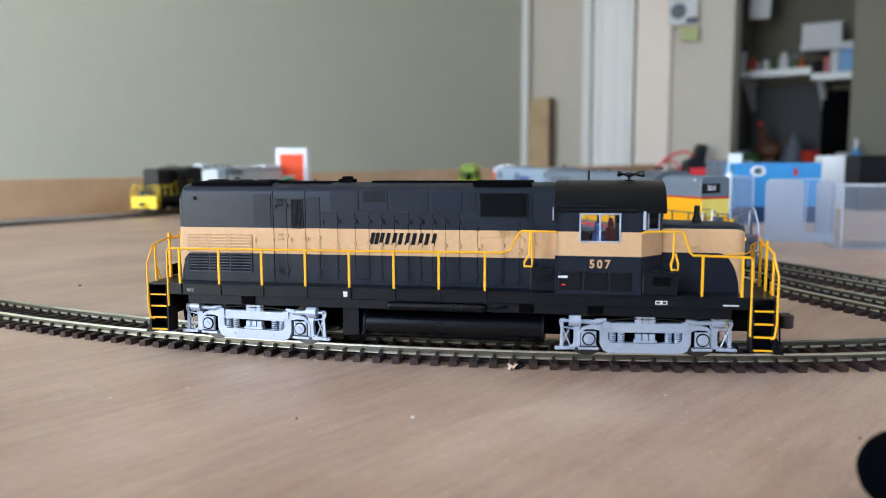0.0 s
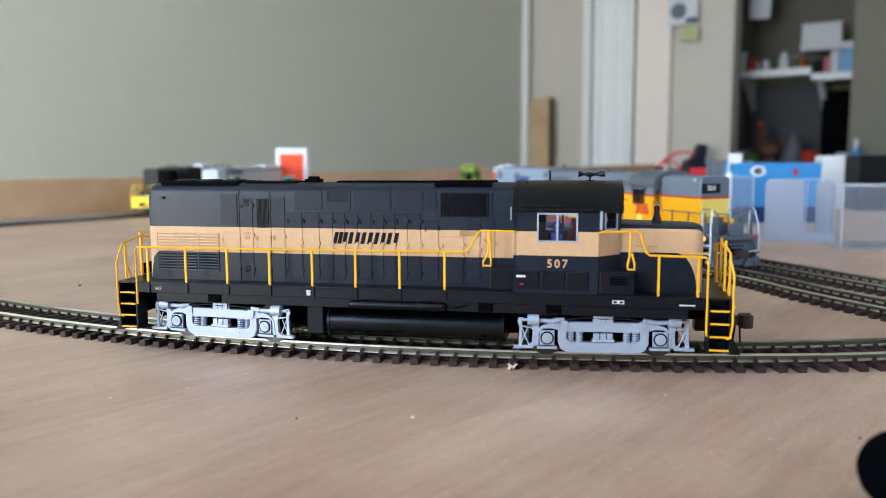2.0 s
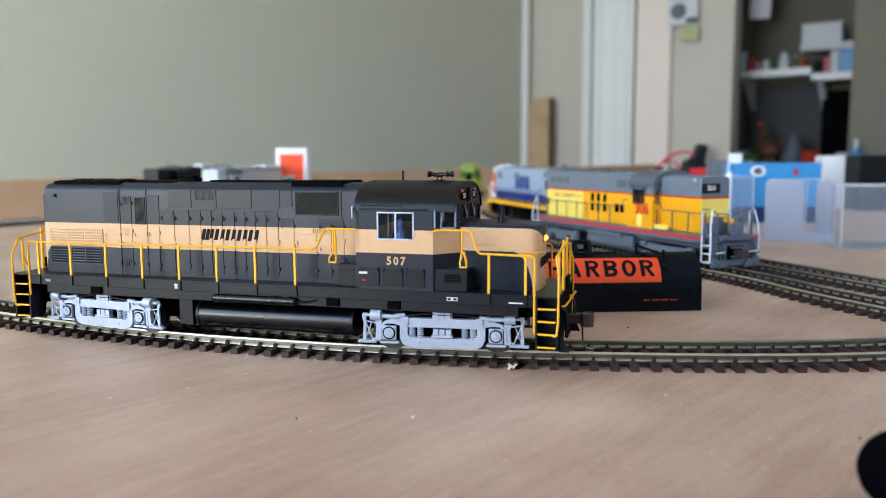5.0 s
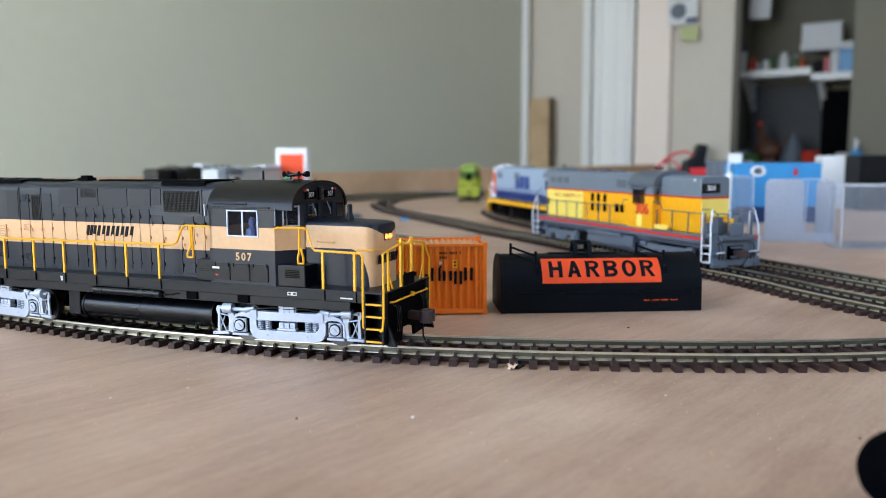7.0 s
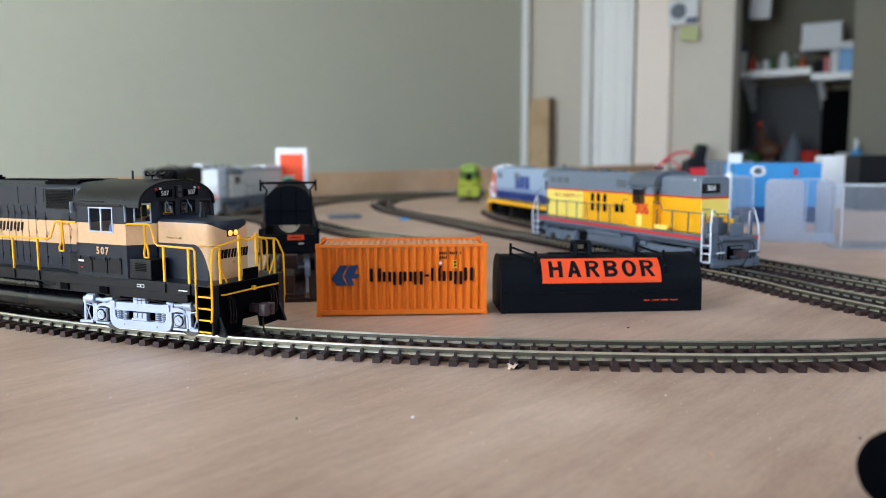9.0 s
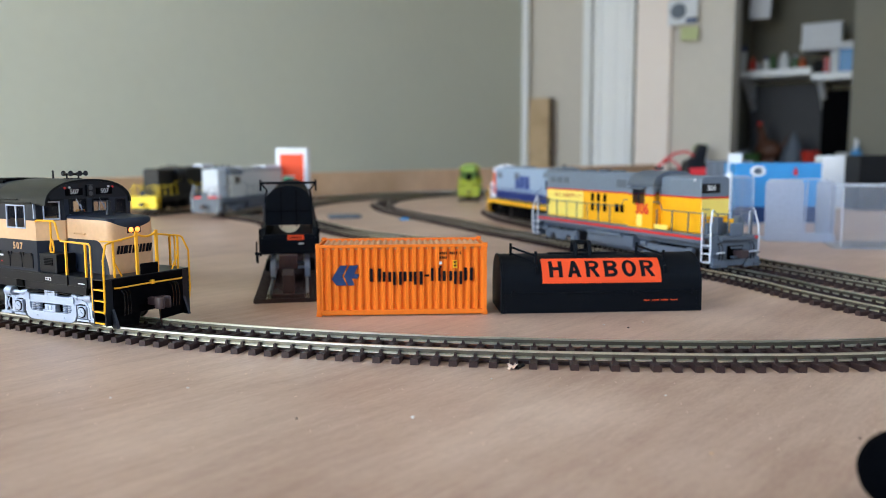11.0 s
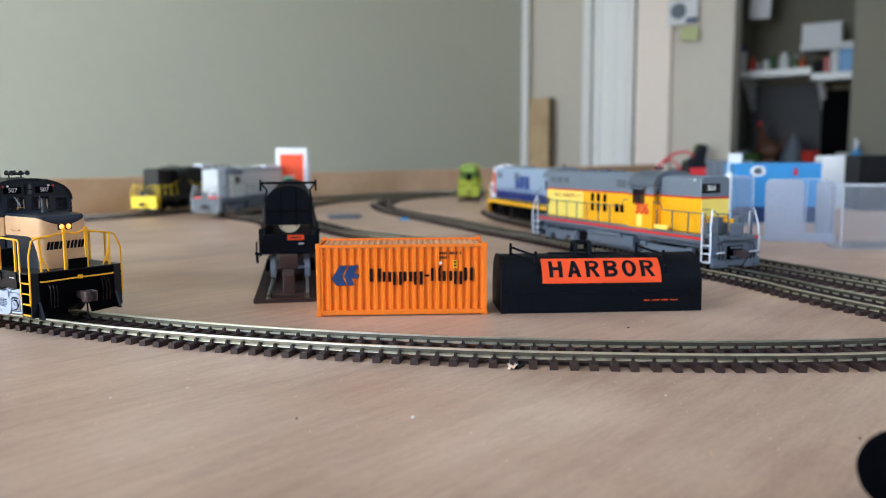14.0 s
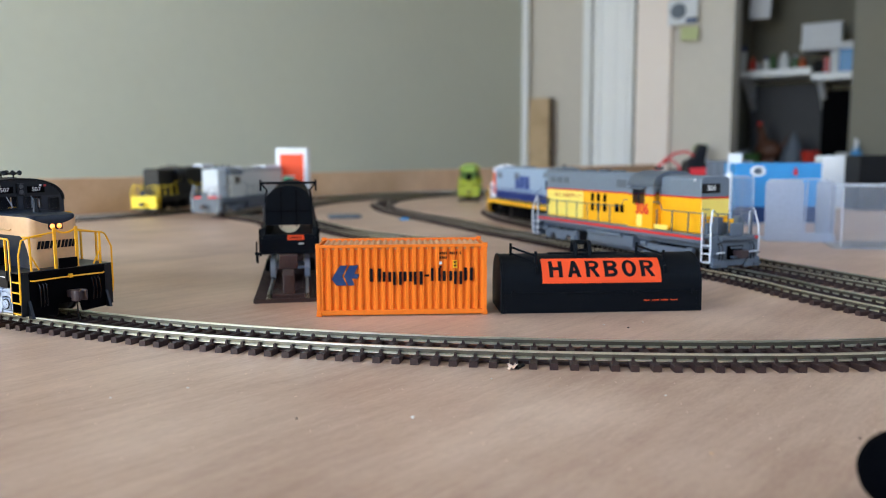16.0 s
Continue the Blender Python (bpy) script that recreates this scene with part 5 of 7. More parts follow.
    part("label_plate", Shape().box(50.0, 51.2, y0, y1, 21.0, 22.2), M["white_print"], t, "small white label")
    part("label_plate", Shape().box(50.1, 51.0, y0, y1, 19.6, 20.4), M["ink"], t)


container()


def arch(half, eave, top, n=20):
    return [(half * math.cos(math.pi * i / n), eave + (top - eave) * math.sin(math.pi * i / n) ** 0.85) for i in range(n + 1)]


def block_letters():
    """The word HARBOR in heavy capitals made of strokes, within a unit square."""
    sh = Shape()

    def bar(x0, y0, x1, y1, w):
        sh.prism([(x0 - w / 2, y0), (x0 + w / 2, y0), (x1 + w / 2, y1), (x1 - w / 2, y1)], -1, 1, "z")

    def rect(x0, x1, y0, y1):
        sh.prism([(x0, y0), (x1, y0), (x1, y1), (x0, y1)], -1, 1, "z")

    def band(cx, cy, rx, ry, a0, a1, wx, wy, n=16):
        for k in range(n):
            a, b = a0 + (a1 - a0) * k / n, a0 + (a1 - a0) * (k + 1) / n
            q = [(cx + rx * math.cos(a), cy + ry * math.sin(a)), (cx + rx * math.cos(b), cy + ry * math.sin(b)), (cx + (rx - wx) * math.cos(b), cy + (ry - wy) * math.sin(b)), (cx + (rx - wx) * math.cos(a), cy + (ry - wy) * math.sin(a))]
            sh.prism(q, -1, 1, "z")
    w, t, p = 0.126, 0.036, 0.1748
    hp = math.pi / 2
    for k, c in enumerate("HARBOR"):
        x = k * p
        if c == "H":
            rect(x, x + t, 0, 1), rect(x + w - t, x + w, 0, 1), rect(x + t, x + w - t, 0.40, 0.58)
        elif c == "A":
            bar(x + t / 2, 0, x + w / 2, 1, t), bar(x + w - t / 2, 0, x + w / 2, 1, t), rect(x + 0.03, x + w - 0.03, 0.2, 0.36)
        elif c == "O":
            band(x + w / 2, 0.5, w / 2 + 0.004, 0.52, 0, 4 * hp, t, 0.17, 28)
        else:
            rect(x, x + t, 0, 1)
            for cy, ry in ((0.73, 0.27), (0.26, 0.26)) if c == "B" else ((0.72, 0.28),):
                band(x + w * 0.55, cy, w * 0.45, ry, -hp, hp, t, 0.16)
                rect(x + t, x + w * 0.55, cy + ry - 0.16, cy + ry), rect(x + t, x + w * 0.55, cy - ry, cy - ry + 0.16)
            if c == "R":
                bar(x + w - t / 2 + 0.004, 0, x + w * 0.5, 0.46, t)
    me = bpy.data.meshes.new("placard_word")
    me.from_pydata(sh.v, [], sh.f)
    bm = bmesh.new()
    bm.from_mesh(me)
    for k in range(1, 12):
        bmesh.ops.bisect_plane(bm, geom=bm.verts[:] + bm.edges[:] + bm.faces[:], plane_co=(0, k / 12, 0), plane_no=(0, 1, 0))
    bmesh.ops.recalc_face_normals(bm, faces=bm.faces)
    bm.to_mesh(me)
    bm.free()
    me.materials.append(M["ink"])
    return me


def coil_cover():
    """A rounded lift-off cover, open below, that lies on the table."""
    L, half = 85.0, 13.6
    t = thing("coil_cover", "black rounded model coil car cover with an orange placard", "coil cover", mm(23.8, 318.1, 0, 3.7) @ mm(0, half, 0))
    outline = [(-half, 0.0), (-half, 9.5)] + arch(half, 9.5, 23.4)[::-1][1:-1] + [(half, 9.5), (half, 0.0)]
    part("shell", Shape().prism(outline, 0.6, L - 0.6, "x"), M["cover_black"], t, bevel=0.2)
    for x in (0.0, L - 1.2):
        part("end_rim", Shape().prism([(a * 1.015, b * 1.012) for a, b in outline], x, x + 1.2, "x"), M["cover_black"], t, bevel=0.3)
    part("side_seam", Shape().box(1.2, L - 1.2, -half - 0.35, -half + 0.3, 8.1, 8.7), M["cover_black"], t, bevel=0.12)
    for x in (5, 28, 56, 81):
        part("hinge_bracket", Shape().box(x - 0.7, x + 0.7, -half - 0.7, -half, 7.4, 9.4).ball((x, -half - 0.6, 9.2), 0.5, 6, 4), M["cover_black"], t, bevel=0.12)
    for z in (3.0, 5.5, 1.2):
        for x in (2.2, L - 2.2):
            part("rivet", Shape().ball((x, -half - 0.05, z), 0.28, 6, 4), M["cover_black"], t)
    # top lifting eye
    lug = Shape()
    for x in (33.4, 39.4):
        lug.tube([(x, -3.6, 22.6), (x, -3.2, 26.0), (x, -1.8, 28.2), (x, 1.8, 28.2), (x, 3.2, 26.0), (x, 3.6, 22.6)], 0.95)
    lug.box(32.6, 40.2, -3.8, -2.2, 22.4, 23.8).rod((33.4, 0, 28.2), (39.4, 0, 28.2), 0.9, 10).rod((33.4, -2.8, 25.0), (39.4, -2.8, 25.0), 0.5, 8)
    part("lifting_eye", lug, M["cover_black"], t)
    part("ridge_bar", Shape().box(22, 52, -1.6, 1.6, 23.0, 23.8), M["cover_black"], t, bevel=0.2)
    for x, d in ((5.6, 1), (60.0, 1)):
        g = Shape()
        g.rod((x, -2.5, 23.0), (x, -2.5, 28.2), 0.55, 6).rod((x + 9.6, -9.0, 19.0), (x + 9.6, -9.0, 25.4), 0.6, 6)
        g.tube([(x, -2.5, 26.6), (x + 9.6, -9.0, 23.4)], 0.5)
        g.tube([(x, -2.5, 24.0), (x + 9.6, -9.0, 20.2)], 0.4)
        g.box(x + 9.0, x + 10.2, -12.4, -9.6, 15.6, 19.2)
        part("stacking_guide", g, M["cover_black"], t)
    # placard that follows the curve of the side
    curve = [p for p in arch(half + 0.16, 9.5, 23.4 + 0.16, 60) if p[0] < 0]
    sect = [(a, b) for a, b in curve if 11.8 <= b <= 22.0]
    inner = [(a * 0.985 + 0.05, b - 0.05) for a, b in sect][::-1]
    part("placard", Shape().prism(sect + inner, 17.4, 67.6, "x"), M["orange_sign"], t, "orange placard with black capital letters")
    arc = [0.0]
    for (a0, b0), (a1, b1) in zip(sect[:-1], sect[1:]):
        arc.append(arc[-1] + math.hypot(a1 - a0, b1 - b0))
    total = arc[-1]
    me = block_letters()
    for v in me.vertices:
        x = v.co.x * 44.4 + 20.4
        h = total * (0.79 - v.co.y * 0.64)
        a = float(np.interp(h, arc, [q[0] for q in sect]))
        b = float(np.interp(h, arc, [q[1] for q in sect]))
        lift = 0.16 if v.co.z > 0 else 0.02
        v.co = (x * MM, (a - lift) * MM, (b + lift * 0.6) * MM)
    part("placard_word", me, None, t, "black capital letters")
    for k in range(18):
        if k % 5 != 3:
            part("print_bar", Shape().box(60.4 + k * 0.8, 60.95 + k * 0.8, -half - 0.06, -half + 0.05, 4.7, 5.1), M["orange_sign"], t)


coil_cover()


def coil_car():
    """A black covered coil car, seen end-on on the stub; local x runs along the car towards the buffer stop."""
    t = thing("coil_car", "black covered model coil car parked on the stub track", "freight car", mm(-75.4, 381, RAIL, -79.8))
    L = 150.0
    part("deck", Shape().box(-L, 0, -13.2, 13.2, 15.8, 17.4).box(-1.6, 0.4, -13.6, 13.6, 13.6, 21.4), M["cover_black"], t, bevel=0.25)
    for s in (-1, 1):
        y0, y1 = sorted((s * 11.4, s * 13.6))
        part("side_sill", Shape().prism([(-L, 17), (-L, 26), (-6, 26), (-1, 21), (-1, 14), (-20, 11), (-L + 20, 11), (-L, 14)], y0, y1), M["cover_black"], t, bevel=0.25)
        for x in (-6, -30, -60, -90, -120):
            part("side_stake", Shape().box(x - 0.8, x + 0.8, min(s * 13.6, s * 14.8), max(s * 13.6, s * 14.8), 12, 25.6), M["cover_black"], t, bevel=0.15)
        part("corner_ladder", Shape().tube([(0.4, s * 15.6, 20), (0.6, s * 15.8, 10.5)], 0.4).box(-3, 0.2, min(s * 13.4, s * 16.6), max(s * 13.4, s * 16.6), 13.4, 14.4).box(-1.2, -0.4, min(s * 14.9, s * 16.0), max(s * 14.9, s * 16.0), 9.2, 14), M["cover_black"], t)
    hood = [(-11.4, 27.0), (-11.4, 36.4)] + arch(11.4, 36.4, 46.8)[::-1][1:-1] + [(11.4, 36.4), (11.4, 27.0)]
    part("hood", Shape().prism(hood, -L + 12, -10, "x"), M["black_dull"], t, bevel=0.2)
    part("hood_end", Shape().prism([(a * 1.02, b) for a, b in hood], -10.4, -9.4, "x"), M["cover_black"], t, "rounded black hood end", bevel=0.2)
    rb = Shape()
    for v in (-3.7, 3.7):
        rb.box(-9.5, -9.0, v - 0.18, v + 0.18, 26, 45)
    rb.box(-9.5, -9.0, -11.2, 11.2, 33.8, 34.2)
    part("end_seam", rb, M["black_dull"], t)
    for s in (-1, 1):
        g = Shape().tube([(-12, s * 13.4, 47.8), (-12, s * 10.6, 44.4), (-12, s * 11.6, 38)], 0.5)
        g.rod((-12, s * 13.6, 44), (-12, s * 13.6, 49.6), 0.5, 6)
        part("stacking_guide", g, M["cover_black"], t)
        part("side_latch", Shape().box(-14, -11, min(s * 11.4, s * 12.8), max(s * 11.4, s * 12.8), 29, 36.4), M["steel"], t, "grey steel latch", bevel=0.3)
    part("top_bar", Shape().box(-12.6, -11.4, -13.4, 13.4, 47.4, 48.6), M["cover_black"], t, bevel=0.1)
    part("coil", Shape().rod((-30, 0, 28.6), (-10.6, 0, 28.6), 5.6, 22), M["rail"], t, "bright steel coil")
    part("saddle", Shape().box(-12, -3, -11.4, 11.4, 17.4, 22.0), M["black_dull"], t, bevel=0.3)
    part("end_beam", Shape().box(-2.2, 0.2, -12.4, 12.4, 19.6, 23.2), M["cover_black"], t, bevel=0.25)
    pl = part("number_plate", Shape().box(0.25, 0.45, -0.8, 7.2, 20.4, 22.8), M["orange_sign"], t, "small orange plate with unreadable print")
    for k in range(7):
        part("print_bar", Shape().box(0.45, 0.52, 0.0 + k * 0.9, 0.6 + k * 0.9, 21.1, 22.1), M["ink"], pl)
    for k in range(3):
        part("print_bar", Shape().box(0.42, 0.5, 4.6 + k * 0.9, 5.2 + k * 0.9, 18.2, 19.0), M["white_print"], t)
    part("coupler", Shape().box(0, 5, -1.3, 1.3, 8.4, 11.2).box(4.4, 8.4, -2.2, 2.2, 7.6, 11.8), M["coupler"], t, "brown knuckle coupler", bevel=0.4)
    for x in (-22, -L + 22):
        for y in (-11, 11):
            part("truck_frame", Shape().prism([(x - 11, 4), (x - 9, 7.4), (x - 4, 8.4), (x + 4, 8.4), (x + 9, 7.4), (x + 11, 4), (x + 7, 3.4), (x + 3, 2.4), (x - 3, 2.4), (x - 7, 3.4)], y - 1.2, y + 1.2), M["black_dull"], t, bevel=0.3)
        for e in (-9, 9):
            w = Shape()
            for s in (-1, 1):
                w.rod((x + e, s * 7.2, 5.2), (x + e, s * 7.8, 5.2), 5.6, 22).rod((x + e, s * 7.8, 5.2), (x + e, s * 9.8, 5.2), 5.1, 22)
            w.rod((x + e, -11, 5.2), (x + e, 11, 5.2), 0.8, 8)
            part("wheelset", w, M["silver"], t, "grey metal wheelset")


coil_car()


def buffer_stop():
    t = thing("buffer_stop", "brown plastic buffer stop at the end of the stub track", "buffer stop", mm(-70.4, 352, 0, -80))
    part("base", Shape().box(-5, 5.6, -7.4, 7.4, 0.9, 3.8), M["sleeper"], t, bevel=0.4)
    for s in (-1, 1):
        part("foot_beam", Shape().box(-16, 4, s * 6.2 - 1.4, s * 6.2 + 1.4, 1.2, 3.0), M["sleeper"], t, bevel=0.3)
    part("post", Shape().prism([(-5, 3), (4, 3), (3.4, 12), (1.2, 14.6), (-3.4, 14.6), (-4.6, 12)], -2.6, 2.6), M["sleeper"], t, bevel=0.5)
    part("head", Shape().box(-6.4, -0.8, -4.2, 4.2, 14.2, 20.6).rod((-2, 0, 12.5), (1.8, 0, 12.5), 1.3, 8), M["sleeper"], t, bevel=0.6)


buffer_stop()


# ---- the other engines ----
def banded(name, base, bands, rough=0.42):
    """Paint in level bands: (from height, colour), lowest first, in millimetres."""
    m = bpy.data.materials.new(name)
    m.use_nodes = True
    nt = m.node_tree
    b = nt.nodes["Principled BSDF"]
    tc = nt.nodes.new("ShaderNodeTexCoord")
    sep = nt.nodes.new("ShaderNodeSeparateXYZ")
    nt.links.new(tc.outputs["Object"], sep.inputs[0])
    col = None
    for z, c in bands:
        mix = nt.nodes.new("ShaderNodeMix")
        mix.data_type = "RGBA"
        st = nt.nodes.new("ShaderNodeMath")
        st.operation = "GREATER_THAN"
        st.inputs[1].default_value = z * MM
        nt.links.new(sep.outputs[2], st.inputs[0])
        nt.links.new(st.outputs[0], mix.inputs["Factor"])
        if col is None:
            mix.inputs["A"].default_value = base
        else:
            nt.links.new(col, mix.inputs["A"])
        mix.inputs["B"].default_value = c
        col = mix.outputs["Result"]
    ns = node(nt, "ShaderNodeTexNoise", Scale=300.0, Detail=4.0)
    nt.links.new(tc.outputs["Object"], ns.inputs["Vector"])
    rng = node(nt, "ShaderNodeMapRange")
    rng.inputs["To Min"].default_value, rng.inputs["To Max"].default_value = 0.9, 1.1
    nt.links.new(ns.outputs["Fac"], rng.inputs["Value"])
    hsv = nt.nodes.new("ShaderNodeHueSaturation")
    nt.links.new(rng.outputs["Result"], hsv.inputs["Value"])
    nt.links.new(col, hsv.inputs["Color"])
    nt.links.new(hsv.outputs["Color"], b.inputs["Base Color"])
    b.inputs["Roughness"].default_value, b.inputs["Specular IOR Level"].default_value = rough, 0.25
    return m


def on_line(line, s, back):
    """Pose of an engine whose middle stands at s, with its front towards smaller s (back: larger)."""
    xa, ya, _ = line.at(s - 55)
    xb, yb, _ = line.at(s + 55)
    if back:
        xa, ya, xb, yb = xb, yb, xa, ya
    return mm((xa + xb) / 2, (ya + yb) / 2, RAIL, math.degrees(math.atan2(ya - yb, xa - xb)))


def road_switcher(label, m, paint, frame_mat, rail_mat, truck_mat, low_nose=False, cab_at=(22, 46), front=80, rear=-86, wide=9.8, nose_paint=None, roof_mat=None, post_mat=None):
    """A hood-type model diesel: long hood, cab, short hood, walkways, railings, trucks."""
    t = thing("diesel_locomotive", label, "locomotive", m, "parked engines")
    top = 51.0
    body = [(-wide, 18.6)] + rounded_roof(wide, 47.8, top, 3.0, 14)[::-1] + [(wide, 18.6)]
    part("long_hood", Shape().prism(body, rear, cab_at[0], "x"), paint, t, bevel=0.3)
    ntop = 39.0 if low_nose else top - 1.0
    nb = [(-wide, 18.6)] + rounded_roof(wide, ntop - 3, ntop, 3.0, 14)[::-1] + [(wide, 18.6)]
    part("short_hood", Shape().prism(nb, cab_at[1], front, "x"), nose_paint or paint, t, bevel=0.8)
    near, far = Matrix.Translation((0, -15.4, 0)), Matrix.Translation((0, 14.5, 0))
    a, b = cab_at
    cb = part("cab", Shape().box(a, a + 0.8, -14.6, 14.6, 18.6, 44), paint, t)
    for mm_ in (near, far):
        part("cab_side", holed_panel(a, b, 18.6, 44, a + 5, b - 8, 33, 41, mm_), paint, cb, smooth=False)
    for y0, y1 in ((-14.5, 0), (0, 14.5)):
        part("cab_front", holed_panel(y0, y1, 18.6, 44, y0 + 0.9 if y0 < 0 else 10.2, -10.2 if y0 < 0 else 13.6, 33, 41.6, Matrix.Translation((b, 0, 0)) @ Matrix.Rotation(math.pi / 2, 4, "Z")), paint, cb, smooth=False)
    window(cb, a + 5, b - 8, 33, 41, near, 1, "steel")
    window(cb, a + 5, b - 8, 33, 41, far, 1, "steel")
    for s in (-1, 1):
        part("front_pane", Shape().box(b - 0.5, b - 0.3, min(s * 10.2, s * 14), max(s * 10.2, s * 14), 33, 41.6), M["glass"], cb)
    part("cab_roof", Shape().prism(rounded_roof(15.9, 43.4, 52.4, 2.2, 14), a - 0.6, b + 0.6, "x"), roof_mat or frame_mat, t, bevel=0.2)
    part("cab_seat", Shape().box(a + 4, b - 4, -11, 11, 19, 32), M["black_dull"], t)
    part("walkway", Shape().box(-96, 96, -15.8, 15.8, 17.8, 18.7), frame_mat, t, bevel=0.1)
    for s in (-1, 1):
        part("side_sill", Shape().box(-90, 90, min(s * 14.9, s * 15.7), max(s * 14.9, s * 15.7), 14.4, 17.8), frame_mat, t, bevel=0.15)
    part("frame", Shape().box(-92, 92, -9, 9, 11, 17.8), frame_mat, t)
    part("fuel_tank", Shape().prism([(-13, 12.6), (-13, 6), (-10, 3), (10, 3), (13, 6), (13, 12.6)], -26, 24, "x"), frame_mat, t, bevel=0.4)
    part("air_tank", Shape().rod((-24, -13.6, 12.2), (14, -13.6, 12.2), 1.5, 12), frame_mat, t)
    for u in (-58, 58):
        tr = part("truck", Shape().box(u - 20, u + 20, -8, 8, 6, 11), M["black_dull"], t)
        for s in (-1, 1):
            sf = Shape()
            sf.prism([(u - 22, 8.6), (u - 20, 10.2), (u + 20, 10.2), (u + 22, 8.6), (u + 21, 3), (u + 14, 3), (u + 12, 6.8), (u + 8, 7), (u + 6, 3.4), (u - 6, 3.4), (u - 8, 7), (u - 12, 6.8), (u - 14, 3), (u - 21, 3)], min(s * 12.6, s * 14.4), max(s * 12.6, s * 14.4))
            for e in (-17.5, 17.5):
                sf.rod((u + e, s * 14.2, 5.8), (u + e, s * 15.3, 5.8), 2.0, 12)
            sf.rod((u - 23, s * 14.4, 9.8), (u - 18, s * 14.4, 9.8), 1.5, 10).rod((u + 18, s * 14.4, 9.8), (u + 23, s * 14.4, 9.8), 1.5, 10)
            part("side_frame", sf, truck_mat, tr, bevel=0.2)
        for e in (-17.5, 17.5):
            w = Shape()
            for s in (-1, 1):
                w.rod((u + e, s * 7.4, 5.8), (u + e, s * 9.8, 5.8), 5.7, 20)
            w.rod((u + e, -8, 5.8), (u + e, 8, 5.8), 1, 8)
            part("wheelset", w, M["steel"], tr)
    for f, d in ((96.0, 1), (-96.0, -1)):
        part("pilot", Shape().box(min(f, f - d * 1.2), max(f, f - d * 1.2), -15.4, 15.4, 3, 18.6), frame_mat, t, bevel=0.25)
        part("coupler", Shape().box(min(f, f + d * 5), max(f, f + d * 5), -1.3, 1.3, 8.4, 11.2).box(min(f + d * 4, f + d * 8), max(f + d * 4, f + d * 8), -2.2, 2.2, 7.6, 11.8), M["coupler"], t, bevel=0.4)
        part("drop_step", Shape().box(min(f, f + d * 0.8), max(f, f + d * 0.8), -4, 4, 18.7, 25.6), frame_mat, t, bevel=0.2)
        for s in (-1, 1):
            r, mid = Shape(), Shape()
            g = f - d * 0.6
            r.tube([(g, s * 15.9, 5), (g + d * 0.6, s * 16.2, 16), (g, s * 16.0, 24), (g - d * 1.2, s * 14.0, 32), (g - d * 1.4, s * 13.4, 32.6)], 0.5)
            mid.tube([(g - d * 1.2, s * 13.4, 32.4), (g, s * 12.6, 30.6), (g, s * 4.6, 30.2)], 0.3)
            r.tube([(g - d * 6.6, s * 15.9, 5), (g - d * 6.6, s * 15.9, 31)], 0.42)
            mid.tube([(g, s * 4.6, 30.2), (g, s * 4.6, 18.6)], 0.3)
            mid.tube([(g, s * 11.6, 30.4), (g, s * 11.6, 18.6)], 0.3)
            for z in (4.6, 9.0, 13.4):
                r.box(min(g, g - d * 6.6), max(g, g - d * 6.6), min(s * 12.4, s * 15.8), max(s * 12.4, s * 15.8), z, z + 0.5)
            part("end_railing", r, rail_mat, t)
            part("gate_railing", mid, post_mat or frame_mat, t)
    for s in (-1, 1):
        y = s * 15.4
        part("handrail", Shape().tube([(-89, y, 30.4), (a - 8, y, 30.4), (a - 4, y, 34.6), (a, y, 34.6)], 0.3).tube([(b, y, 34.6), (b + 6, y, 34.6), (b + 9, y, 30.4), (89, y, 30.4)], 0.3), post_mat or frame_mat, t)
        for u in list(np.arange(-88, a - 6, 13.0)) + list(np.arange(b + 4, 92, 13.5)):
            part("stanchion", Shape().box(u - 0.3, u + 0.3, y - 0.25, y + 0.25, 17.8, 30.5), post_mat or frame_mat, t)
    for u in (-76, -62, -44, -10):
        part("roof_fan", Shape().lathe([(4.6, 50.4), (4.6, 51.6), (4.0, 52.0), (0.6, 52.0)], (u, 0, 0), 18), roof_mat or frame_mat, t)
    part("exhaust_stack", Shape().box(-30, -22, -2.4, 2.4, 50.4, 52.4), roof_mat or frame_mat, t, bevel=0.3)
    part("air_horn", Shape().rod((a + 9, -2, 53.6), (a + 15, -2, 53.8), 0.3, 8, 0.9).rod((a + 9, 1.4, 53.6), (a + 4, 1.4, 53.8), 0.3, 8, 0.9).rod((a + 10, -2, 52), (a + 10, -2, 53.6), 0.3, 6).rod((a + 8, 1.4, 52), (a + 8, 1.4, 53.6), 0.3, 6), M["steel"], t)
    return t


def dots(t, name, cells, y, mat, label=""):
    """Small openings or plates on the near flank: (from, to, low, high)."""
    for a, b, lo, hi in cells:
        part(name, Shape().box(a, b, y - 0.22, y + 0.1, lo, hi), mat, t, label, bevel=0.06)


GREY = material("engine_grey", srgb(98, 108, 121), 0.45, vary=0.08)
GREY_DARK = material("engine_dark_grey", srgb(84, 92, 102), 0.5, vary=0.1)
PALE = material("white_handrail", srgb(232, 236, 244), 0.4, vary=0.04)
BLUE = material("engine_blue", srgb(36, 62, 130), 0.42, vary=0.08)
LEMON = material("pale_yellow_panel", srgb(255, 226, 110), 0.42, vary=0.05)


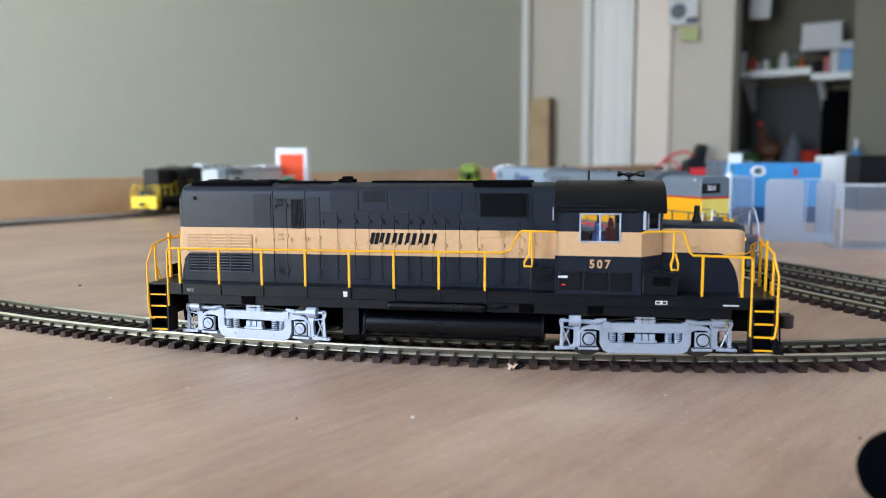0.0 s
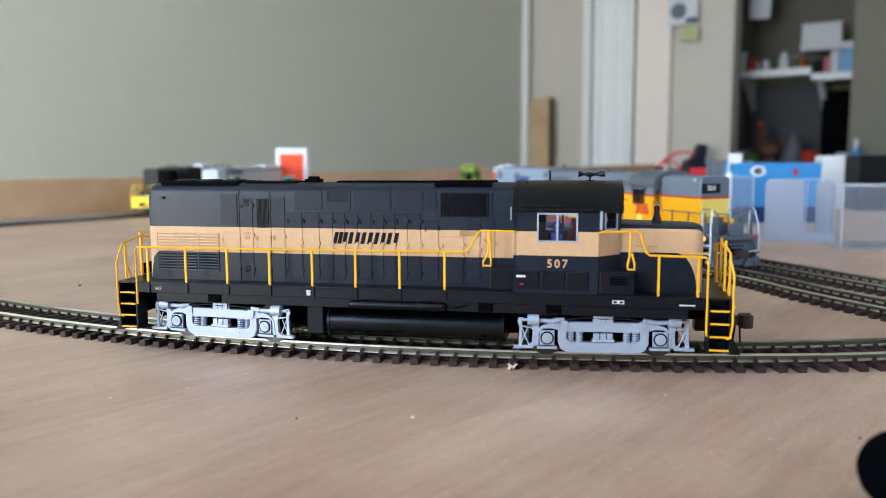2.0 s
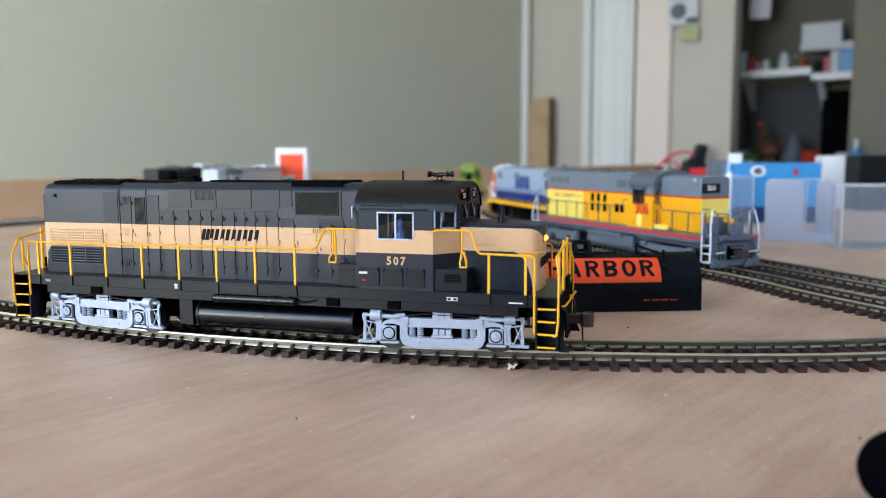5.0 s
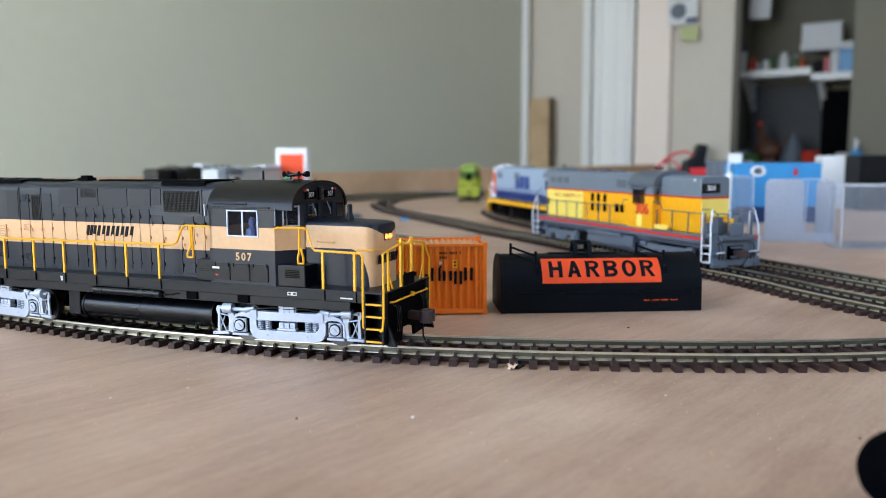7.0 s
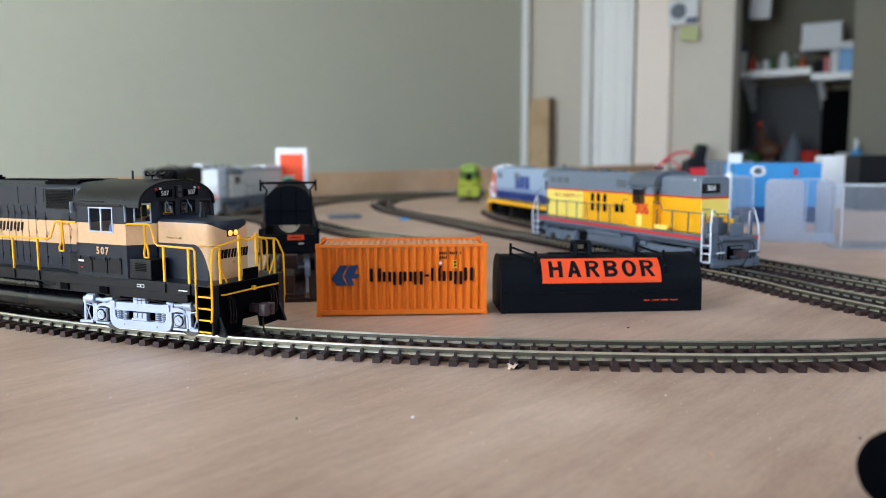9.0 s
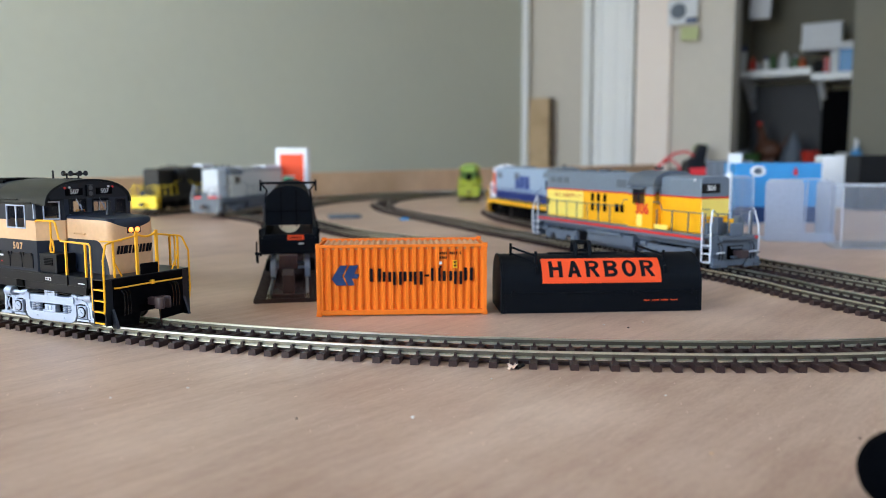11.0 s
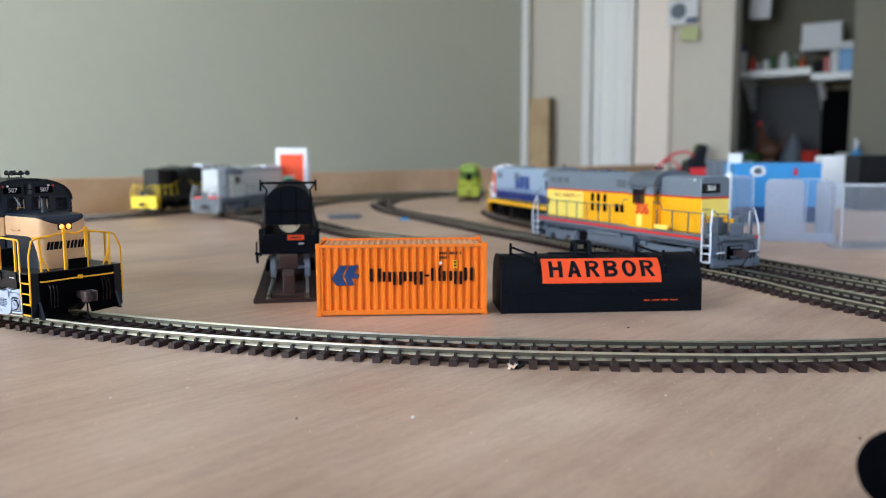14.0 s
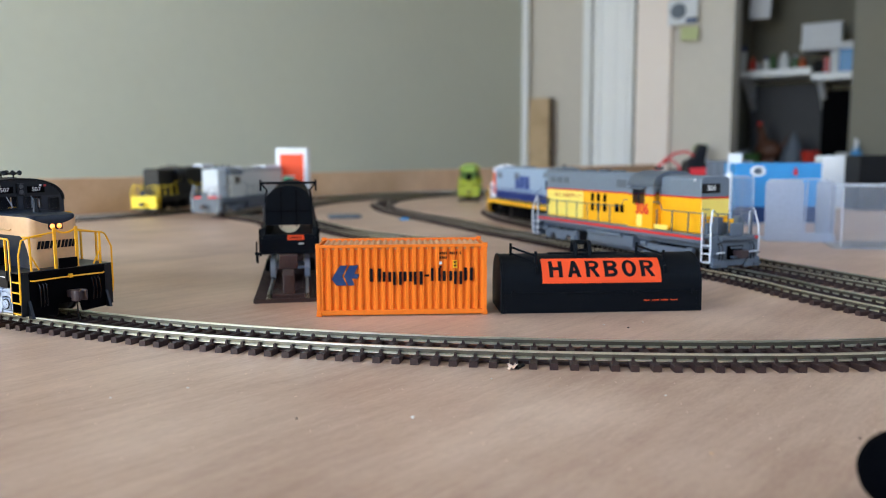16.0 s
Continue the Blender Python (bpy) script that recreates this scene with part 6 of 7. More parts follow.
def engine_yellow():
    paint = banded("yellow_engine_paint", srgb(112, 122, 134), [(18.6, srgb(248, 176, 26)), (37.6, srgb(206, 44, 36)), (38.6, srgb(110, 120, 132))])
    t = road_switcher("yellow model diesel locomotive with grey roof and red stripes", mm(118.1, 498.8, RAIL, -67.9), paint, GREY, PALE, GREY, roof_mat=GREY_DARK, post_mat=GREY_DARK)
    part("red_stripe", Shape().box(-89.6, 89.6, -15.82, -15.68, 16.2, 17.7), M["red_print"], t, "thin red sill stripe")
    # bright reflections on the flank, painted as paler yellow plates
    dots(t, "reflection_panel", [(-84, -36.6, 19.4, 37.4)], -9.9, LEMON, "paler yellow panel painted for a reflection")
    dots(t, "reflection_panel", [(31.0, 36.4, 19.6, 26.6), (48.0, 60.0, 19.4, 22.0)], -15.5, LEMON, "paler yellow patch painted for a reflection")
    part("nose_panel", Shape().box(79.9, 80.25, -9.2, 9.2, 28.0, 37.4), LEMON, t, "paler yellow nose panel")
    dots(t, "vent", [(u, u + 3.4, z, z + 5.2) for u in (-27.0, -20.0, -12.6) for z in (25.4, 31.6)] + [(0.6, 4.6, 26, 31), (6.4, 10.0, 26, 31), (-84.2, -81.6, 27, 31)], -9.95, M["black_dull"], "dark vent")
    dots(t, "vent", [(u, u + 6.4, 42.6, 46.6) for u in (-80, -71, -62)] + [(2, 12, 41.4, 46.4)], -9.9, GREY_DARK)
    part("cab_number", text_mesh("306", 6.2, M["red_print"], bold=0.3), None, t, "red cab number", m=pose(36.0 * MM, -15.62 * MM, 29.8 * MM, 90, 0, 0))
    x = -74.0
    for k, w in enumerate((2.0, 2.2, 2.4, 0, 1.4, 2.2, 2.0, 2.0, 2.0, 2.0, 2.0, 2.2, 2.0, 2.0)):
        if w:
            part("name_bar", Shape().box(x, x + w * 0.8, -10.12, -10.0, 33.0, 35.6), M["red_print"], t)
        x += max(w, 1.6) + 0.55
    nb = part("number_board", Shape().box(79.8, 80.5, -9.4, 2.8, 40.6, 45.8), M["black_gloss"], t, "black number board", bevel=0.3)
    part("figures", text_mesh("306", 2.9, M["white_print"], bold=0.05), None, nb, m=pose(80.55 * MM, -3.3 * MM, 43.3 * MM, 90, 0, 90))
    part("marker_lamp", Shape().ball((75, -9.8, 47.6), 0.9, 8, 6), M["white_print"], t)
    part("hand_brake", Shape().box(83, 86, -10, 4, 18.6, 25), GREY, t, bevel=0.4)
    for z in (20, 26, 32):
        part("grab_iron", Shape().tube([(80.3, -8.8, z), (81.0, -8.6, z), (81.0, -4.4, z), (80.3, -4.2, z)], 0.22), GREY, t)
    for v in (-11.5, -9.6, 9.6, 11.5):
        part("hose", Shape().tube([(96.2, v, 15), (97.4, v, 13.6), (97.6, v, 8), (97.0, v, 5)], 0.4), M["black_gloss"], t)
    # flat black patch draws the shade of an opening behind the coupler
    part("pilot_dark_patch", Shape().box(96.05, 96.3, -5.4, 5.4, 6.4, 13.6), M["black_dull"], t)
    for v in (-13.6, 13.6):
        part("pilot_step", Shape().box(96.1, 98.4, v - 2.2, v + 2.2, 3.2, 4.2).box(96.1, 97.6, v - 2.0, v + 2.0, 9.0, 9.8), GREY_DARK, t, bevel=0.1)
    part("anticlimber", Shape().box(96.2, 98.6, -11.0, 11.0, 16.4, 18.5), GREY_DARK, t, "grey buffer beam", bevel=0.4)
    part("coupler_pocket", Shape().box(96.2, 99.0, -3.2, 3.2, 7.2, 8.2).box(96.2, 99.0, -3.2, 3.2, 12.0, 13.0), GREY_DARK, t, bevel=0.2)
    for v in (-1, 1):
        part("pilot_plate", Shape().prism([(v * 5.6, 2.2), (v * 15.6, 2.2), (v * 15.6, 7.4), (v * 7.6, 6.2)], 96.2, 97.6, "x"), GREY, t, bevel=0.3)
        part("corner_grab", Shape().tube([(97.0, v * 9.0, 10), (98.6, v * 9.4, 10.4), (98.6, v * 12.6, 10.4), (97.0, v * 13.0, 10)], 0.35), PALE, t, "white grab iron")
        part("gate_box", Shape().box(88.5, 92.5, min(v * 5, v * 9), max(v * 5, v * 9), 18.8, 28.5), GREY_DARK, t, bevel=0.6)
    part("red_end", Shape().box(95.4, 96.3, 11.0, 15.4, 16.8, 18.4), M["red_print"], t)
    part("yellow_box", Shape().box(82, 88, 5.5, 10, 18.8, 26.5), M["yellow"], t, "yellow box by the end rail", bevel=0.3)
    part("sun_shade", Shape().prism([(-15.4, 42.6), (-19.0, 41.4), (-19.0, 41.8), (-15.4, 43.2)], 26, 40, "x"), GREY_DARK, t)


def engine_blue():
    paint = banded("blue_engine_paint", srgb(236, 190, 30), [(19.4, srgb(26, 48, 112)), (27.2, srgb(146, 164, 186))])
    t = road_switcher("grey and blue model diesel locomotive with a yellow stripe", mm(87.6, 742, RAIL, -75.0), paint, M["black_dull"], M["yellow"], M["black_dull"], roof_mat=GREY, post_mat=BLUE, cab_at=(58, 78), front=90)
    part("yellow_stripe", Shape().box(-92, 92, -15.9, -15.7, 15.0, 18.2), M["yellow"], t, "yellow sill stripe")
    for k in range(3):
        part("name_block", Shape().box(-27 + k * 13.0, -16.4 + k * 13.0, -10.1, -9.75, 31.0, 43.0), BLUE, t, "plain blue block")
    dots(t, "vent", [(-80, -66, 40, 46), (-30, -16, 40, 46)], -9.9, GREY)


engine_yellow()
engine_blue()
YELLOW_BRIGHT = material("lemon_yellow_plastic", srgb(250, 214, 30), 0.45, vary=0.05)
_t = road_switcher("black model diesel locomotive with bright yellow railings and nose steps", mm(-322, 984, RAIL, -101.0), banded("black_engine_paint", srgb(8, 8, 10), [(18.6, srgb(7, 8, 11))]), M["black"], YELLOW_BRIGHT, M["black_dull"], post_mat=YELLOW_BRIGHT)
part("yellow_pilot", Shape().box(96.1, 96.9, -15.6, 15.6, 5, 19), YELLOW_BRIGHT, _t, "bright yellow end plate", bevel=0.3)
part("roof_cover", Shape().box(-60, -30, -7, 7, 50.6, 54.5), PALE, _t, "pale roof cover", bevel=1.0)
dots(_t, "side_mark", [(u, u + 6, 19.5, 32) for u in range(66, -80, -16)], -16.0, YELLOW_BRIGHT, "yellow side mark")
WHITE_GREY = material("white_engine_nose", srgb(184, 192, 198), 0.4, vary=0.05)
_t = road_switcher("pale grey model diesel locomotive with a white nose", mm(-232, 931, RAIL, -104.0), banded("grey_engine_paint", srgb(92, 98, 104), [(18.6, srgb(182, 184, 178)), (46, srgb(150, 154, 154))]), GREY_DARK, WHITE_GREY, GREY_DARK, nose_paint=WHITE_GREY, cab_at=(40, 66), front=84, post_mat=GREY)
part("red_stripe", Shape().box(84.2, 96.5, -13, 13, 18.8, 20.4), M["red_print"], _t, "red stripe on the nose step")
part("pale_hatch", Shape().box(30, 39, -8.5, 8.5, 48.4, 52.6), PALE, _t, bevel=0.6)
part("pale_hatch", Shape().box(-80, -30, -8.5, 8.5, 50.2, 53.2), PALE, _t, bevel=0.6)
for _k in range(6):
    part("name_block", Shape().box(-40 + _k * 8, -34 + _k * 8, -10.1, -9.7, 36, 43), material("faded_red_print", srgb(120, 78, 74), 0.5) if _k == 0 else bpy.data.materials["faded_red_print"], _t, "plain faded block")
LIME = material("lime_plastic", srgb(158, 166, 48), 0.45, vary=0.08)
GREEN = material("leaf_green_plastic", srgb(96, 140, 50), 0.45, vary=0.08)
_t = road_switcher("lime green and yellow model diesel locomotive seen nose-on", mm(46, 1285, RAIL, -94.0), banded("lime_engine_paint", srgb(166, 180, 60), [(18.6, srgb(164, 170, 60)), (28, srgb(78, 104, 46)), (40, srgb(136, 160, 72)), (46, srgb(110, 140, 80))]), LIME, LIME, GREEN, post_mat=LIME)
part("dark_grille", Shape().box(80.0, 80.5, -4, 4, 26, 38), M["black_dull"], _t)
CORAL = material("coral_plastic", srgb(238, 112, 84), 0.45, vary=0.06)
_t = road_switcher("orange and white model diesel locomotive behind the blue one", mm(83.5, 1012, RAIL, -97.0), banded("coral_engine_paint", srgb(220, 220, 220), [(18.6, srgb(236, 116, 86)), (46, srgb(236, 210, 204))]), PALE, PALE, GREY, post_mat=PALE)


# ---- packaging, tools and clutter on the table ----
TRAY = clear_plastic("frosted_tray_plastic", tint=srgb(186, 192, 208), rough=0.3, opacity=0.78)
CLEAR = clear_plastic("clear_pack_plastic", tint=(0.6, 0.65, 0.75, 1.0), opacity=0.08)
CLEAR_EDGE = clear_plastic("clear_pack_edge", tint=(0.9, 0.93, 1.0, 1.0), opacity=0.42)
BOX_BLUE = material("blue_card", srgb(56, 146, 208), 0.45, vary=0.08, scale=50)
CARD_WHITE = material("white_card", srgb(230, 232, 236), 0.6, vary=0.04, scale=50)
DARK_BOX = material("black_card", srgb(13, 13, 15), 0.6, vary=0.1, spec=0.2)
RED_WIRE = material("red_cable", srgb(206, 40, 50), 0.45, vary=0.05)


def rounded_plate(w, h, r, n=6):
    pts = []
    for cx, cy, a0 in ((w - r, r, -90), (w - r, h - r, 0), (r, h - r, 90), (r, r, 180)):
        pts += [(cx + r * math.cos(radians(a0 + 90 * k / n)), cy + r * math.sin(radians(a0 + 90 * k / n))) for k in range(n + 1)]
    return pts


def tray():
    t = thing("plastic_tray", "frosted white plastic package tray standing open on the table", "packaging", mm(248, 600, 0, -14))
    part("front_panel", Shape().prism(rounded_plate(28, 47, 4), 0, 0.8, "y", Matrix.Rotation(-0.06, 4, "X")), TRAY, t, bevel=0.2)
    part("side_panel", Shape().prism(rounded_plate(14, 44, 3), 26, 26.8, "y", Matrix.Translation((41, 0, 2))), TRAY, t, bevel=0.2)
    part("base", Shape().prism([(a, b) for a, b in rounded_plate(50, 30, 4)], 0, 1.2, "z"), TRAY, t, bevel=0.3)
    part("front_lip", Shape().prism(rounded_plate(50, 7, 3), -0.6, 0.2, "y"), TRAY, t, bevel=0.2)
    part("rim", Shape().tube([(2, 0, 47), (26, 0, 47.5), (46, 12, 47.8), (48, 26, 46.5)], 0.6), CLEAR_EDGE, t)
    part("clear_wall", Shape().box(29, 48, -0.2, 0.1, 6, 46), CLEAR, t)
    part("corner_rib", Shape().rod((28.5, 0, 2), (29.2, -0.6, 46), 0.6, 6), TRAY, t)


def clear_box(x, y, rz, w, d, h, label):
    t = thing("clear_box", label, "packaging", mm(x, y, 0, rz), "clear plastic packs")
    for nm, a in (("front_wall", (0, w, 0, 0.5, 0.6, h)), ("back_wall", (0, w, d - 0.5, d, 0.6, h)), ("side_wall", (0, 0.5, 0.5, d - 0.5, 0.6, h)), ("side_wall", (w - 0.5, w, 0.5, d - 0.5, 0.6, h)), ("top_wall", (0.5, w - 0.5, 0.5, d - 0.5, h - 0.5, h))):
        part(nm, Shape().box(*a), CLEAR, t)
    e = Shape()
    for xx in (0, w):
        for yy in (0, d):
            e.rod((xx, yy, 0.5), (xx, yy, h), 0.5, 6)
        e.rod((xx, 0, h), (xx, d, h), 0.5, 6)
    for yy in (0, d):
        e.rod((0, yy, h), (w, yy, h), 0.5, 6)
    part("edge_ridge", e, CLEAR_EDGE, t)
    part("flange", Shape().box(-6, w + 6, -6, d + 6, 0, 0.6), CLEAR_EDGE, t)
    return t


def card_box(name, label, x, y, rz, w, d, h, mat, category="box"):
    t = thing(name, label, category, mm(x, y, 0, rz))
    part("carton", Shape().box(0, w, 0, d, 0, h), mat, t, bevel=0.6)
    part("lid_flap", Shape().box(0.3, w - 0.3, 0.3, d - 0.3, h, h + 0.5), mat, t, bevel=0.15)
    return t


tray()
clear_box(283, 552, -16, 80, 42, 44, "clear plastic locomotive pack lying empty on the table")
clear_box(262, 742, 4, 34, 24, 46, "small clear plastic pack before the blue box")
_t = card_box("product_box", "bright blue cardboard box with a white ring", 288, 772, -2, 84, 34, 58.4, BOX_BLUE)
part("ring_mark", Shape().prism([(22 + 7.6 * math.cos(a * math.pi / 14), 51 + 5.4 * math.sin(a * math.pi / 14)) for a in range(28)], -0.3, 0.1), CARD_WHITE, _t, "white ring")
part("ring_eye", Shape().prism([(22 + 4.2 * math.cos(a * math.pi / 14), 51 + 3.2 * math.sin(a * math.pi / 14)) for a in range(28)], -0.45, 0.0), GREY_DARK, _t)
part("red_flash", Shape().prism([(56, 48), (60, 46), (61, 50), (58, 55)], -0.3, 0.1), M["red_print"], _t)
part("dark_band", Shape().box(0.5, 83, -0.25, 0.1, 0.6, 16), M["navy"], _t, "dark blue lower band")
card_box("white_carton", "plain white carton behind the packs", 484, 1000, -12, 40, 40, 66, CARD_WHITE)
card_box("black_carton", "plain black carton near the wall side", 500, 940, -10, 90, 60, 66, DARK_BOX)
card_box("white_card_strip", "narrow white upright card by the blue box", 287, 790, -20, 13, 4, 68, CARD_WHITE)
card_box("white_card_strip", "narrow white upright card behind the yellow engine", 268, 742, -30, 5, 4, 50, CARD_WHITE)
_t = card_box("grey_crate", "grey translucent parts crate on the table", 366, 1090, -20, 62, 40, 60, GREY)
for _k in range(6):
    part("crate_rib", Shape().box(4 + _k * 10, 7 + _k * 10, -1.2, 0.2, 4, 58), GREY_DARK, _t, bevel=0.3)
_t = thing("test_lead", "looped red test lead with black clip on the table", "cable", mm(0, 0))
part("wire", Shape().tube([(345, 1300, 2), (352, 1300, 40), (366, 1300, 60), (384, 1300, 72), (402, 1300, 75), (420, 1300, 66), (434, 1300, 45), (440, 1300, 3)], 2.0, 8), RED_WIRE, _t)
part("wire", Shape().tube([(330, 1320, 2), (360, 1310, 52), (380, 1306, 62), (392, 1300, 50), (396, 1290, 2)], 1.8, 8), RED_WIRE, _t)
_t = thing("bench_tool", "black and red bench tool standing on the table", "tool", mm(420, 1290))
part("body", Shape().prism([(-16, 0), (20, 0), (22, 38), (12, 60), (16, 84), (4, 88), (-6, 66), (-20, 58), (-22, 40)], 0, 26), M["black"], _t, bevel=3)
part("red_grip", Shape().box(-14, 14, -2, 2, 36, 48), RED_WIRE, _t, bevel=1)
_t = card_box("orange_card_box", "white card box with an orange window panel", -212.6, 1000, 0, 40.2, 22, 78.5, CARD_WHITE)
part("orange_panel", Shape().box(5.6, 35.4, -0.35, 0.1, 32, 71), M["orange_sign"], _t, "orange panel")
for _z in (38, 42):
    part("print_bar", Shape().box(9, 24, -0.5, -0.3, _z, _z + 1.6), CARD_WHITE, _t)
_t = thing("glue_bottle", "small green capped bottle behind the coil car", "bottle", mm(-178, 905))
part("bottle", Shape().lathe([(7.5, 0), (8, 1), (8, 28), (6, 33), (3.6, 35), (3.6, 36)], n=16), CARD_WHITE, _t)
part("cap", Shape().lathe([(7, 30), (7.4, 37), (6.6, 42), (3, 44.6)], n=16), material("green_cap", srgb(24, 120, 84), 0.35), _t, "green cap")
_t = thing("blue_clip", "small blue plastic clip by the rails", "clip", mm(-41, 826, 0, 10))
part("clip", Shape().box(-5, 5, -2.4, 2.4, 0, 1.6).box(-3, 3, -1.6, 1.6, 1.5, 2.4), BOX_BLUE, _t, bevel=0.8)
_t = thing("steel_plate", "thin grey plastic offcut lying on the table", "plate", mm(-109, 866, 0, 12))
part("plate", Shape().prism(rounded_plate(36, 40, 8), 0, 3.0, "z", Matrix.Translation((-18, -20, 0))), GREY_DARK, _t, bevel=0.8)
_t = thing("foam_ball", "round black foam cap close to the camera", "foam cap", mm(82.8, 135.5))
part("foam", Shape().ball((0, 0, 7.4), 7.4, 24, 16), material("black_foam", srgb(4, 5, 8), 0.95, vary=0.2, bump=0.3, bump_scale=2500, spec=0.02), _t)


# ---- specks and chips on the bare wood ----
CHIP = material("fresh_chip_wood", srgb(240, 212, 192), 0.6, vary=0.1)


def chips():
    t = thing("wood_chip", "small splintered wood chip beside the track", "chip", mm(21.2, 231.5))
    rnd = random.Random(4)
    part("splinter", Shape().rod((1.2, 0.4, 0.7), (3.4, 1.4, 1.3), 0.75, 9, 0.6), M["black_gloss"], t, "dark blue-black bead")
    for k in range(9):
        a = rnd.uniform(0, 6.28)
        m = Matrix.Translation((rnd.uniform(-1.3, 0.5), rnd.uniform(-0.7, 0.7), 0.7)) @ Matrix.Rotation(a, 4, "Z") @ Matrix.Rotation(rnd.uniform(-1.2, -0.2), 4, "Y")
        part("splinter", Shape().prism([(-0.6, -0.2), (1.0, -0.28), (1.7, 0.05), (-0.5, 0.25)], -0.12, 0.16, "z", m), CHIP, t)
    rnd = random.Random(9)
    for x, y, r, mat in ((-7.7, 187.7, 0.55, "white_print"), (-36.4, 187.2, 0.35, "black"), (60, 205, 0.3, "white_print"), (-72, 214, 0.35, "white_print"), (95, 172, 0.3, "black"), (58, 163, 0.45, "board"), (-90, 205, 0.3, "white_print"), (14, 222, 0.3, "white_print"), (70, 290, 0.5, "black"), (78, 300, 0.4, "white_print"), (62, 296, 0.35, "white_print"), (-150, 300, 0.4, "white_print"), (30, 214, 0.25, "board"), (-186, 395, 0.7, "black")):
        c = thing("crumb", "tiny crumb lying on the bare plywood", "crumb", mm(x, y, 0, rnd.uniform(0, 180)), "crumbs on the plywood")
        part("grain", Shape().ball((0, 0, r * 0.45), r, 7, 5, (1.3, 0.9, 0.5)), M[mat], c)


chips()


def wood_dust():
    """Fine pale sawdust and lint scattered over the bare plywood near the rails."""
    rnd = random.Random(21)
    sh = Shape()
    for k in range(260):
        x, y = rnd.uniform(-130, 150), 150 + abs(rnd.gauss(70, 40))
        r = rnd.uniform(0.07, 0.22)
        a = rnd.uniform(0, 3.14)
        sh.prism([(-1.4 * r, -0.5 * r), (1.2 * r, -0.6 * r), (1.6 * r, 0.5 * r), (-r, 0.7 * r)], 0.004, r * 0.5, "z", Matrix.Translation((x, y, 0)) @ Matrix.Rotation(a, 4, "Z"))
    ob = new("wood_dust", sh.mesh("wood_dust", CHIP, smooth=False))
    tagged(ob, "fine pale sawdust scattered on the bare plywood", "dust", "", "stuff")


wood_dust()


# ---- wall fittings and the closet ----
def wall_control():
    t = thing("thermostat", "white wall thermostat with a round dial and blue tag", "thermostat", ROOM @ mm(3400, 1025, 620))
    part("case", Shape().box(-52, -46, -62, 62, 0, 104), CARD_WHITE, t, bevel=3)
    part("dial", Shape().rod((-53, 16, 56), (-60, 16, 56), 32, 24), GREY, t, "grey round dial", bevel=1.0)
    part("tag", Shape().box(-57, -51, -62, -16, 6, 24), M["navy"], t, "blue tag", bevel=1.0)
    t = thing("wall_note", "pale green paper note on the wall", "note", ROOM @ mm(3350, 1000, 560))
    part("paper", Shape().box(-0.8, 0, -42, 30, -6, 48), material("green_note", srgb(196, 204, 150), 0.8), t, bevel=0.2)


def plank():
    t = thing("wood_plank", "short wooden plank leaning in the doorway", "plank", ROOM @ mm(3395, 1640, FLOOR / MM))
    part("plank", Shape().box(-24, 0, 8, 112, 0, 1249), M["plank"], t, bevel=2)
    part("dark_edge", Shape().box(-22, -2, -8, 7.4, 0, 1249), material("bark_edge", srgb(84, 66, 48), 0.8, vary=0.2), t, "dark bark edge", bevel=2)


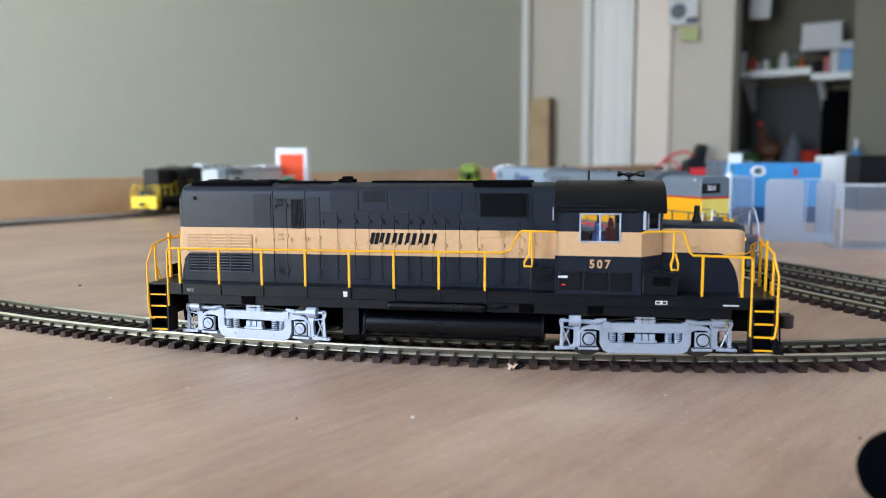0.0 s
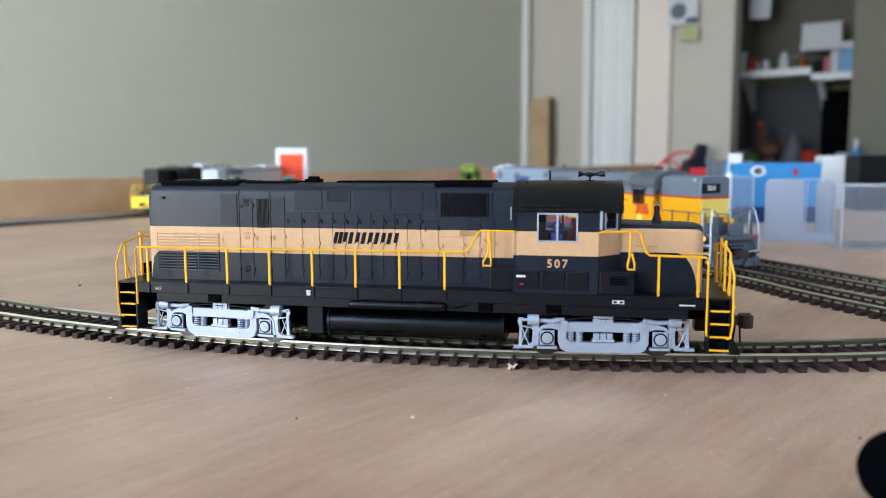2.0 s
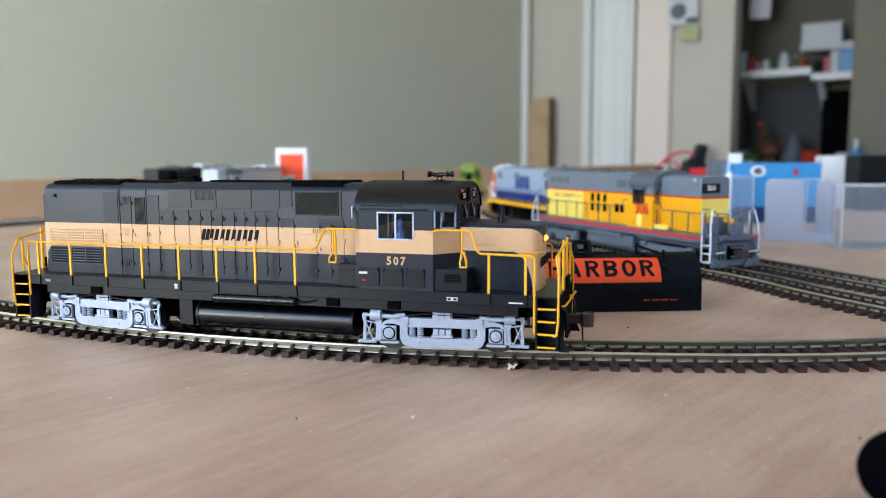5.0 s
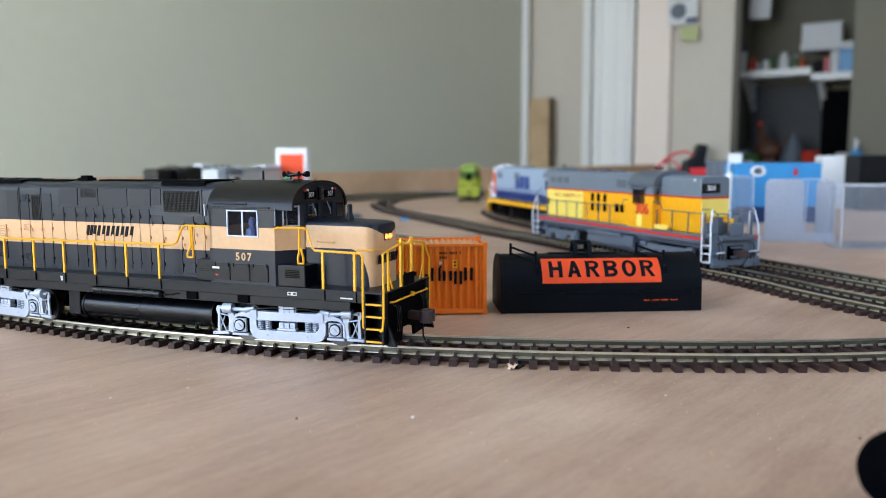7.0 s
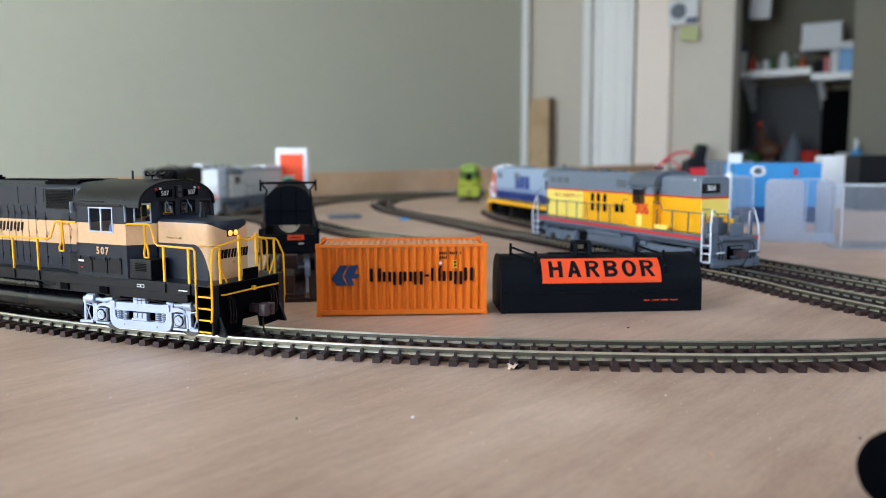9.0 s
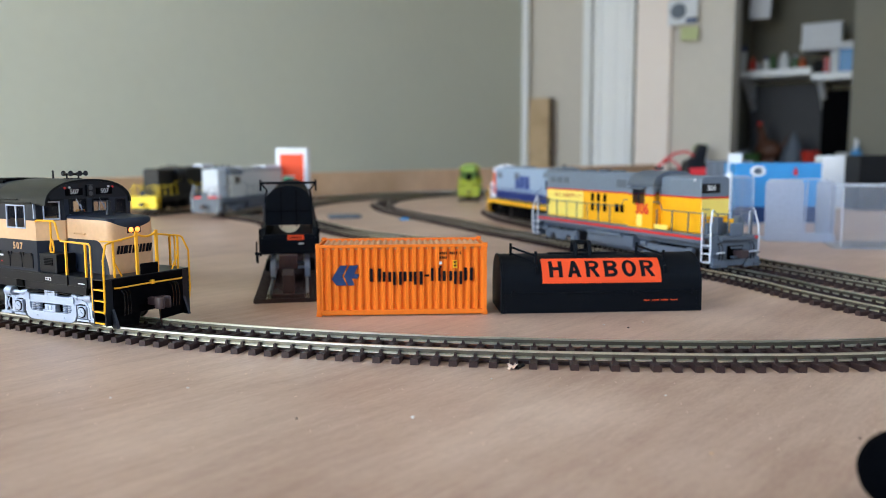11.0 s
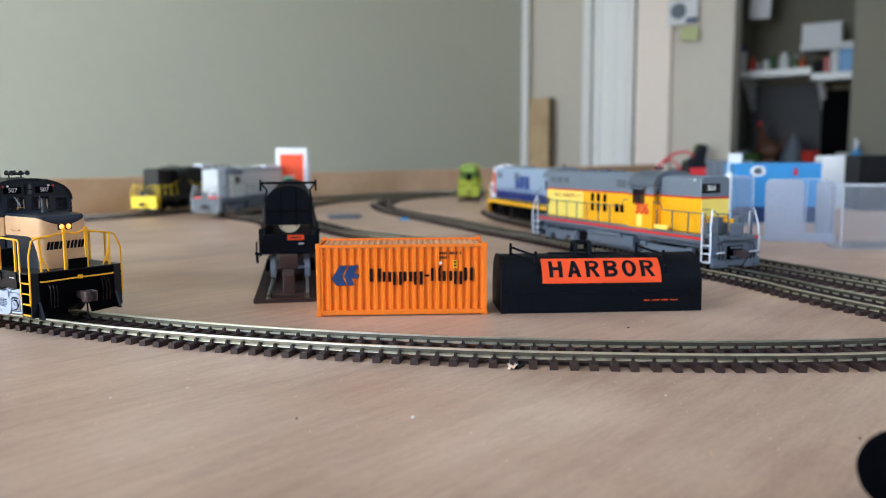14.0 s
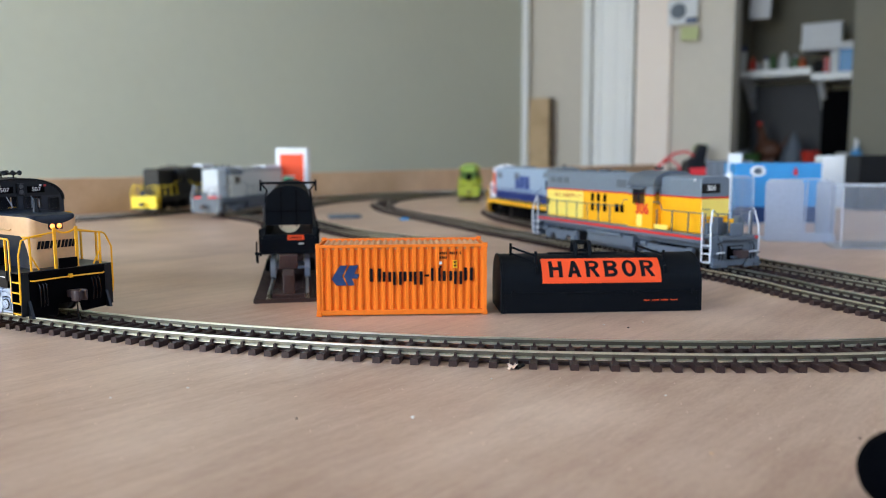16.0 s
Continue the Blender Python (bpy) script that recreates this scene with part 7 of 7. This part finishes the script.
def closet():
    desk = thing("closet_desk", "dark desk with a cluttered top in the closet", "desk", ROOM)
    part("desk_top", Shape().box(3440, 4110, -180, 905, 10, 40), DARK_BOX, desk, bevel=3)
    for y in (-160, 860):
        part("desk_leg", Shape().box(3460, 4090, y, y + 30, FLOOR / MM, 10), DARK_BOX, desk, bevel=2)
    for y0, y1, z in ((590, 915, 428), (180, 590, 400)):
        s = thing("closet_shelf", "white bracketed closet shelf" if y0 > 400 else "shaded white closet shelf", "shelf", ROOM)
        part("board", Shape().box(3800, 4118, y0, y1, z, z + 32), M["white_trim"], s, bevel=2)
        part("bracket", Shape().prism([(4117, z), (3860, z), (3990, z - 70), (4100, z - 150), (4117, z - 150)], y1 - 40, y1 - 14), M["white_trim"], s, bevel=2)
    # added charcoal panel gives the closet's lower half its darkness
    pb = thing("closet_dark_panel", "charcoal panel added to darken the closet's lower half", "board", ROOM @ mm(4080, 700, 40))
    part("board", Shape().box(0, 14, -120, 200, 0, 372), material("closet_dark_tone", srgb(92, 92, 94), 0.9, vary=0.1, scale=60), pb, bevel=2)
    scr = thing("dark_screen", "switched-off black monitor standing on the closet desk", "monitor", ROOM @ mm(3990, 475, 40))
    part("panel", Shape().box(0, 26, -92, 92, 20, 330), M["black_dull"], scr, bevel=4)
    part("stand", Shape().box(-40, 40, -70, 70, 0, 10).box(8, 20, -20, 20, 8, 60), M["black"], scr, bevel=2)
    cols = {"amber": srgb(176, 84, 40), "navy": srgb(40, 52, 120), "white": srgb(226, 228, 226), "red": srgb(190, 52, 40), "leaf": srgb(60, 92, 50), "sky": srgb(60, 140, 200), "grey": srgb(150, 154, 160)}
    mats = {k: material("bottle_" + k, v, 0.35, vary=0.05, scale=40) for k, v in cols.items()}
    for y, r, h, body, cap in ((893, 15, 118, "white", "navy"), (852, 15, 66, "red", "amber"), (826, 11, 40, "grey", "white"), (792, 14, 62, "white", "navy"), (764, 16, 72, "leaf", "leaf"), (716, 24, 78, "white", "white"), (668, 22, 62, "leaf", "grey"), (640, 18, 50, "amber", "amber")):
        t = thing("bottle", "small %s plastic bottle with a %s cap on the shelf" % (body, cap), "bottle", ROOM @ mm(3870, y, 460), "bottles on the shelf")
        part("body", Shape().lathe([(r * 0.9, 0), (r, 3), (r, h * 0.7), (r * 0.55, h * 0.82), (r * 0.5, h * 0.84)], n=14), mats[body], t)
        part("cap", Shape().lathe([(r * 0.6, h * 0.82), (r * 0.62, h), (r * 0.3, h * 1.01)], n=14), mats[cap], t)
    for nm, lab, y0, y1, z0, z1, m in (("white_bin", "white plastic bin on the closet shelf", 480, 640, 560, 648, CARD_WHITE), ("white_tray", "wide white tray under the bin", 430, 640, 532, 559, CARD_WHITE), ("bleach_pack", "blue and white packet on the shelf", 432, 486, 433, 530, mats["sky"]), ("paper_pack", "white packet on the shelf", 488, 520, 433, 524, CARD_WHITE), ("red_pack", "red and white packet on the shelf", 524, 546, 433, 500, mats["red"]), ("dark_pouch", "dark pouch on the shelf", 550, 586, 433, 490, DARK_BOX)):
        t = thing(nm, lab, "packaging", ROOM)
        part("carton", Shape().box(3830 if nm != "white_tray" else 3810, 3930, y0, y1, z0, z1), m, t, bevel=3)
        part("lid", Shape().box(3828 if nm != "white_tray" else 3808, 3932, y0 - 2, y1 + 2, z1 - 8, z1 + 2), m, t, bevel=1.5)
    t = thing("hanging_paper", "white paper hanging from the closet head", "paper", ROOM @ mm(3800, 870, 690))
    part("sheet", Shape().box(0, 1.5, -100, -8, 0, 520, Matrix.Rotation(0.05, 4, "X")), CARD_WHITE, t)
    t = thing("wooden_rooster", "brown carved bird figure with a red comb on the desk", "figurine", ROOM @ mm(3760, 745, 40))
    part("bird", Shape().ball((0, 0, 60), 52, 14, 10, (0.7, 1.1, 0.85)).rod((0, 22, 80), (0, 34, 150), 26, 10, 12).ball((0, 38, 156), 17, 10, 8).prism([(-50, 80), (-86, 128), (-66, 70)], -6, 6, "x").box(-22, 22, -30, 30, 0, 22), material("carved_wood", srgb(86, 50, 32), 0.6, vary=0.2, scale=60), t)
    part("comb", Shape().ball((0, 40, 176), 11, 8, 6), M["red_print"], t, "red comb")
    t = thing("paper_cone", "crumpled grey cloth heap on the closet desk", "cloth", ROOM @ mm(3760, 640, 40))
    part("cloth", Shape().lathe([(62, 0), (58, 12), (44, 50), (24, 100), (8, 132), (2, 138)], n=9), GREY, t)
    t = thing("spray_bottle", "white spray bottle with a blue base", "bottle", ROOM @ mm(3300, 345, 20))
    part("body", Shape().lathe([(16, 0), (20, 4), (20, 60), (8, 84), (7, 92)], n=14), mats["sky"], t)
    part("trigger", Shape().box(-24, 12, -6, 6, 92, 112).rod((0, 0, 84), (0, 0, 96), 8, 10).box(-22, -16, -4, 4, 70, 94), CARD_WHITE, t, bevel=2)
    for y, h, m, lab in ((850, 60, "grey", "grey tub on the closet desk"), (560, 54, "red", "red tool tray on the closet desk"), (420, 44, "white", "white tub on the closet desk"), (800, 46, "leaf", "green tub on the closet desk")):
        t = thing("desk_tub", lab, "tub", ROOM @ mm(3680, y, 40))
        part("tub", Shape().lathe([(34, 0), (40, h * 0.9), (42, h), (36, h), (34, 6)], n=16), mats[m], t)
    t = thing("potted_sprig", "small pale green potted sprig by the wall", "plant", ROOM @ mm(3250, 905, 20))
    part("pot", Shape().lathe([(22, 0), (30, 40), (32, 46), (26, 46)], n=14), CARD_WHITE, t)
    rnd = random.Random(3)
    lf = material("sprig_leaf", srgb(150, 170, 100), 0.6, vary=0.2)
    for k in range(16):
        a, tilt = rnd.uniform(0, 6.28), rnd.uniform(0.1, 0.7)
        m = Matrix.Translation((0, 0, 44)) @ Matrix.Rotation(a, 4, "Z") @ Matrix.Rotation(tilt, 4, "Y")
        part("leaf", Shape().prism([(-5, 0), (-8, 30), (0, 62 + rnd.uniform(-10, 10)), (8, 30), (5, 0)], -0.6, 0.6, "y", m), lf, t)


wall_control()
plank()
closet()
# a dresser in front of the far wall carries the spray bottle and the sprig
_t = thing("side_cabinet", "low dark cabinet standing against the far wall", "cabinet", ROOM)
part("body", Shape().box(3180, 3350, 300, 1000, FLOOR / MM, 10), DARK_BOX, _t, bevel=3)
part("top", Shape().box(3170, 3352, 290, 1010, 10, 20), DARK_BOX, _t, bevel=2)


# ---- what moves ----
RUN = [(0.0, -52.30), (0.5, -52.42), (1.0, -55.51), (1.5, -59.62), (2.0, -64.38), (2.5, -70.13), (3.0, -76.80), (3.5, -84.11), (4.0, -92.57),
       (5.2, -116.3), (6.3, -142.9), (7.0, -161.87), (7.5, -176.51), (8.0, -190.81), (8.5, -204.41), (9.0, -216.98), (10.2, -244.0), (11.5, -266.69),
       (12.0, -273.63), (12.5, -279.78), (13.0, -284.88), (13.5, -289.3), (14.0, -292.77), (14.5, -295.4), (15.0, -297.2), (15.5, -297.9), (16.0, -297.9)]
PIVOT = 120.85       # between the two trucks' pivots, mm


def run_at(t):
    """How far along the line the engine stands, smooth from row to row."""
    ts = [r[0] for r in RUN]
    i = min(max(int(np.searchsorted(ts, t, side="right")) - 1, 0), len(RUN) - 2)

    def slope(k):
        if k in (0, len(RUN) - 1):
            return 0.0
        return (RUN[k + 1][1] - RUN[k - 1][1]) / (RUN[k + 1][0] - RUN[k - 1][0])
    h = RUN[i + 1][0] - RUN[i][0]
    u = (t - RUN[i][0]) / h
    a, b, ma, mb = RUN[i][1], RUN[i + 1][1], slope(i) * h, slope(i + 1) * h
    return a * (2 * u ** 3 - 3 * u ** 2 + 1) + ma * (u ** 3 - 2 * u ** 2 + u) + b * (3 * u ** 2 - 2 * u ** 3) + mb * (u ** 3 - u ** 2)


def engine_pose(t):
    s = run_at(t)
    xa, ya, aa = MAIN.at(s + PIVOT / 2)
    xb, yb, ab = MAIN.at(s - PIVOT / 2)
    turn = math.atan2(ya - yb, xa - xb)
    return mm((xa + xb) / 2, (ya + yb) / 2, RAIL, math.degrees(turn)), math.degrees(aa - turn), math.degrees(ab - turn)


def motions():
    times = [k * 0.2 for k in range(81)]
    walk(ENGINE, [(t, engine_pose(t)[0]) for t in times])
    for truck_ob, u, which in TRUCKS:
        walk(truck_ob, [(t, mm(u, 0, 0, engine_pose(t)[which])) for t in times])
    for wheel, u in WHEELS:
        walk(wheel, [(t, pose(u * MM, 0, 5.8 * MM, 0, math.degrees((run_at(t) - RUN[0][1]) / 5.8), 0)) for t in times])


motions()
